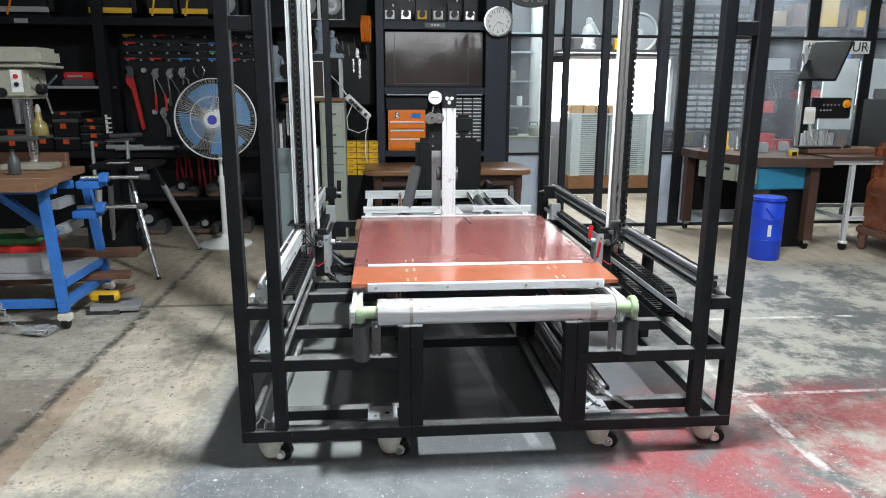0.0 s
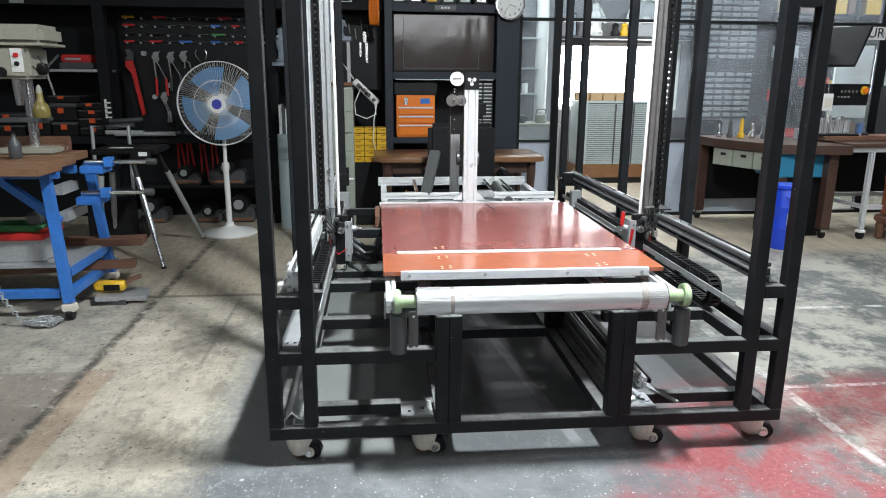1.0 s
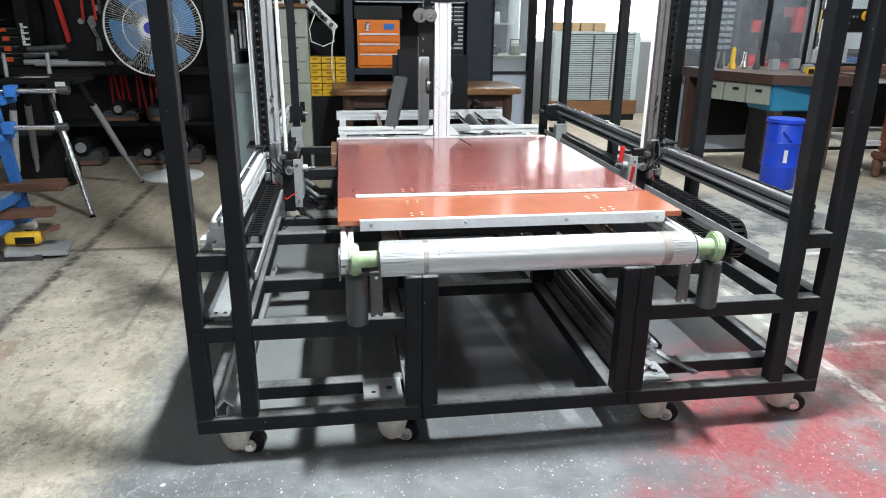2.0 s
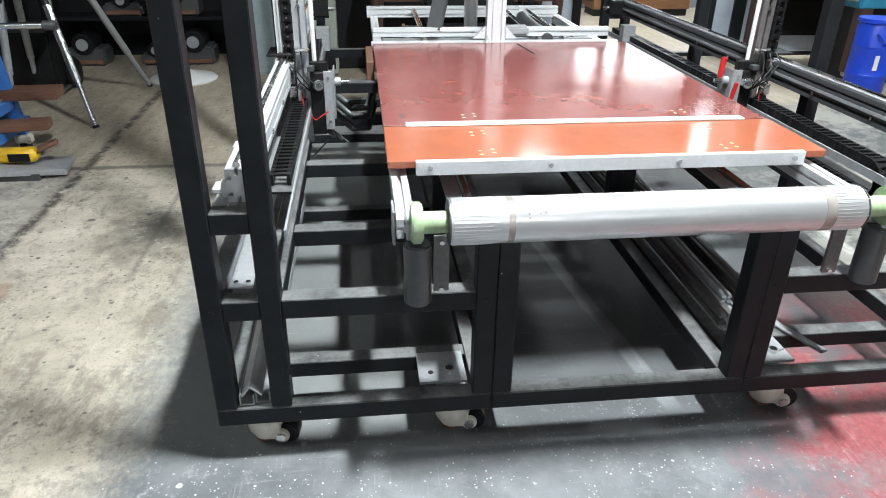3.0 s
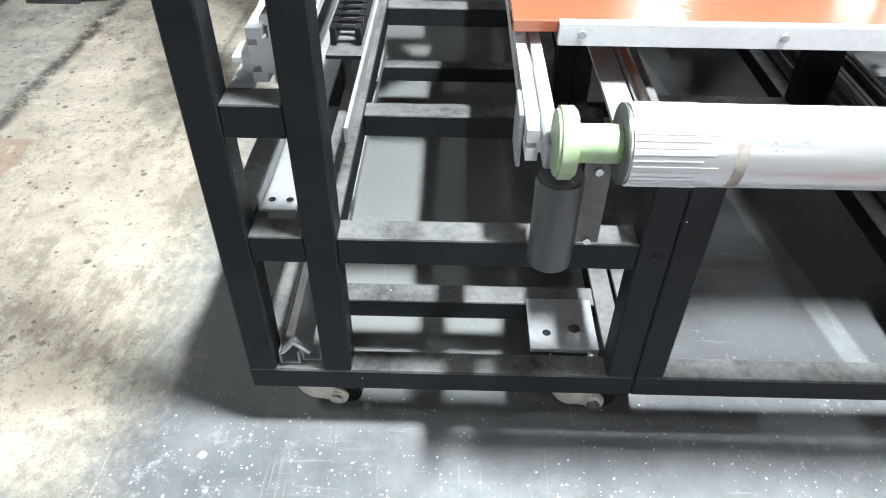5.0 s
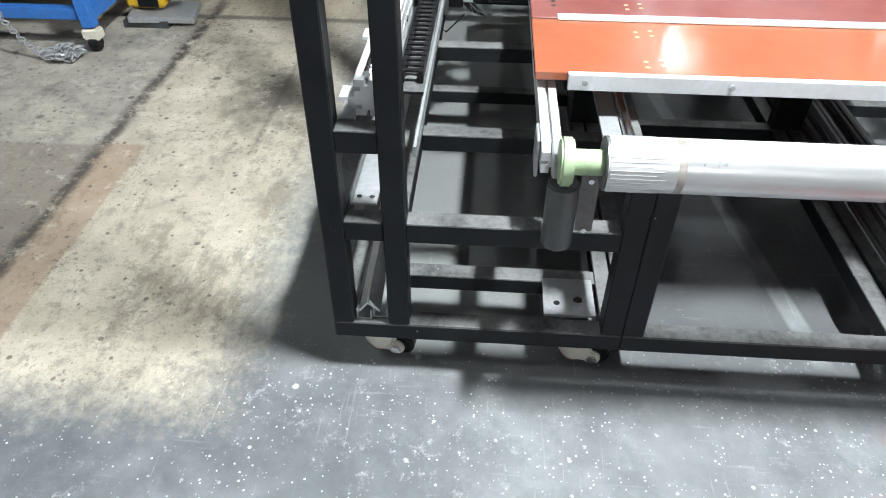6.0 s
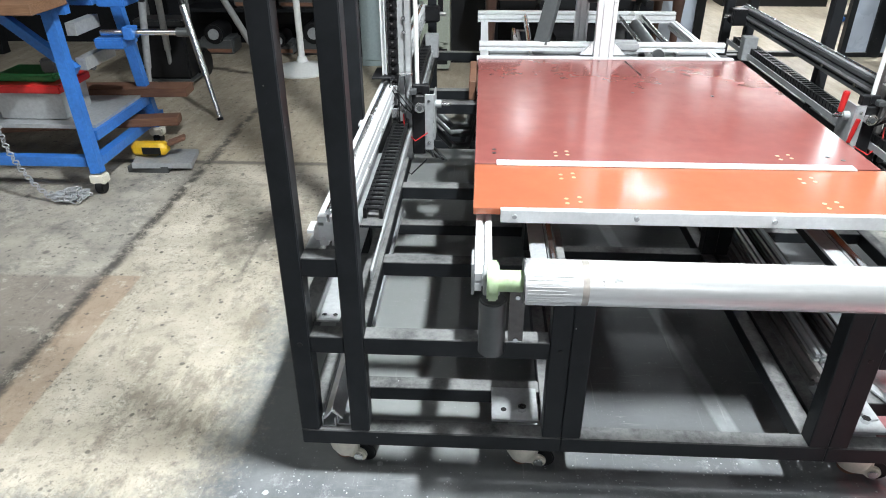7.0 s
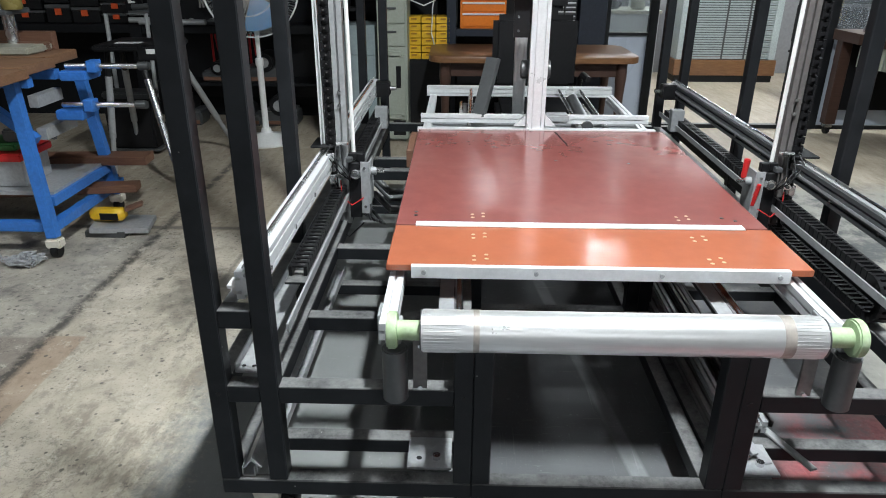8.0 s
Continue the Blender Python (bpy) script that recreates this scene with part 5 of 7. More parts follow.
for z0, z1 in ((2.015, 2.09), (1.41, 1.475), (0.80, 0.855)):
    sp("shelf", B((0.635, 4.305, z0, 1.625, 4.94, z1), bev=0.003), NAVY, tvc, 1.2, 4.5)
sp("dark_backing", B((0.635, 4.90, 0.0, 1.625, 4.93, 2.6)), BLACK, tvc, 1.2, 4.5)
sp("edge_strip", B((0.66, 4.300, 1.398, 1.60, 4.3045, 1.408)), ALU_DULL, tvc, 1.2, 4.5)
sp("name_plate", B((1.03, 4.294, 2.03, 1.23, 4.3042, 2.075), bev=0.001), GREY_TUBE, tvc, 1.2, 4.5)
for k in range(3):
    sp("writing_bar", B((1.09 + 0.03 * k, 4.2925, 2.045, 1.11 + 0.03 * k, 4.2938, 2.062)), ALU_DULL, tvc, 1.2, 4.5)
tv = thing("television", 1.13, 4.40, 1.476, "flat television with dark reflecting screen in the cabinet", "television")
part("housing", B((-0.485, 0, 0, 0.485, 0.06, 0.53), bev=0.004), BLACK, tv)
part("screen", B((-0.475, -0.006, 0.012, 0.475, -0.001, 0.52)), SCREEN, tv)
part("inner_frame", B((-0.39, -0.009, 0.03, -0.384, -0.0065, 0.5), (0.334, -0.009, 0.03, 0.34, -0.0065, 0.5), (-0.384, -0.009, 0.03, 0.334, -0.0065, 0.036)), GREY_TUBE, tv)
chest = thing("tool_chest", 0.87, 4.36, 0.856, "orange tool chest with drawers and open black lid", "tool chest")
part("body", B((-0.2, 0, 0, 0.17, 0.4, 0.40), bev=0.006), ORANGE, chest)
for z0, z1 in ((0.02, 0.12), (0.135, 0.205), (0.22, 0.29)):
    d = part("drawer", B((-0.185, -0.012, z0, 0.155, -0.001, z1), bev=0.003), ORANGE, chest)
    part("pull", B((-0.185, -0.022, z1 - 0.015, 0.155, -0.0125, z1), bev=0.002), ALU, d, "bright pull strip")
part("latch", B((-0.13, -0.02, 0.31, -0.09, -0.001, 0.38), bev=0.004), STEEL, chest)
part("sticker", B((0.03, -0.003, 0.32, 0.12, -0.0005, 0.37)), BLUE, chest)
part("lid", B((-0.22, 0.0, 0.401, 0.19, 0.35, 0.52), bev=0.006), BLACK, chest)
parts_cab = thing("parts_cabinet", 1.46, 4.36, 0.856, "black small-parts cabinet with rows of clear drawers", "parts cabinet")
part("shell", B((-0.15, 0.0, 0, 0.15, 0.3, 0.53), bev=0.004), BLACK, parts_cab)
for r in range(15):
    for c in range(3):
        x0, z0 = -0.143 + c * 0.097, 0.012 + r * 0.034
        d = part("drawer", B((x0, -0.010, z0, x0 + 0.09, -0.001, z0 + 0.029), bev=0.002), GREY_TUBE, parts_cab)
        part("pull", B((x0 + 0.005, -0.017, z0 + 0.016, x0 + 0.085, -0.0105, z0 + 0.027), bev=0.001), ALU, d)
# row of old cameras and machines above the television
for k in range(6):
    x = 0.70 + k * 0.155
    t = thing("old_camera", x, 4.36, 2.091, "old black and chrome camera displayed on the top shelf", "camera", "cameras on the top shelf")
    part("body", B((-0.06, 0, 0, 0.06, 0.14, 0.13 + 0.05 * (k % 3)), bev=0.008), BLACK, t)
    part("bezel", B((-0.045, -0.008, 0.02, 0.045, -0.001, 0.10), bev=0.003), (ALU_DULL, STEEL, YELLOW, WHITE)[k % 4], t)
    part("lens", C((0, -0.05, 0.07), (0, -0.009, 0.07), 0.03, seg=18, bev=0.004), BLACK, t, smooth=True)
    part("knob", C((0.035, 0.05, 0.13 + 0.05 * (k % 3)), (0.035, 0.05, 0.16 + 0.05 * (k % 3)), 0.014, seg=12), STEEL, t)

# wall clock
clock = thing("wall_clock", 1.735, 4.26, 2.09, "round white wall clock with chrome rim", "clock")
rim = spin([(0.138, 0.0), (0.145, 0.02), (0.138, 0.035), (0.125, 0.036), (0.122, 0.02), (0.12, 0.0)], 40)
bmesh.ops.transform(rim, matrix=pose(0, 0.02, 0, 90), verts=rim.verts)
part("rim", rim, STEEL, clock, smooth=True)
part("dial", C((0, 0.018, 0), (0, -0.002, 0), 0.121, seg=40), WHITE, clock)
for hr in range(1, 13):
    a = radians(90 - 30 * hr)
    text_part(str(hr), 0.036, BLACK, clock, pose(0.095 * math.cos(a), -0.003, 0.095 * math.sin(a), 90))
for ang, n, w in ((113, 0.06, 0.008), (218, 0.095, 0.005)):
    a = radians(90 - ang)
    part("hand", beam((0, -0.007, 0), (n * math.cos(a), -0.007, n * math.sin(a)), w, 0.002, bev=0), BLACK, clock)
part("bracket", B((-0.05, 0.021, -0.05, 0.05, 0.039, 0.05)), BLACK, clock)

# wooden desk and office chair
desk = thing("wooden_desk", 1.2, 3.85, 0.0, "brown wooden desk with rounded corners and carved legs", "desk")
bm = slab(rounded(-0.76, -0.32, 0.76, 0.40, 0.12), 0.705, 0.75)
part("tabletop", bm, DESK, desk, smooth=True)
for ay in (-0.24, 0.30):
    part("apron", B((-0.60, ay, 0.60, 0.60, ay + 0.03, 0.704)), DARK_WOOD, desk)
for lx in (-0.66, 0.62):
    for ly in (-0.25, 0.30):
        part("leg", spin([(0.022, 0), (0.03, 0.03), (0.02, 0.08), (0.024, 0.3), (0.036, 0.52), (0.042, 0.60), (0.04, 0.704)], 12, (lx + 0.02, ly + 0.02, 0)), DARK_WOOD, desk, smooth=True)
chair = thing("office_chair", 1.16, 3.25, 0.0, "black high-backed office chair behind the machine", "chair", rz=180)
part("backrest", B((-0.28, -0.05, 0.58, 0.28, 0.03, 1.06), bev=0.038), BLACK, chair, smooth=True)
part("headrest", B((-0.20, -0.04, 1.09, -0.05, 0.03, 1.25), bev=0.03), BLACK, chair, smooth=True)
part("neck", B((-0.14, -0.02, 1.03, -0.10, 0.01, 1.11)), BLACK, chair)
part("seat", B((-0.26, 0.0, 0.42, 0.26, 0.5, 0.52), bev=0.03), BLACK, chair, smooth=True)
part("stem", C((0, 0.25, 0.08), (0, 0.25, 0.42), 0.03), BLACK, chair)
for k in range(5):
    a = k * math.tau / 5
    lg = part("leg", beam((0, 0.25, 0.09), (0.28 * math.cos(a), 0.25 + 0.28 * math.sin(a), 0.06), 0.04, 0.03), BLACK, chair)
    part("wheel", C((0.28 * math.cos(a) - 0.02, 0.25 + 0.28 * math.sin(a), 0.025), (0.28 * math.cos(a) + 0.02, 0.25 + 0.28 * math.sin(a), 0.025), 0.025, seg=14), BLACK, lg)
for s in (-1, 1):
    part("armrest", pipe([(s * 0.29, 0.05, 0.52), (s * 0.31, 0.05, 0.66), (s * 0.31, 0.15, 0.70), (s * 0.31, 0.35, 0.70)], 0.02), BLACK, chair, smooth=True)

# ---- left: blue bench ----
SETTING = BENCH_SIDE
bench = thing("blue_bench", -2.1, 2.0, 0.0, "blue steel work bench with wooden top on castors", "workbench")


def bp(name, bm, material, label="", smooth=False, parent=None):
    return sp(name, bm, material, parent or bench, -2.1, 2.0, 0, label, smooth)


for i, (y0, y1) in enumerate(((1.50, 1.78), (1.79, 2.10), (2.11, 2.42))):
    bp("plank", B((-3.2, y0, 0.90 + 0.002 * i, -1.42 - 0.05 * i, y1, 0.945 + 0.004 * i), bev=0.004), BENCH_WOOD)
for y in (2.30, 2.38):
    bp("fence_rail", B((-3.2, y, 0.95, -1.62, y + 0.05, 1.0 + (y - 2.3) * 0.6), bev=0.004), PLANK)
for lx in (-1.5, -3.1):
    s = 1 if lx > -2 else -1
    for y0, y1, top in ((1.78, 1.72, -0.02), (2.35, 2.42, 0.0)):
        bp("leg", beam((lx + top * s, y0, 0.88), (lx + 0.05 * s, y1, 0.11), 0.055, 0.05), BLUE)
        bp("castor_fork", B((lx + 0.01 * s, y1 - 0.03, 0.055, lx + 0.09 * s, y1 + 0.03, 0.105) if s > 0 else (lx - 0.09, y1 - 0.03, 0.055, lx - 0.01, y1 + 0.03, 0.105), bev=0.008), CREAM, "cream castor")
        bp("wheel", C((lx + 0.03 * s, y1, 0.036), (lx + 0.07 * s, y1, 0.036), 0.036, seg=18, bev=0.005), BLACK, smooth=True)
    bp("rung", beam((lx + 0.035 * s, 1.78, 0.28), (lx + 0.035 * s, 2.43, 0.28), 0.05, 0.05), BLUE)
    bp("rung", beam((lx + 0.045 * s, 1.75, 0.16), (lx + 0.045 * s, 2.5, 0.16), 0.05, 0.05), BLUE)
    bp("grey_rung", beam((lx - 0.0 * s, 1.9, 0.60), (lx - 0.0 * s, 2.2, 0.60), 0.05, 0.06), ALU_DULL)
    bp("grey_rung", beam((lx - 0.02 * s, 1.92, 0.76), (lx - 0.02 * s, 2.15, 0.76), 0.05, 0.06), ALU_DULL)
    bp("brace", beam((lx - 0.35 * s, 1.90, 0.84), (lx + 0.0 * s, 1.85, 0.58), 0.04, 0.05), BLUE)
for y, z in ((1.75, 0.16), (2.5, 0.16), (2.43, 0.28), (1.90, 0.86), (2.15, 0.86)):
    bp("long_rail", beam((-3.08, y, z), (-1.5, y, z), 0.05, 0.05), BLUE)
bp("lower_shelf", B((-3.05, 1.82, 0.30, -1.46, 2.40, 0.32)), ALU_DULL)
for z, y in ((0.88, 2.1), (0.70, 2.0)):
    cl = bp("side_clamp", B((-1.44, y - 0.05, z - 0.04, -1.30, y + 0.12, z + 0.01), bev=0.006), BLUE, "blue side clamp")
    bp("screw", C((-1.42, y, z + 0.03), (-1.02, y + 0.02, z + 0.03), 0.014, seg=14), STEEL, parent=cl, smooth=True)
    bp("nut", B((-1.30, y - 0.03, z - 0.0, -1.25, y + 0.04, z + 0.06), bev=0.004), BLUE, parent=cl)
    bp("handle", C((-1.05, y + 0.02, z + 0.03), (-0.99, y + 0.02, z + 0.03), 0.022, seg=14, bev=0.004), GREY_TUBE, parent=cl, smooth=True)
solid("wood_offcut", B((0, 0, 0, 0.95, 0.14, 0.05), bev=0.004), PLANK, "red-brown timber offcut lying across the bench rungs", "timber", "timber offcuts", (-2.15, 2.28, 0.306), rz=4)
solid("wood_offcut", B((0, 0, 0, 1.2, 0.10, 0.045), bev=0.004), PLANK, "red-brown timber offcut lying across the bench rungs", "timber", "timber offcuts", (-2.4, 2.0, 0.186), rz=10)
vise = thing("bench_vise", -1.72, 2.02, 0.322, "small machine vise with red rim and green top", "vise")
part("tray", B((-0.3, -0.16, 0.14, 0.1, 0.14, 0.18), bev=0.006), RED, vise)
part("body", B((-0.26, -0.13, 0.0, 0.08, 0.12, 0.139), bev=0.004), ALU_DULL, vise)
part("bed", B((-0.25, -0.10, 0.181, 0.05, 0.10, 0.22), bev=0.01), GREENM, vise)
part("jaw", B((-0.02, -0.08, 0.221, 0.06, 0.08, 0.29), bev=0.01), GREY_TUBE, vise)
part("spindle", C((0.06, 0, 0.25), (0.24, -0.05, 0.25), 0.018, seg=12), GREY_TUBE, vise, smooth=True)
# angle grinder on a plate, chain
gr = thing("angle_grinder", -1.32, 2.08, 0.0, "yellow angle grinder resting on a grey steel plate", "grinder")
part("plate", beam((-0.10, -0.02, 0.05), (0.20, 0.04, 0.03), 0.22, 0.03), ALU_DULL, gr)
part("wedge", B((-0.12, -0.1, 0.0, 0.1, 0.1, 0.034)), GREY_TUBE, gr)
part("body", beam((-0.12, 0, 0.10), (0.08, 0.0, 0.105), 0.075, 0.07, bev=0.02), YELLOW, gr, smooth=True)
part("vent", B((-0.05, -0.042, 0.08, 0.05, -0.0385, 0.12)), BLACK, gr)
part("handle", beam((0.08, 0, 0.13), (0.17, 0.03, 0.16), 0.06, 0.02, bev=0.005), PLANK, gr)
bm = bmesh.new()
rng = random.Random(3)


def link_at(bm, p, a, b, r=0.012):
    pts = []
    for k in range(10):
        t = k * math.tau / 10
        v = Vector((math.cos(t) * r * 1.6, math.sin(t) * r, 0))
        v.rotate(Euler((a, 0, b)))
        pts.append(Vector(p) + v)
    pipe(pts, 0.0035, 5, bm, True)


for k in range(70):
    a = k * 0.43
    link_at(bm, (0.07 * math.cos(a) * rng.uniform(0.5, 1.3), 0.06 * math.sin(a) * rng.uniform(0.4, 1.2), rng.uniform(0.012, 0.04)), rng.uniform(0, 1.5), rng.uniform(0, 6))
solid("coiled_chain", bm, ALU_DULL, "heap of steel chain on the floor by the bench castor", "chain", at=(-1.56, 1.62, 0))
bm = bmesh.new()
for k in range(26):
    f = k / 25
    link_at(bm, (-0.16 * (1 - f) - 0.06 * math.sin(f * 3.1), -0.02, 0.02 + 0.50 * (1 - f) ** 1.2), math.pi / 2, 1.57 * (k % 2) + 0.2, 0.009)
solid("hanging_chain", bm, ALU_DULL, "steel chain hanging from the bench to the heap", "chain", at=(-1.64, 1.62, 0))

# drill press on the bench
dp = thing("drill_press", -1.78, 2.25, 0.955, "beige bench drill press with black depth wheel", "drill press")
part("base", B((-0.16, -0.12, 0, 0.16, 0.12, 0.04), bev=0.008), BEIGE, dp)
part("column", C((-0.02, 0.07, 0.04), (-0.02, 0.07, 0.62), 0.032, seg=20), STEEL, dp, smooth=True)
part("table", B((-0.12, -0.16, 0.20, 0.12, 0.05, 0.225), bev=0.004), GREY_TUBE, dp)
part("head", B((-0.17, -0.14, 0.46, 0.10, 0.13, 0.66), bev=0.02), BEIGE, dp, smooth=True)
part("cover", B((-0.30, -0.16, 0.66, 0.20, 0.15, 0.78), bev=0.03), BEIGE, dp, smooth=True)
part("cover_rim", B((-0.305, -0.165, 0.655, 0.205, 0.155, 0.672), bev=0.004), BEIGE, dp)
part("chuck", C((-0.02, -0.06, 0.30), (-0.02, -0.06, 0.46), 0.022, 0.03, seg=18), STEEL, dp, smooth=True)
part("hub", C((0.10, -0.02, 0.52), (0.15, -0.02, 0.52), 0.035, seg=18, bev=0.004), BLACK, dp, smooth=True)
for k in range(3):
    a = k * math.tau / 3 + 0.6
    part("lever", C((0.14, -0.02, 0.52), (0.17, -0.02 + 0.16 * math.cos(a), 0.52 + 0.16 * math.sin(a)), 0.007, seg=8), STEEL, dp)
part("switch_plate", B((0.0, -0.1445, 0.50, 0.07, -0.1405, 0.64), bev=0.001), WHITE, dp, "white switch plate")
part("button", C((0.035, -0.155, 0.60), (0.035, -0.145, 0.60), 0.014, seg=14), RED, dp)
part("button", C((0.035, -0.155, 0.55), (0.035, -0.145, 0.55), 0.014, seg=14), BLACK, dp)
part("switch", B((-0.12, -0.148, 0.53, -0.08, -0.1405, 0.59)), RED, dp)
part("dial", C((-0.06, -0.155, 0.50), (-0.06, -0.1405, 0.50), 0.03, seg=18), BLACK, dp, smooth=True)
for x, y, mt, z in ((-1.75, 1.95, GREY_TUBE, 0.09), (-1.95, 1.8, GREY_TUBE, 0.08), (-2.1, 1.7, ORANGE, 0.06), (-1.85, 1.65, BLACK, 0.07), (-2.05, 1.95, RED, 0.06)):
    t = thing("small_tool", x, y, 0.952, "small hand tool or bottle standing on the wooden bench", "hand tool", "bench clutter")
    part("body", spin([(0.03, 0), (0.036, 0.01), (0.034, z), (0.012, z * 1.4), (0.012, z * 1.6)], 14), mt, t, smooth=True)
    part("cap", C((0, 0, z * 1.6), (0, 0, z * 1.75), 0.014, seg=12), BLACK, t)

oc = thing("oil_can", -1.665, 2.16, 1.1806, "cone-shaped yellow-brown oil bottle standing on the drill table", "oil can")
part("body", spin([(0.046, 0.0), (0.05, 0.008), (0.05, 0.055), (0.04, 0.08), (0.022, 0.10), (0.017, 0.15)], 20), OIL, oc, smooth=True)
part("neck", spin([(0.018, 0.1505), (0.018, 0.165), (0.013, 0.185), (0.006, 0.20)], 14), BEIGE, oc, smooth=True)

# roller stand with black top
SETTING = FAR
st = thing("roller_stand", -1.50, 3.15, 0.0, "folding stand with black top and extending silver legs", "stand")
part("top", B((-0.16, -0.22, 0.845, 0.30, 0.22, 0.885), bev=0.01), BLACK, st)
part("label_plate", B((-0.06, -0.12, 0.8855, 0.10, -0.04, 0.887)), WHITE, st)
part("bracket", B((0.14, -0.25, 0.80, 0.28, -0.2205, 0.88), bev=0.004), BLACK, st)
part("tag", B((0.20, -0.253, 0.84, 0.26, -0.2505, 0.87)), WHITE, st)
for a, b, mtop in (((0.12, -0.18, 0.845), (0.34, -0.36, 0.0), STEEL), ((0.24, 0.05, 0.845), (0.40, 0.66, 0.0), ALU_DULL), ((-0.12, 0.1, 0.845), (-0.3, 0.5, 0.0), ALU_DULL), ((-0.12, -0.1, 0.845), (-0.2, -0.14, 0.0), ALU_DULL)):
    A, Bv = Vector(a), Vector(b)
    m1, m2 = A.lerp(Bv, 0.2), A.lerp(Bv, 0.68)
    lg = part("leg", C(A, m1, 0.018, seg=12), BLACK, st)
    part("tube", C(m1, m2, 0.022, seg=16), mtop, lg, smooth=True)
    part("extension", C(m2, A.lerp(Bv, 0.985), 0.016, seg=14), mtop, lg, smooth=True)
    part("rubber_foot", C(A.lerp(Bv, 0.98), Bv, 0.019, seg=12), BLACK, lg)
# hand truck wheel and dark clutter behind the stand
ht = thing("hand_truck", -1.8, 3.75, 0.0, "hand truck loaded with a black case behind the stand", "hand truck")
part("frame", pipe([(-0.15, 0, 0.1), (-0.15, 0.05, 1.0), (0.15, 0.05, 1.0), (0.15, 0, 0.1)], 0.016), ALU_DULL, ht, smooth=True)
part("toe_plate", B((-0.2, -0.2, 0.03, 0.2, 0.02, 0.045)), GREY_TUBE, ht)
for s in (-0.2, 0.2):
    part("wheel", C((s - 0.03, 0.05, 0.11), (s + 0.03, 0.05, 0.11), 0.11, seg=24, bev=0.02), BLACK, ht, smooth=True)
part("axle", C((-0.2, 0.05, 0.11), (0.2, 0.05, 0.11), 0.012), STEEL, ht)
part("case", B((-0.18, -0.19, 0.046, 0.18, -0.005, 0.42), bev=0.015), BLACK, ht)
part("case_lid", B((-0.18, -0.19, 0.421, 0.18, -0.005, 0.47), bev=0.012), GREY_TUBE, ht)
for k, (x, z, w, hh) in enumerate(((-1.4, 0.38, 0.3, 0.2), (-1.0, 0.38, 0.35, 0.28), (-0.9, 0.0, 0.3, 0.3), (-1.75, 0.0, 0.3, 0.28), (-1.2, 0.0, 0.25, 0.2))):
    t = thing("machine_tool", x, 4.58, z, "dark power tool stored on the low shelf", "power tool", "power tools on the low shelf")
    part("body", B((-w / 2, -0.08, 0.0, w / 2, 0.15, hh * 0.5), bev=0.02), GREY_TUBE, t, smooth=True)
    part("motor", C((0, -0.1, hh * 0.62), (0, 0.15, hh * 0.62), hh * 0.3, seg=20, bev=0.01), BLACK, t, smooth=True)
    part("cap", C((0, -0.115, hh * 0.62), (0, -0.101, hh * 0.62), hh * 0.16, seg=16), ALU_DULL, t)
    part("trim", B((-w / 2 + 0.02, -0.088, 0.02, w / 2 - 0.02, -0.0805, 0.05)), PLANK, t)

# pedestal fan
fan = thing("pedestal_fan", -0.90, 4.0, 0.0, "large white pedestal fan with blue blades at rest", "fan")
part("base", spin([(0.24, 0), (0.245, 0.012), (0.235, 0.022), (0.12, 0.045), (0.045, 0.075), (0.035, 0.11)], 40), WHITE, fan, "white round base", True)
part("pole", C((0, 0, 0.1), (0, 0, 0.62), 0.025, seg=18), WHITE, fan, smooth=True)
part("inner_pole", C((0, 0, 0.62), (0, 0, 1.05), 0.017, seg=16), WHITE, fan, smooth=True)
part("collar", C((0, 0, 0.60), (0, 0, 0.66), 0.032, seg=18, bev=0.004), WHITE, fan, smooth=True)
part("motor", C((0, -0.02, 1.185), (0, 0.16, 1.185), 0.085, 0.06, seg=24, bev=0.012), WHITE, fan, smooth=True)
part("neck", B((-0.03, 0.02, 1.03, 0.03, 0.08, 1.12), bev=0.008), WHITE, fan)
cage = part("cage", bmesh.new(), WHITE, fan)
bm = bmesh.new()
R = 0.36
for r, y in ((R, -0.085), (R, -0.075), (R, -0.06), (0.20, -0.165), (0.085, -0.185)):
    pipe([(r * math.cos(k * math.tau / 48), y, 1.185 + r * math.sin(k * math.tau / 48)) for k in range(48)], 0.0045 if r > 0.3 else 0.003, 5, bm, True)
part("ring", bm, WHITE, cage, smooth=True)
bm = bmesh.new()
for k in range(110):
    a = k * math.tau / 110
    pts = [(rr * math.cos(a + 0.5 * (rr - 0.08)), yy, 1.185 + rr * math.sin(a + 0.5 * (rr - 0.08))) for rr, yy in ((0.08, -0.185), (0.2, -0.165), (0.31, -0.125), (0.355, -0.085))]
    pipe(pts, 0.0012, 4, bm)
tagged(part("front_mesh", bm, WHITE, cage), kind="stuff")
bm = bmesh.new()
for k in range(60):
    a = k * math.tau / 60
    pipe([(rr * math.cos(a), yy, 1.185 + rr * math.sin(a)) for rr, yy in ((0.08, 0.03), (0.25, 0.02), (0.355, -0.06))], 0.0011, 4, bm)
tagged(part("rear_mesh", bm, WHITE, cage), kind="stuff")
hubd = part("badge_ring", C((0, -0.2, 1.185), (0, -0.18, 1.185), 0.075, seg=32, bev=0.005), WHITE, fan, smooth=True)
part("badge", C((0, -0.206, 1.185), (0, -0.2005, 1.185), 0.042, seg=28, bev=0.002), BLUE_PURPLE, hubd, "blue badge")
part("hub", C((0, -0.10, 1.185), (0, -0.03, 1.185), 0.05, seg=24), SKY_BLUE, fan, smooth=True)
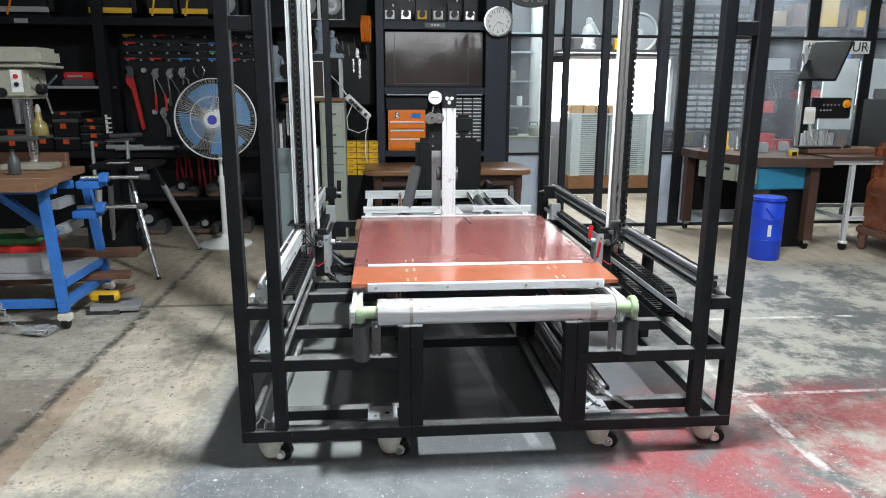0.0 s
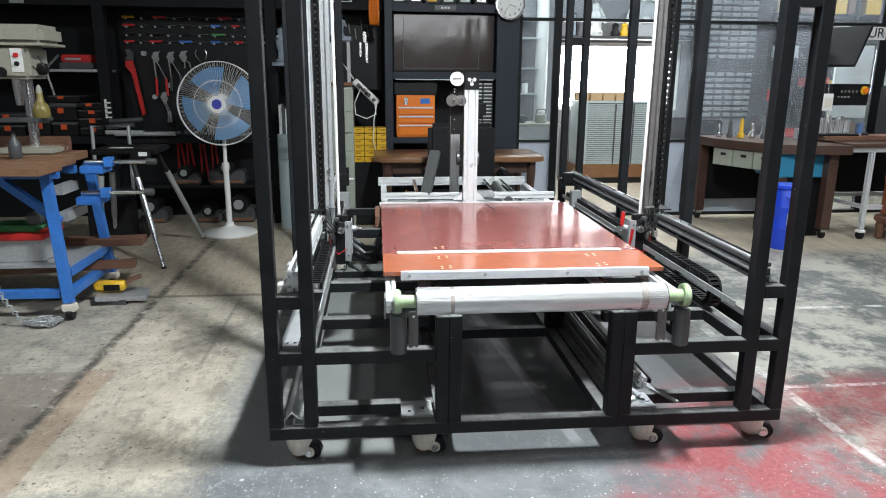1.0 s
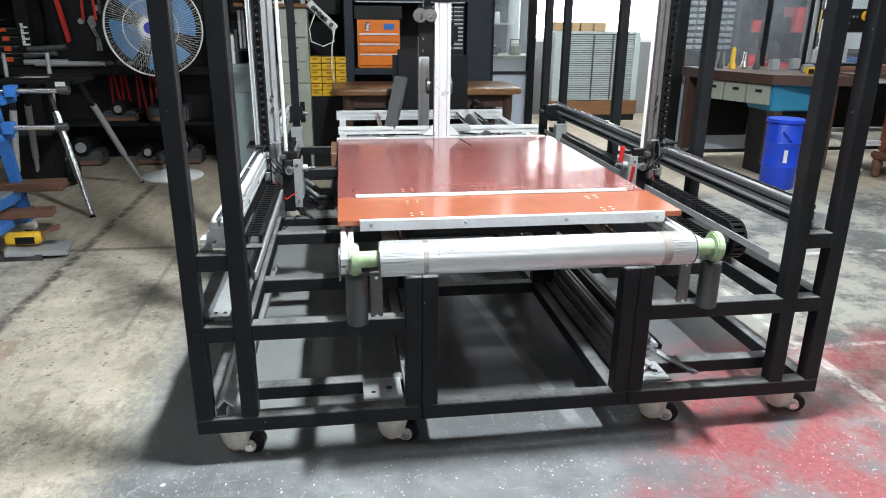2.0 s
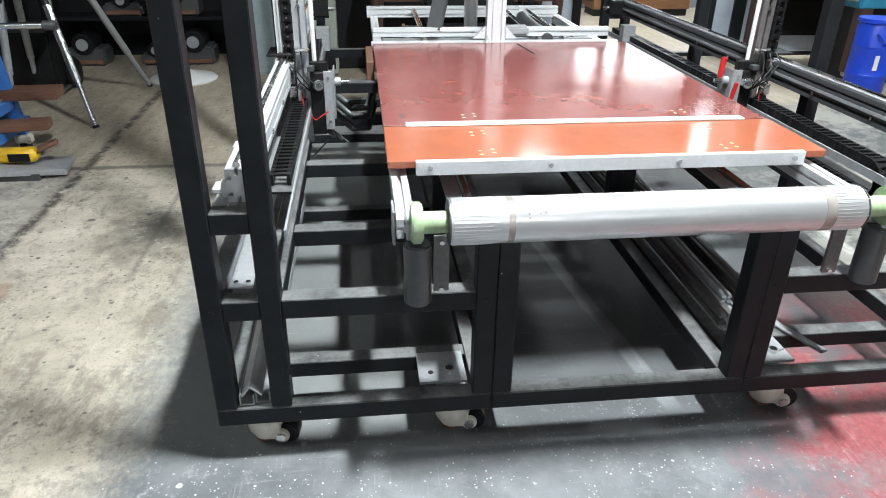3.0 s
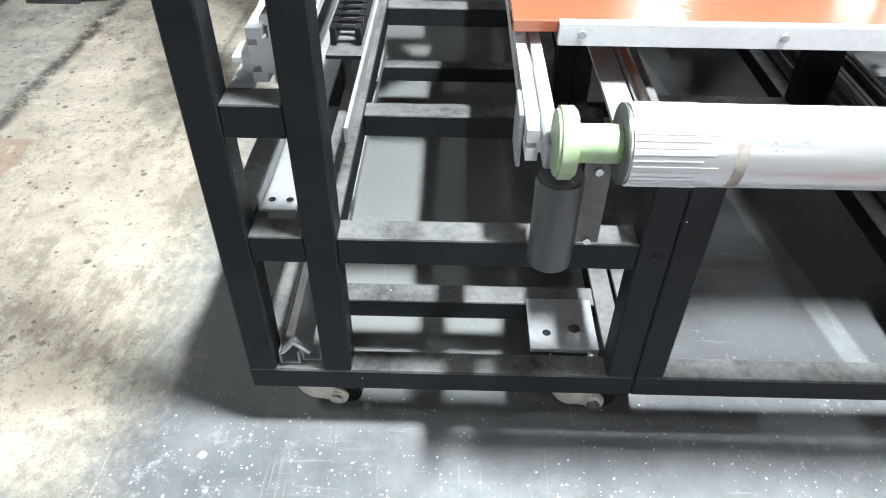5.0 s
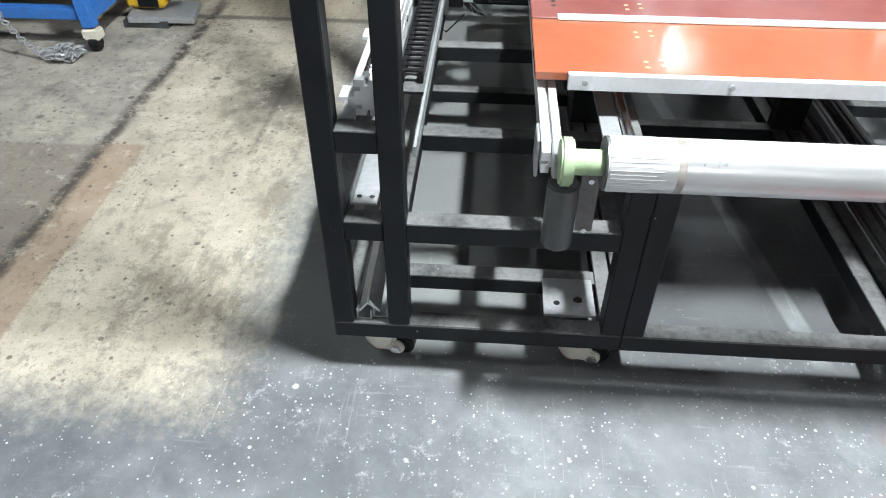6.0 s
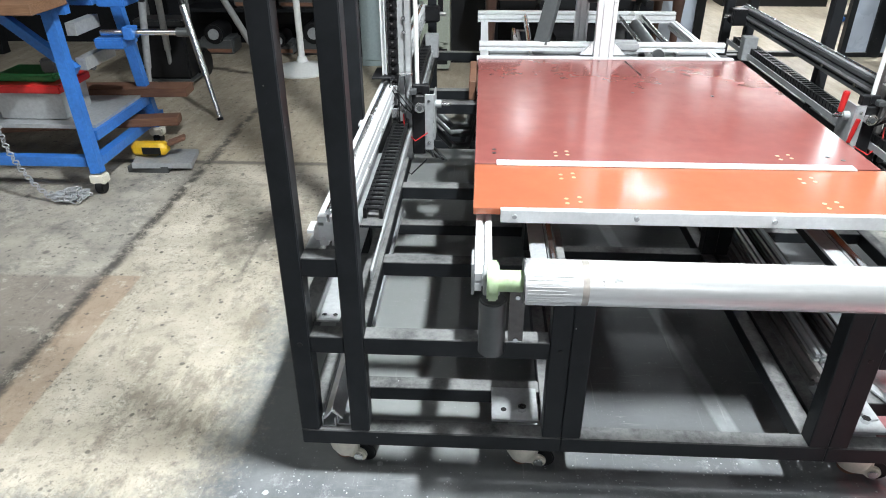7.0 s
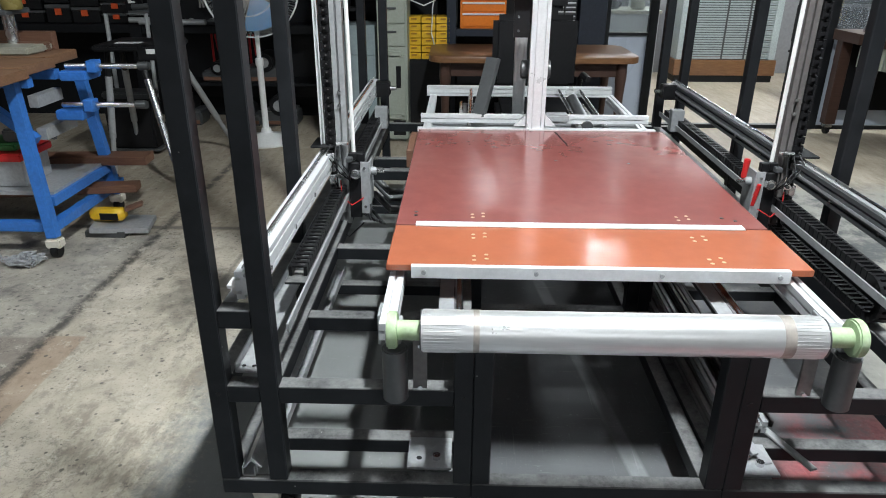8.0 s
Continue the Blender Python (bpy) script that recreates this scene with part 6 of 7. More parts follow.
for k in range(4):
    a0 = radians(20 + 90 * k)
    bm = bmesh.new()
    grid = []
    for i in range(7):
        rr = 0.045 + 0.27 * i / 6
        row = []
        w = 0.25 + 0.30 * math.sin(min(1, i / 4.5) * math.pi / 2)
        for j in range(6):
            aa = a0 + (j / 5 - 0.5) * w * 2
            row.append(bm.verts.new((rr * math.cos(aa), -0.065 + (j / 5 - 0.5) * 0.07, 1.185 + rr * math.sin(aa))))
        grid.append(row)
    for i in range(6):
        for j in range(5):
            bm.faces.new((grid[i][j], grid[i + 1][j], grid[i + 1][j + 1], grid[i][j + 1]))
    bmesh.ops.solidify(bm, geom=bm.faces, thickness=0.003)
    part("blade", bm, SKY_BLUE, fan, "translucent blue blade", True)

# ---- glass partition ----
GY = 4.58
part_wall = structure("partition", B((1.85, GY, 0, 1.93, GY + 0.06, 2.75), bev=0.002), FRAME, "black steel framed glass partition")


def frame_bar(x0, z0, x1, z1, y0=GY, y1=GY + 0.06):
    return part("frame_bar", B((x0, y0, z0, x1, y1, z1), bev=0.002), FRAME, part_wall)


UPR = [(2.26, 2.33), (3.50, 3.545), (3.72, 3.83), (4.62, 4.68), (5.08, 5.20), (5.74, 5.86), (6.6, 6.72), (7.6, 7.7)]
for a, b in UPR:
    frame_bar(a, 0, b, 2.75)
edges = [(1.84, 1.93)] + UPR
for (a0, a1), (b0, b1) in zip(edges, edges[1:]):
    frame_bar(a1, 1.975, b0, 2.005)
    frame_bar(a1, 0.0, b0, 0.035)
    frame_bar(a1, 2.72, b0, 2.75)
    open_bay = (a0, b0) == (2.26, 3.50)
    if not open_bay:
        frame_bar(a1, 0.785, b0, 0.81)
    for z0, z1 in ((0.035, 0.785), (0.81, 1.975), (2.005, 2.72)):
        if open_bay and z0 < 1.0:
            continue
        g = part("pane", B((a1, GY + 0.026, z0, b0, GY + 0.032, z1)), FILM if z0 < 0.1 and a0 < 4 else GLASS, part_wall, "frosted lower pane" if z0 < 0.1 and a0 < 4 else "clear glass pane")
        g.visible_shadow = False
structure("wall_header", B((1.84, GY, 2.75, 9, GY + 0.06, CEIL)), WALL, "plain wall above the glass partition")

# sign board with large letters, on the frame; a hung oval shop sign
sb = thing("sign_board", 5.41, 4.555, 1.90, "white sign board with large black letters on the glass frame", "sign")
part("board", B((-0.37, 0, -0.065, 0.37, 0.018, 0.065), bev=0.002), WHITE, sb)
text_part("#", 0.14, BLACK, sb, pose(-0.30, -0.002, 0, 90))
text_part("UR", 0.14, BLACK, sb, pose(0.26, -0.002, 0, 90))
for s in (-0.345, 0.345):
    part("screw", C((s, -0.004, 0), (s, 0, 0), 0.01, seg=12), ALU_DULL, sb)
os_ = thing("shop_sign", 2.12, 4.55, 2.36, "dark oval vintage shop sign with pale letters hung on the glass", "sign")
bm = spin([(0.25, 0.0), (0.255, 0.012), (0.235, 0.02), (0.23, 0.015), (0.01, 0.015)], 36)
bmesh.ops.transform(bm, matrix=pose(0, 0.02, 0, 90) @ Matrix.Diagonal((0.9, 0.42, 1, 1)), verts=bm.verts)
part("plaque", bm, GREY_TUBE, os_, smooth=True)
text_part("OPE", 0.12, BEIGE, os_, pose(0.0, -0.001, -0.015, 90), 0.004)

# ---- room behind the glass ----
LOUVRE = mat("louvre_grey", (0.40, 0.45, 0.45), 0.45)
lou = thing("louvred_unit", 3.83, 7.1, 0.0, "grey louvred cabinet on a brown wooden plinth", "cabinet")
part("plinth", B((-0.6, -0.2, 0.08, 0.6, 0.2, 0.26), bev=0.004), DESK, lou)
part("foot", B((-0.58, -0.18, 0, 0.58, 0.18, 0.079)), BLACK, lou)
part("side_panel", B((-0.58, -0.18, 0.261, -0.44, 0.18, 1.13), bev=0.004), LOUVRE, lou)
part("side_panel", B((0.5, -0.18, 0.261, 0.58, 0.18, 1.13), bev=0.004), LOUVRE, lou)
part("dark_backing", B((-0.44, 0.1, 0.261, 0.5, 0.12, 1.13)), GREY_TUBE, lou)
part("top", B((-0.44, -0.18, 1.10, 0.5, 0.1, 1.13)), LOUVRE, lou)
for k in range(30):
    part("slat", B((-0.44, -0.17, 0.27 + k * 0.0275, 0.5, -0.155, 0.287 + k * 0.0275)), LOUVRE, lou)
for x in (-0.06, 0.2):
    part("rod", B((x, -0.178, 0.27, x + 0.02, -0.1705, 1.1)), GREY_TUBE, lou)
for k in range(4):
    solid("cardboard_box", B((0, 0, 0, 0.16, 0.2, 0.11), bev=0.004), mat("cardboard", (0.42, 0.28, 0.15), 0.8) if k == 0 else bpy.data.materials["cardboard"], "small brown cardboard box on the louvred cabinet", "box", "boxes on the cabinet", (3.26 + 0.18 * k, 7.0, 1.131))
ws = solid("high_shelf", B((3.12, 7.2, 1.96, 5.2, 7.58, 2.0), bev=0.003), GREY_TUBE, "grey shelf above the bright window", "shelf")
bm = spin([(0.10, 0), (0.11, 0.06), (0.085, 0.08), (0.08, 0.16), (0.10, 0.22), (0.085, 0.30), (0.04, 0.34), (0.05, 0.37), (0.048, 0.42), (0.02, 0.44)], 16)
C((0.08, -0.02, 0.28), (0.13, -0.06, 0.18), 0.03, seg=8, bm=bm)
C((0.13, -0.06, 0.18), (0.02, -0.09, 0.36), 0.025, seg=8, bm=bm)
C((-0.05, -0.05, 0.1), (-0.1, -0.1, 0.0), 0.035, seg=8, bm=bm)
solid("plaster_statue", bm, WHITE, "white plaster statue seated on the high shelf", "statue", at=(3.56, 7.35, 2.001), smooth=True)
pf = thing("picture_frame", 3.28, 7.5, 2.001, "dark framed picture leaning on the high shelf", "picture")
part("frame", B((-0.06, 0, 0, 0.06, 0.02, 0.32), bev=0.003), BLACK, pf)
part("picture", B((-0.045, -0.003, 0.02, 0.045, -0.0005, 0.30)), FIGURE, pf)
for x, mt in ((3.85, BLACK), (3.98, YELLOW), (4.1, BLACK)):
    t = thing("display_item", x, 7.35, 2.001, "small dark display piece on the high shelf", "ornament", "ornaments on the high shelf")
    part("body", spin([(0.06, 0), (0.065, 0.05), (0.04, 0.1), (0.05, 0.15), (0.02, 0.18)], 14), mt, t, smooth=True)
    part("cap", C((0, 0, 0.18), (0, 0, 0.2), 0.02, seg=10), GREY_TUBE, t)
vf = thing("exhaust_fan", 4.35, 7.52, 2.25, "round exhaust fan with white ring on the far wall", "fan")
bm = bmesh.new()
pipe([(0.27 * math.cos(k * math.tau / 36), 0, 0.27 * math.sin(k * math.tau / 36)) for k in range(36)], 0.02, 8, bm, True)
part("ring", bm, WHITE, vf, smooth=True)
part("disc", C((0, 0.07, 0), (0, 0.02, 0), 0.255, seg=36), ALU_DULL, vf)
part("hub", C((0, 0.018, 0), (0, -0.03, 0), 0.05, seg=20), WHITE, vf, smooth=True)
# clear bins on the far wall
BIN_FRONT = mat("milky_plastic", (0.30, 0.32, 0.33), 0.3)
binrack = thing("bin_rack", 5.45, 7.5, 0.9, "wall rack of milky small-parts bins", "bin rack")
part("panel", B((-0.32, 0.06, -0.05, 0.65, 0.08, 1.75)), GREY_TUBE, binrack)
for r in range(20):
    if r in (8, 9):
        continue
    for c in range(6):
        x0, z0 = -0.29 + c * 0.15, r * 0.083
        part("bin", B((x0, -0.03, z0, x0 + 0.12, 0.058, z0 + 0.045), bev=0.004), BIN_FRONT, binrack)
bins2 = thing("bin_rack", 4.75, 7.5, 2.04, "wall rack of milky small-parts bins above the window", "bin rack")
part("panel", B((-0.1, 0.06, -0.03, 0.45, 0.08, 0.6)), GREY_TUBE, bins2)
for r in range(6):
    for c in range(3):
        part("bin", B((-0.08 + c * 0.17, -0.03, r * 0.09, 0.06 + c * 0.17, 0.058, r * 0.09 + 0.05), bev=0.004), BIN_FRONT, bins2)
solid("vent_pipe", C((2.80, 7.3, 0.05), (2.80, 7.3, CEIL), 0.085, seg=28), WHITE, "pale round vent pipe rising to the ceiling", "pipe", smooth=True)
# kitchen-like counter behind the first pane
cn = thing("back_counter", 2.35, 6.3, 0.0, "grey counter with a steel kettle behind the glass", "counter")
part("body", B((-0.45, -0.25, 0, 0.4, 0.3, 0.84), bev=0.004), ALU_DULL, cn)
part("top", B((-0.47, -0.27, 0.841, 0.42, 0.3, 0.875), bev=0.003), BEIGE, cn)
kt = thing("kettle", 2.55, 6.2, 0.876, "small cream kettle on the counter", "kettle")
part("body", spin([(0.06, 0), (0.075, 0.02), (0.07, 0.10), (0.04, 0.13)], 20), BEIGE, kt, smooth=True)
part("handle", pipe([(-0.06, 0, 0.1), (-0.05, 0, 0.17), (0.05, 0, 0.17), (0.06, 0, 0.1)], 0.008), GREY_TUBE, kt, smooth=True)
for x, w, hh in ((2.1, 0.18, 0.14), (2.3, 0.12, 0.09)):
    t = thing("coffee_pot", x, 6.25, 0.876, "dark pot on the counter behind the glass", "pot", "pots on the counter")
    part("body", spin([(w / 2, 0), (w / 1.8, 0.03), (w / 2, hh), (w / 4, hh + 0.02)], 18), GREY_TUBE, t, smooth=True)
    part("handle", pipe([(w / 2, 0, hh * 0.8), (w / 1.3, 0, hh * 0.6), (w / 2, 0, hh * 0.2)], 0.008), BLACK, t)
sh = thing("wall_rack", 2.3, 7.35, 1.2, "white wall shelves with dishes behind the glass", "shelf")
for z in (0.0, 0.35, 0.75, 1.0):
    part("shelf", B((-0.4, -0.12, z, 0.45, 0.24, z + 0.02)), LOUVRE, sh)
for i in range(7):
    t = thing("white_jar", 1.98 + 0.1 * i, 7.3, 1.221 + 0.35 * (i % 3 > 1), "white jar on the wall shelves", "jar", "jars on the shelves")
    part("body", spin([(0.035, 0), (0.04, 0.01), (0.04, 0.12), (0.03, 0.14)], 14), (WHITE, LOUVRE, BEIGE)[i % 3], t, smooth=True)
    part("lid", C((0, 0, 0.14), (0, 0, 0.16), 0.034, seg=14), GREY_TUBE, t)
# chairs behind the glass
for x, y, r in ((4.45, 6.0, 20), (4.35, 5.5, -30)):
    t = thing("swivel_chair", x, y, 0.0, "dark swivel chair in the room behind the glass", "chair", "swivel chairs", r)
    part("seat", B((-0.22, -0.22, 0.44, 0.22, 0.22, 0.50), bev=0.02), BLACK, t, smooth=True)
    part("backrest", B((-0.2, 0.18, 0.55, 0.2, 0.23, 0.95), bev=0.02), BLACK, t, smooth=True)
    part("stem", C((0, 0, 0.08), (0, 0, 0.44), 0.025), GREY_TUBE, t)
    for k in range(5):
        a = k * math.tau / 5
        lg = part("leg", beam((0, 0, 0.09), (0.26 * math.cos(a), 0.26 * math.sin(a), 0.06), 0.035, 0.025), GREY_TUBE, t)
        part("wheel", C((0.26 * math.cos(a) - 0.015, 0.26 * math.sin(a), 0.028), (0.26 * math.cos(a) + 0.015, 0.26 * math.sin(a), 0.028), 0.028, seg=14), BLUE, lg)
# far shelving at the right, behind the glass
fs = thing("far_shelving", 6.9, 7.3, 0.0, "dark shelving with boxes in the room behind the glass", "shelving")
for x in (-0.9, 0.35, 1.6):
    part("upright", B((x, -0.2, 0, x + 0.05, 0.25, 2.9)), BLACK, fs)
# black sheet added to darken the gaps between the shelves
part("dark_backing", B((-0.85, 0.251, 0.05, 1.6, 0.27, 2.9)), BLACK_WALL, fs)
for z in (0.5, 1.1, 1.7, 2.3):
    part("shelf", B((-0.85, -0.2, z, 1.6, 0.25, z + 0.03)), BLACK, fs)
rng = random.Random(11)
CB = [PLANK, YELLOW, BLUE, BLACK, bpy.data.materials["cardboard"], GREY_TUBE, ALU_DULL, RED]
for z in (0.53, 1.13, 1.73, 2.33):
    x = 6.1
    while x < 8.2:
        w, hh = rng.uniform(0.15, 0.4), rng.uniform(0.15, 0.42)
        t = thing("storage_box", x, 7.15, z + 0.0005, "storage box on the far shelving", "box", "boxes on the far shelving")
        mt = rng.choice(CB)
        part("box", B((0, 0, 0, w, 0.3, hh * 0.85), bev=0.004), mt, t)
        part("lid", B((-0.003, -0.003, hh * 0.85 + 0.0005, w + 0.003, 0.303, hh), bev=0.003), mt, t)
        x += w + rng.uniform(0.02, 0.1)
# white panel in place of the bright window behind the monitor, on an added stand
wb = solid("window_panel", B((0, 0, 0, 1.6, 0.03, 0.85), bev=0.004), WHITE, "plain white panel standing in for a bright window behind the glass", "board", at=(6.0, 5.6, 0.98))
wbf = solid("panel_stand", B((0, 0, 0, 0.05, 0.05, 0.98), (1.5, 0, 0, 1.55, 0.05, 0.98), (0.05, 0, 0.93, 1.5, 0.05, 0.98)), GREY_TUBE, "grey stand added to carry the white window panel", "stand", at=(6.02, 5.6, 0.0))

# ---- right benches ----
wbench = thing("dark_work_bench", 4.35, 3.9, 0.0, "dark brown work bench with pale green drawers", "workbench")


def wp(name, bm, material, label="", smooth=False, parent=None):
    return sp(name, bm, material, parent or wbench, 4.35, 3.9, 0, label, smooth)


bm = bmesh.new()
vs = [(3.77, 4.50), (3.77, 4.10), (4.02, 3.42), (4.40, 3.30), (4.65, 3.27), (4.65, 4.5)]
lo = [bm.verts.new((x, y, 0.78)) for x, y in vs]
hi = [bm.verts.new((x, y, 0.86)) for x, y in vs]
bm.faces.new(lo[::-1]), bm.faces.new(hi)
for i in range(6):
    bm.faces.new((lo[i], lo[(i + 1) % 6], hi[(i + 1) % 6], hi[i]))
wp("worktop", bm, DARK_WOOD)
for i, (a, b) in enumerate(((0.03, 0.34), (0.36, 0.66), (0.68, 0.97))):
    p, q = Vector((3.775, 4.12, 0)), Vector((4.03, 3.43, 0))
    u = (q - p).normalized()
    n = Vector((u.y, -u.x, 0))
    A, Bq = p.lerp(q, a), p.lerp(q, b)
    c = (A + Bq) / 2 - n * 0.12
    d = wp("drawer", beam((A.x + 0.03, A.y + 0.02, 0.69), (Bq.x + 0.03, Bq.y + 0.02, 0.69), 0.04, 0.16), PALE_GREEN, "pale green drawer")
    mid = (A + Bq) / 2
    wp("handle", beam((mid.x + 0.002, mid.y + 0.03, 0.72), (mid.x + 0.018, mid.y - 0.03, 0.72), 0.012, 0.025), BLACK, "", False, d)
for lx, ly in ((3.84, 4.42), (4.14, 3.50), (4.55, 3.40), (4.55, 4.4)):
    wp("leg", B((lx - 0.045, ly - 0.045, 0.09, lx + 0.045, ly + 0.045, 0.78), bev=0.004), DARK_WOOD)
    cs = wp("castor", C((lx - 0.018, ly, 0.038), (lx + 0.018, ly, 0.038), 0.038, seg=18, bev=0.005), BLACK, smooth=True)
    wp("fork", B((lx - 0.03, ly - 0.03, 0.06, lx + 0.03, ly + 0.03, 0.0895)), STEEL, parent=cs)
# black sheet added for the shade under the worktop
wp("dark_backing", B((3.9, 4.44, 0.2, 4.5, 4.46, 0.78)), BLACK)
altab = thing("aluminium_bench", 5.5, 3.55, 0.0, "aluminium profile bench with brown top on castors", "workbench")
for lx, ly in ((-0.62, -0.22), (0.9, -0.22), (-0.62, 0.5), (0.9, 0.5)):
    part("leg", slotted((lx, ly, 0.09), (lx, ly, 0.80), 0.04, 0.04), ALU, altab)
    c = part("castor", C((lx - 0.02, ly, 0.04), (lx + 0.02, ly, 0.04), 0.04, seg=18, bev=0.006), BLACK, altab, smooth=True)
    part("fork", B((lx - 0.03, ly - 0.035, 0.065, lx + 0.03, ly + 0.035, 0.0895), bev=0.004), WHITE, c)
for y in (-0.22, 0.5):
    for z in (0.82, 0.30):
        part("rail", slotted((-0.82 if z > 0.5 else -0.60, y, z), (0.95, y, z), 0.04, 0.04), ALU, altab)
for x in (-0.62, 0.9):
    part("rail", slotted((x, -0.20, 0.30), (x, 0.48, 0.30), 0.035, 0.035), ALU, altab)
part("worktop", B((-0.83, -0.26, 0.841, 1.2, 0.6, 0.875), bev=0.003), DARK_WOOD, altab)
# another added black sheet, giving the deep shade below this bench
part("shade_panel", B((-0.58, 0.45, 0.33, 0.88, 0.47, 0.79)), BLACK, altab)
base = solid("brown_board", B((0, 0, 0, 0.85, 0.3, 0.04), bev=0.003), PLANK, "red-brown board lying on the bench", "board", at=(4.62, 3.62, 0.8765))
kb = thing("keyboard", 4.55, 3.72, 0.918, "flat black keyboard on the brown board", "keyboard")
part("case", B((0, -0.07, 0, 0.42, 0.07, 0.016), bev=0.004), BLACK, kb)
for r in range(4):
    part("key_row", B((0.012, -0.058 + r * 0.03, 0.0162, 0.408, -0.034 + r * 0.03, 0.021), bev=0.001), GREY_TUBE, kb)
solid("mouse", spin([(0.03, 0), (0.033, 0.01), (0.025, 0.025), (0.008, 0.032)], 16), BLACK, "black computer mouse on the brown board", "mouse", at=(5.1, 3.75, 0.917), smooth=True)

# monitor on arm, control box
mon = thing("monitor", 4.85, 3.95, 0.876, "black monitor tilted on a pole arm above the bench", "monitor")
scr = B((-0.18, -0.012, -0.22, 0.18, 0.02, 0.22), bev=0.006)
bmesh.ops.transform(scr, matrix=pose(-0.02, -0.10, 0.855, -35, 0, -60), verts=scr.verts)
part("display", scr, DISPLAY, mon)
part("pole", C((-0.12, 0.05, 0.0), (-0.12, 0.05, 0.98), 0.02, seg=16), ALU_DULL, mon, smooth=True)
part("arm", C((-0.12, 0.05, 0.86), (0.02, -0.05, 0.86), 0.018, seg=12), BLACK, mon)
part("base", B((-0.2, -0.02, 0, -0.04, 0.12, 0.012)), BLACK, mon)
ctl = thing("control_box", 4.96, 3.85, 1.19, "black control box with orange emergency knob and small switches", "control box", rz=4)
part("case", B((-0.20, 0.0, 0.0, 0.21, 0.12, 0.20), bev=0.008), BLACK, ctl)
part("stem", C((-0.15, 0.08, -0.312), (-0.15, 0.08, 0.0), 0.015), ALU_DULL, ctl)
kn = part("knob_ring", C((0.15, -0.012, 0.14), (0.15, 0, 0.14), 0.04, seg=20), YELLOW, ctl, smooth=True)
part("knob", C((0.15, -0.035, 0.14), (0.15, -0.0125, 0.14), 0.028, seg=20, bev=0.005), ORANGE, kn, smooth=True)
for k in range(5):
    part("switch", C((-0.1 + 0.04 * k, -0.014, 0.13), (-0.1 + 0.04 * k, 0, 0.13), 0.011, seg=12), STEEL, ctl)
    if k < 4:
        part("switch", C((-0.12 + 0.035 * k, -0.012, 0.08), (-0.12 + 0.035 * k, 0, 0.08), 0.008, seg=12), ALU_DULL, ctl)
pd = thing("white_pendant", 4.72, 3.80, 1.14, "small white handheld controller hung beside the control box", "controller", rz=8)
part("case", B((-0.055, 0, 0, 0.055, 0.03, 0.16), bev=0.006), WHITE, pd)
part("face", B((-0.04, -0.003, 0.03, 0.04, -0.0005, 0.12)), CREAM, pd)
part("hanger", C((0.0, 0.015, 0.16), (0.0, 0.02, 0.25), 0.004), STEEL, pd)
part("cord", pipe([(0.0, 0.0, 0.0), (0.0, -0.03, -0.1), (0.08, -0.03, -0.2), (0.25, 0.0, -0.225), (0.42, 0.05, -0.23)], 0.006), WHITE, pd, smooth=True)
for k in range(7):
    solid("aluminium_offcut", slotted((0, 0, 0), (0.0, 0, 0.16 + 0.02 * (k % 3)), 0.035, 0.035), ALU, "short aluminium profile standing on the bench", "profile", "profiles on the bench", (4.86 + 0.05 * k, 4.1 + 0.03 * (k % 2), 0.876))
bmach = thing("black_machine", 5.75, 3.7, 0.876, "black benchtop machine with a hose loop", "machine")
part("body", B((-0.33, -0.1, 0.0, 0.5, 0.35, 0.50), bev=0.01), BLACK, bmach)
part("head", B((-0.28, -0.05, 0.501, 0.4, 0.3, 0.60), bev=0.01), GREY_TUBE, bmach)
part("panel", B((-0.25, -0.108, 0.30, -0.08, -0.1005, 0.52)), GREY_TUBE, bmach)
part("hose", pipe([(-0.15, 0.05, 0.60), (-0.18, 0.02, 0.78), (-0.05, 0.0, 0.88), (0.1, 0.0, 0.8), (0.12, 0.02, 0.60)], 0.035, 12), BLACK, bmach, smooth=True)
part("port", C((-0.22, -0.11, 0.28), (-0.22, -0.1, 0.28), 0.03, seg=16), BLACK, bmach)
sv = thing("steel_vise", 5.55, 3.45, 0.876, "small bright steel vise on the bench", "vise")
part("bed", B((-0.1, -0.05, 0, 0.14, 0.05, 0.05), bev=0.003), ALU_DULL, sv)
part("jaw", B((-0.06, -0.05, 0.051, 0.0, 0.05, 0.085), bev=0.003), STEEL, sv)
tm = thing("tape_measure", 4.40, 3.50, 0.861, "yellow and black tape measure on the bench", "tape measure")
part("case", B((-0.04, -0.02, 0, 0.04, 0.02, 0.055), bev=0.006), YELLOW, tm)
part("side", B((-0.025, -0.024, 0.008, 0.025, -0.0205, 0.042), bev=0.001), BLACK, tm)
for x, y, w in ((4.45, 3.6, 0.10), (4.33, 3.9, 0.09), (4.6, 4.0, 0.09)):
    b_ = B((-w / 2, -0.03, 0, w / 2, 0.03, 0.07 + 0.03 * (w < 0.1)), bev=0.01)
    solid("paper_packet", b_, BIN_FRONT, "crumpled pale packet on the bench", "packet", "packets on the bench", (x, y, 0.861), smooth=True)
for k in range(5):
    solid("machine_fixture", spin([(0.03, 0), (0.035, 0.03), (0.02, 0.06), (0.018, 0.12 + 0.02 * (k % 3)), (0.01, 0.15 + 0.02 * (k % 3))], 14), (STEEL, GREY_TUBE, YELLOW)[k % 3], "small fixture standing on the dark bench", "fixture", "fixtures on the bench", (3.9 + 0.09 * k, 4.25 - 0.05 * k, 0.861), smooth=True)

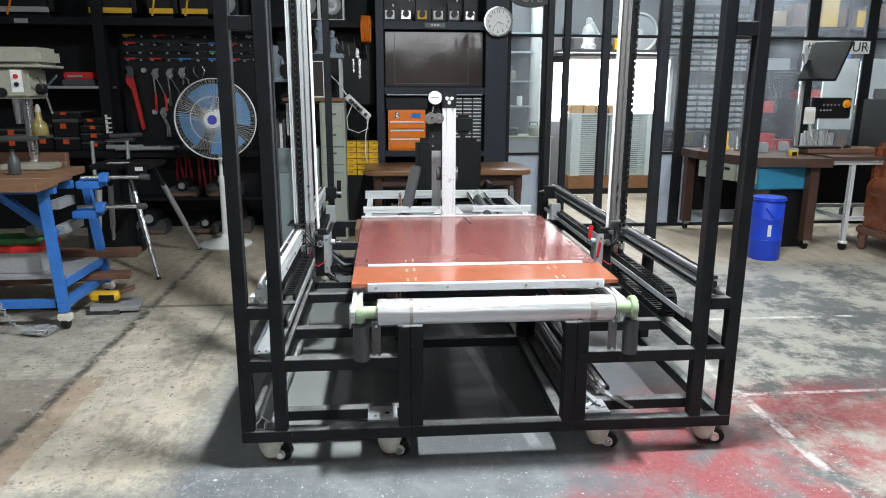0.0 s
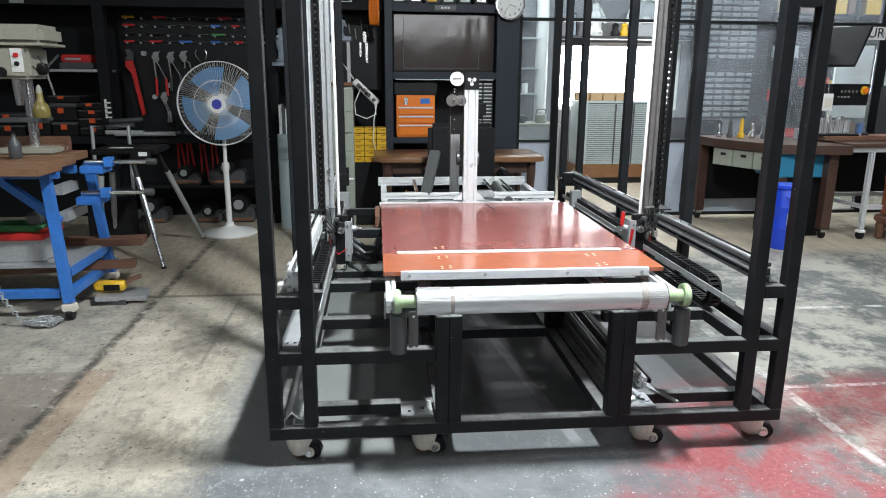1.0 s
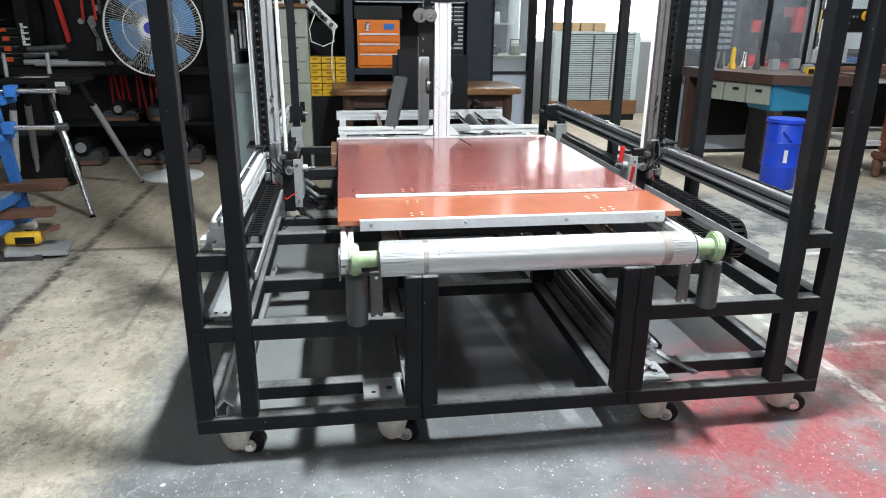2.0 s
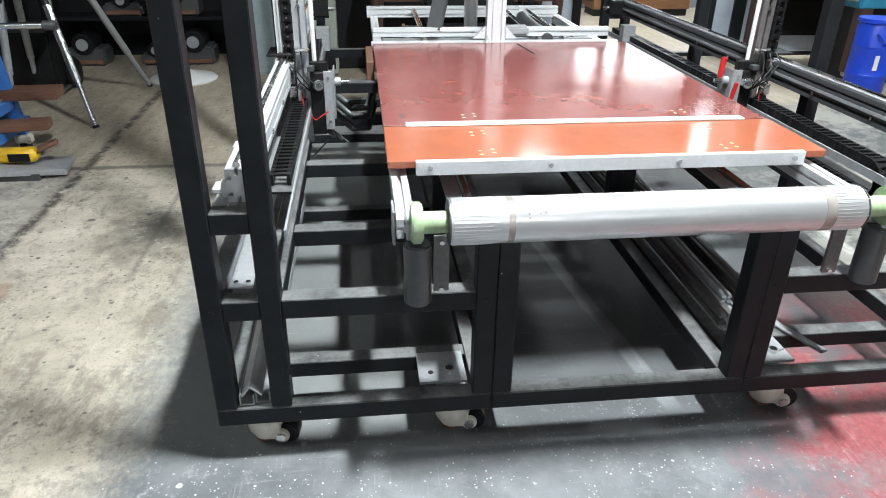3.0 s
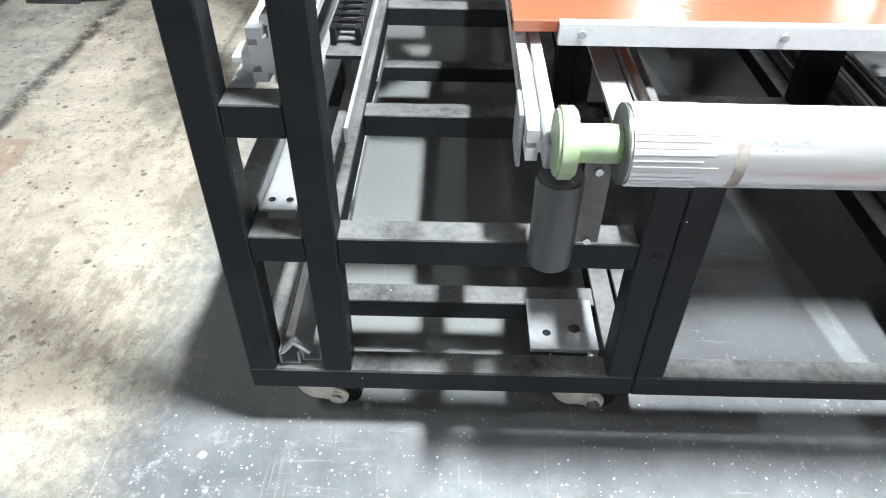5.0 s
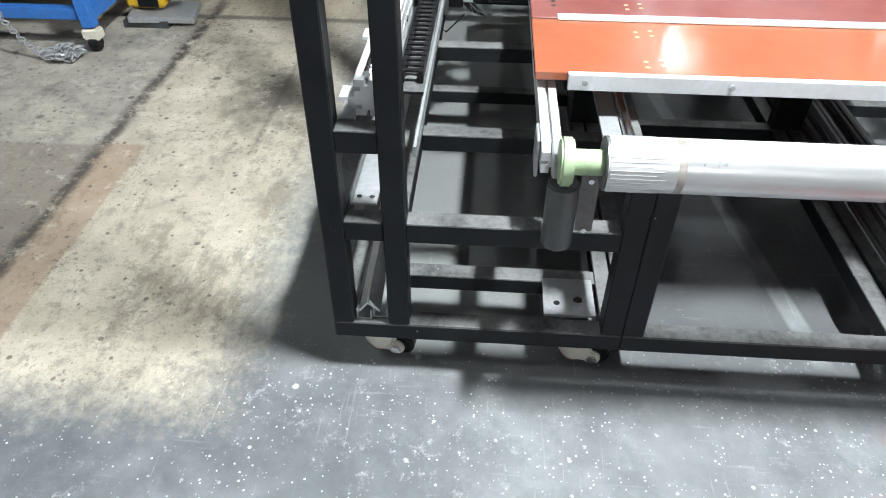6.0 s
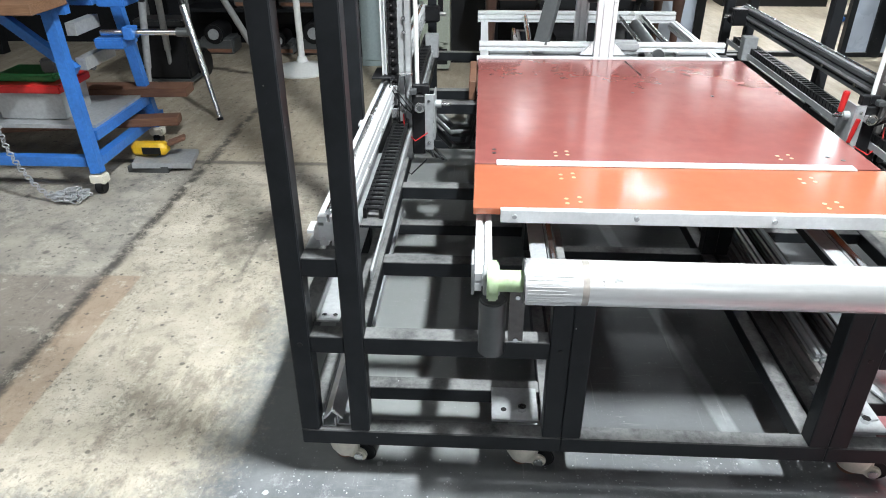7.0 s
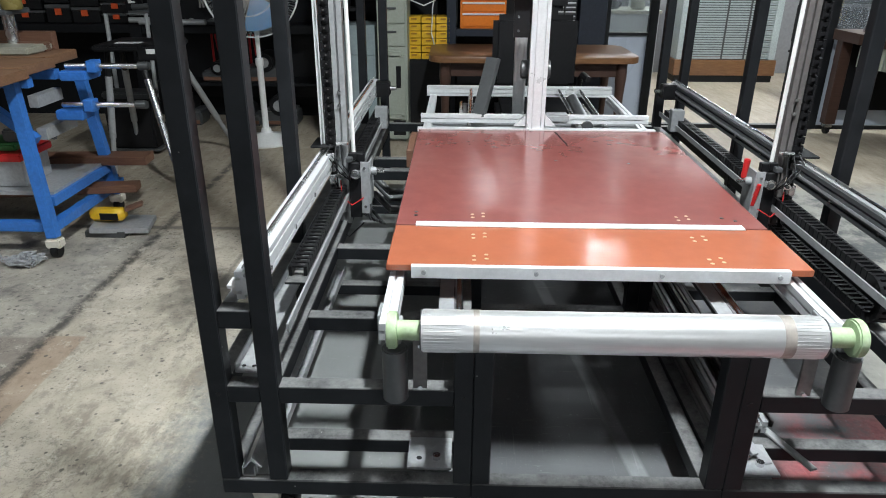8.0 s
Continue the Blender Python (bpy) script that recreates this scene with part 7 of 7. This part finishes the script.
# drum, teal crate, leather chair
drum = thing("blue_drum", 3.98, 3.10, 0.0, "blue plastic drum with side handle standing by the bench", "drum")
part("barrel", spin([(0.125, 0.0), (0.132, 0.01), (0.132, 0.17), (0.136, 0.18), (0.132, 0.19), (0.132, 0.36), (0.136, 0.37), (0.132, 0.38), (0.132, 0.50), (0.12, 0.52), (0.12, 0.525)], 36), DRUM_BLUE, drum, smooth=True)
part("lid", spin([(0.137, 0.526), (0.139, 0.535), (0.137, 0.552), (0.10, 0.556), (0.02, 0.556)], 36), DRUM_BLUE, drum, smooth=True)
part("clamp_ring", pipe([(0.139 * math.cos(k * math.tau / 36), 0.139 * math.sin(k * math.tau / 36), 0.53) for k in range(36)], 0.005, 6, None, True), DRUM_BLUE, drum, smooth=True)
part("handle", pipe([(-0.08, -0.115, 0.46), (-0.085, -0.155, 0.45), (-0.035, -0.165, 0.40), (-0.03, -0.135, 0.39)], 0.007), DRUM_BLUE, drum, smooth=True)
part("label_card", B((-0.06, -0.131, 0.22, -0.03, -0.1245, 0.32)), WHITE, drum)
crate = thing("teal_crate", 4.32, 3.62, 0.56, "teal plastic crate under the dark bench top", "crate")
part("shell", B((-0.26, -0.18, 0.0, 0.24, 0.18, 0.205), bev=0.01), TEAL, crate)
part("rim", B((-0.27, -0.19, 0.206, 0.25, 0.19, 0.219), bev=0.004), TEAL, crate)
# support added below the crate, black like the shade under the bench
solid("crate_stand", B((-0.24, -0.16, 0, 0.22, 0.16, 0.559), bev=0.003), BLACK, "added black stand under the teal crate", "stand", at=(4.36, 3.66, 0))
lc = thing("leather_armchair", 5.45, 3.05, 0.0, "worn brown leather armchair with studded carved frame", "armchair", rz=0)
part("seat", B((-0.34, -0.32, 0.30, 0.40, 0.32, 0.46), bev=0.05), LEATHER, lc, smooth=True)
arm = spin([(0.02, -0.30), (0.10, -0.29), (0.115, -0.2), (0.115, 0.2), (0.10, 0.29), (0.02, 0.30)], 22)
bmesh.ops.transform(arm, matrix=pose(-0.30, 0, 0.58, 90), verts=arm.verts)
part("armrest", arm, LEATHER, lc, smooth=True)
part("side_panel", B((-0.40, -0.28, 0.22, -0.24, 0.30, 0.56), bev=0.02), LEATHER, lc, smooth=True)
part("backrest", B((-0.34, 0.24, 0.40, 0.40, 0.38, 1.0), bev=0.05), LEATHER, lc, smooth=True)
part("carved_rail", B((-0.42, -0.33, 0.16, 0.42, 0.34, 0.225), bev=0.015), PLANK, lc)
for x in (-0.36, 0.36):
    for y in (-0.28, 0.30):
        part("foot", spin([(0.02, 0), (0.035, 0.02), (0.03, 0.06), (0.045, 0.12), (0.04, 0.159)], 14, (x, y, 0)), PLANK, lc, smooth=True)
for k in range(12):
    part("stud", C((-0.33 + 0.06 * k, -0.337, 0.20), (-0.33 + 0.06 * k, -0.3305, 0.20), 0.008, seg=8), ALU_DULL, lc)

# loose things inside the right frame
SETTING = NEAR
for i, (a, b, w) in enumerate((((1.42, 0.42, 0.172), (1.50, 0.10, 0.172), 0.03), ((1.46, 0.5, 0.172), (1.62, 0.08, 0.172), 0.025), ((1.44, 0.3, 0.19), (1.47, 0.12, 0.19), 0.02))):
    solid("metal_strip", beam(a, b, w, 0.008), ALU_DULL, "loose steel strip lying on the castor plate", "metal strip", "loose strips")
bm = bmesh.new()
for k in range(9):
    link_at(bm, (1.44 + 0.012 * (k % 3), 0.12 + 0.012 * k, 0.178), 0.3 * k, 0.7 * k, 0.010)
solid("short_chain", bm, STEEL, "short length of steel chain in the frame", "chain")
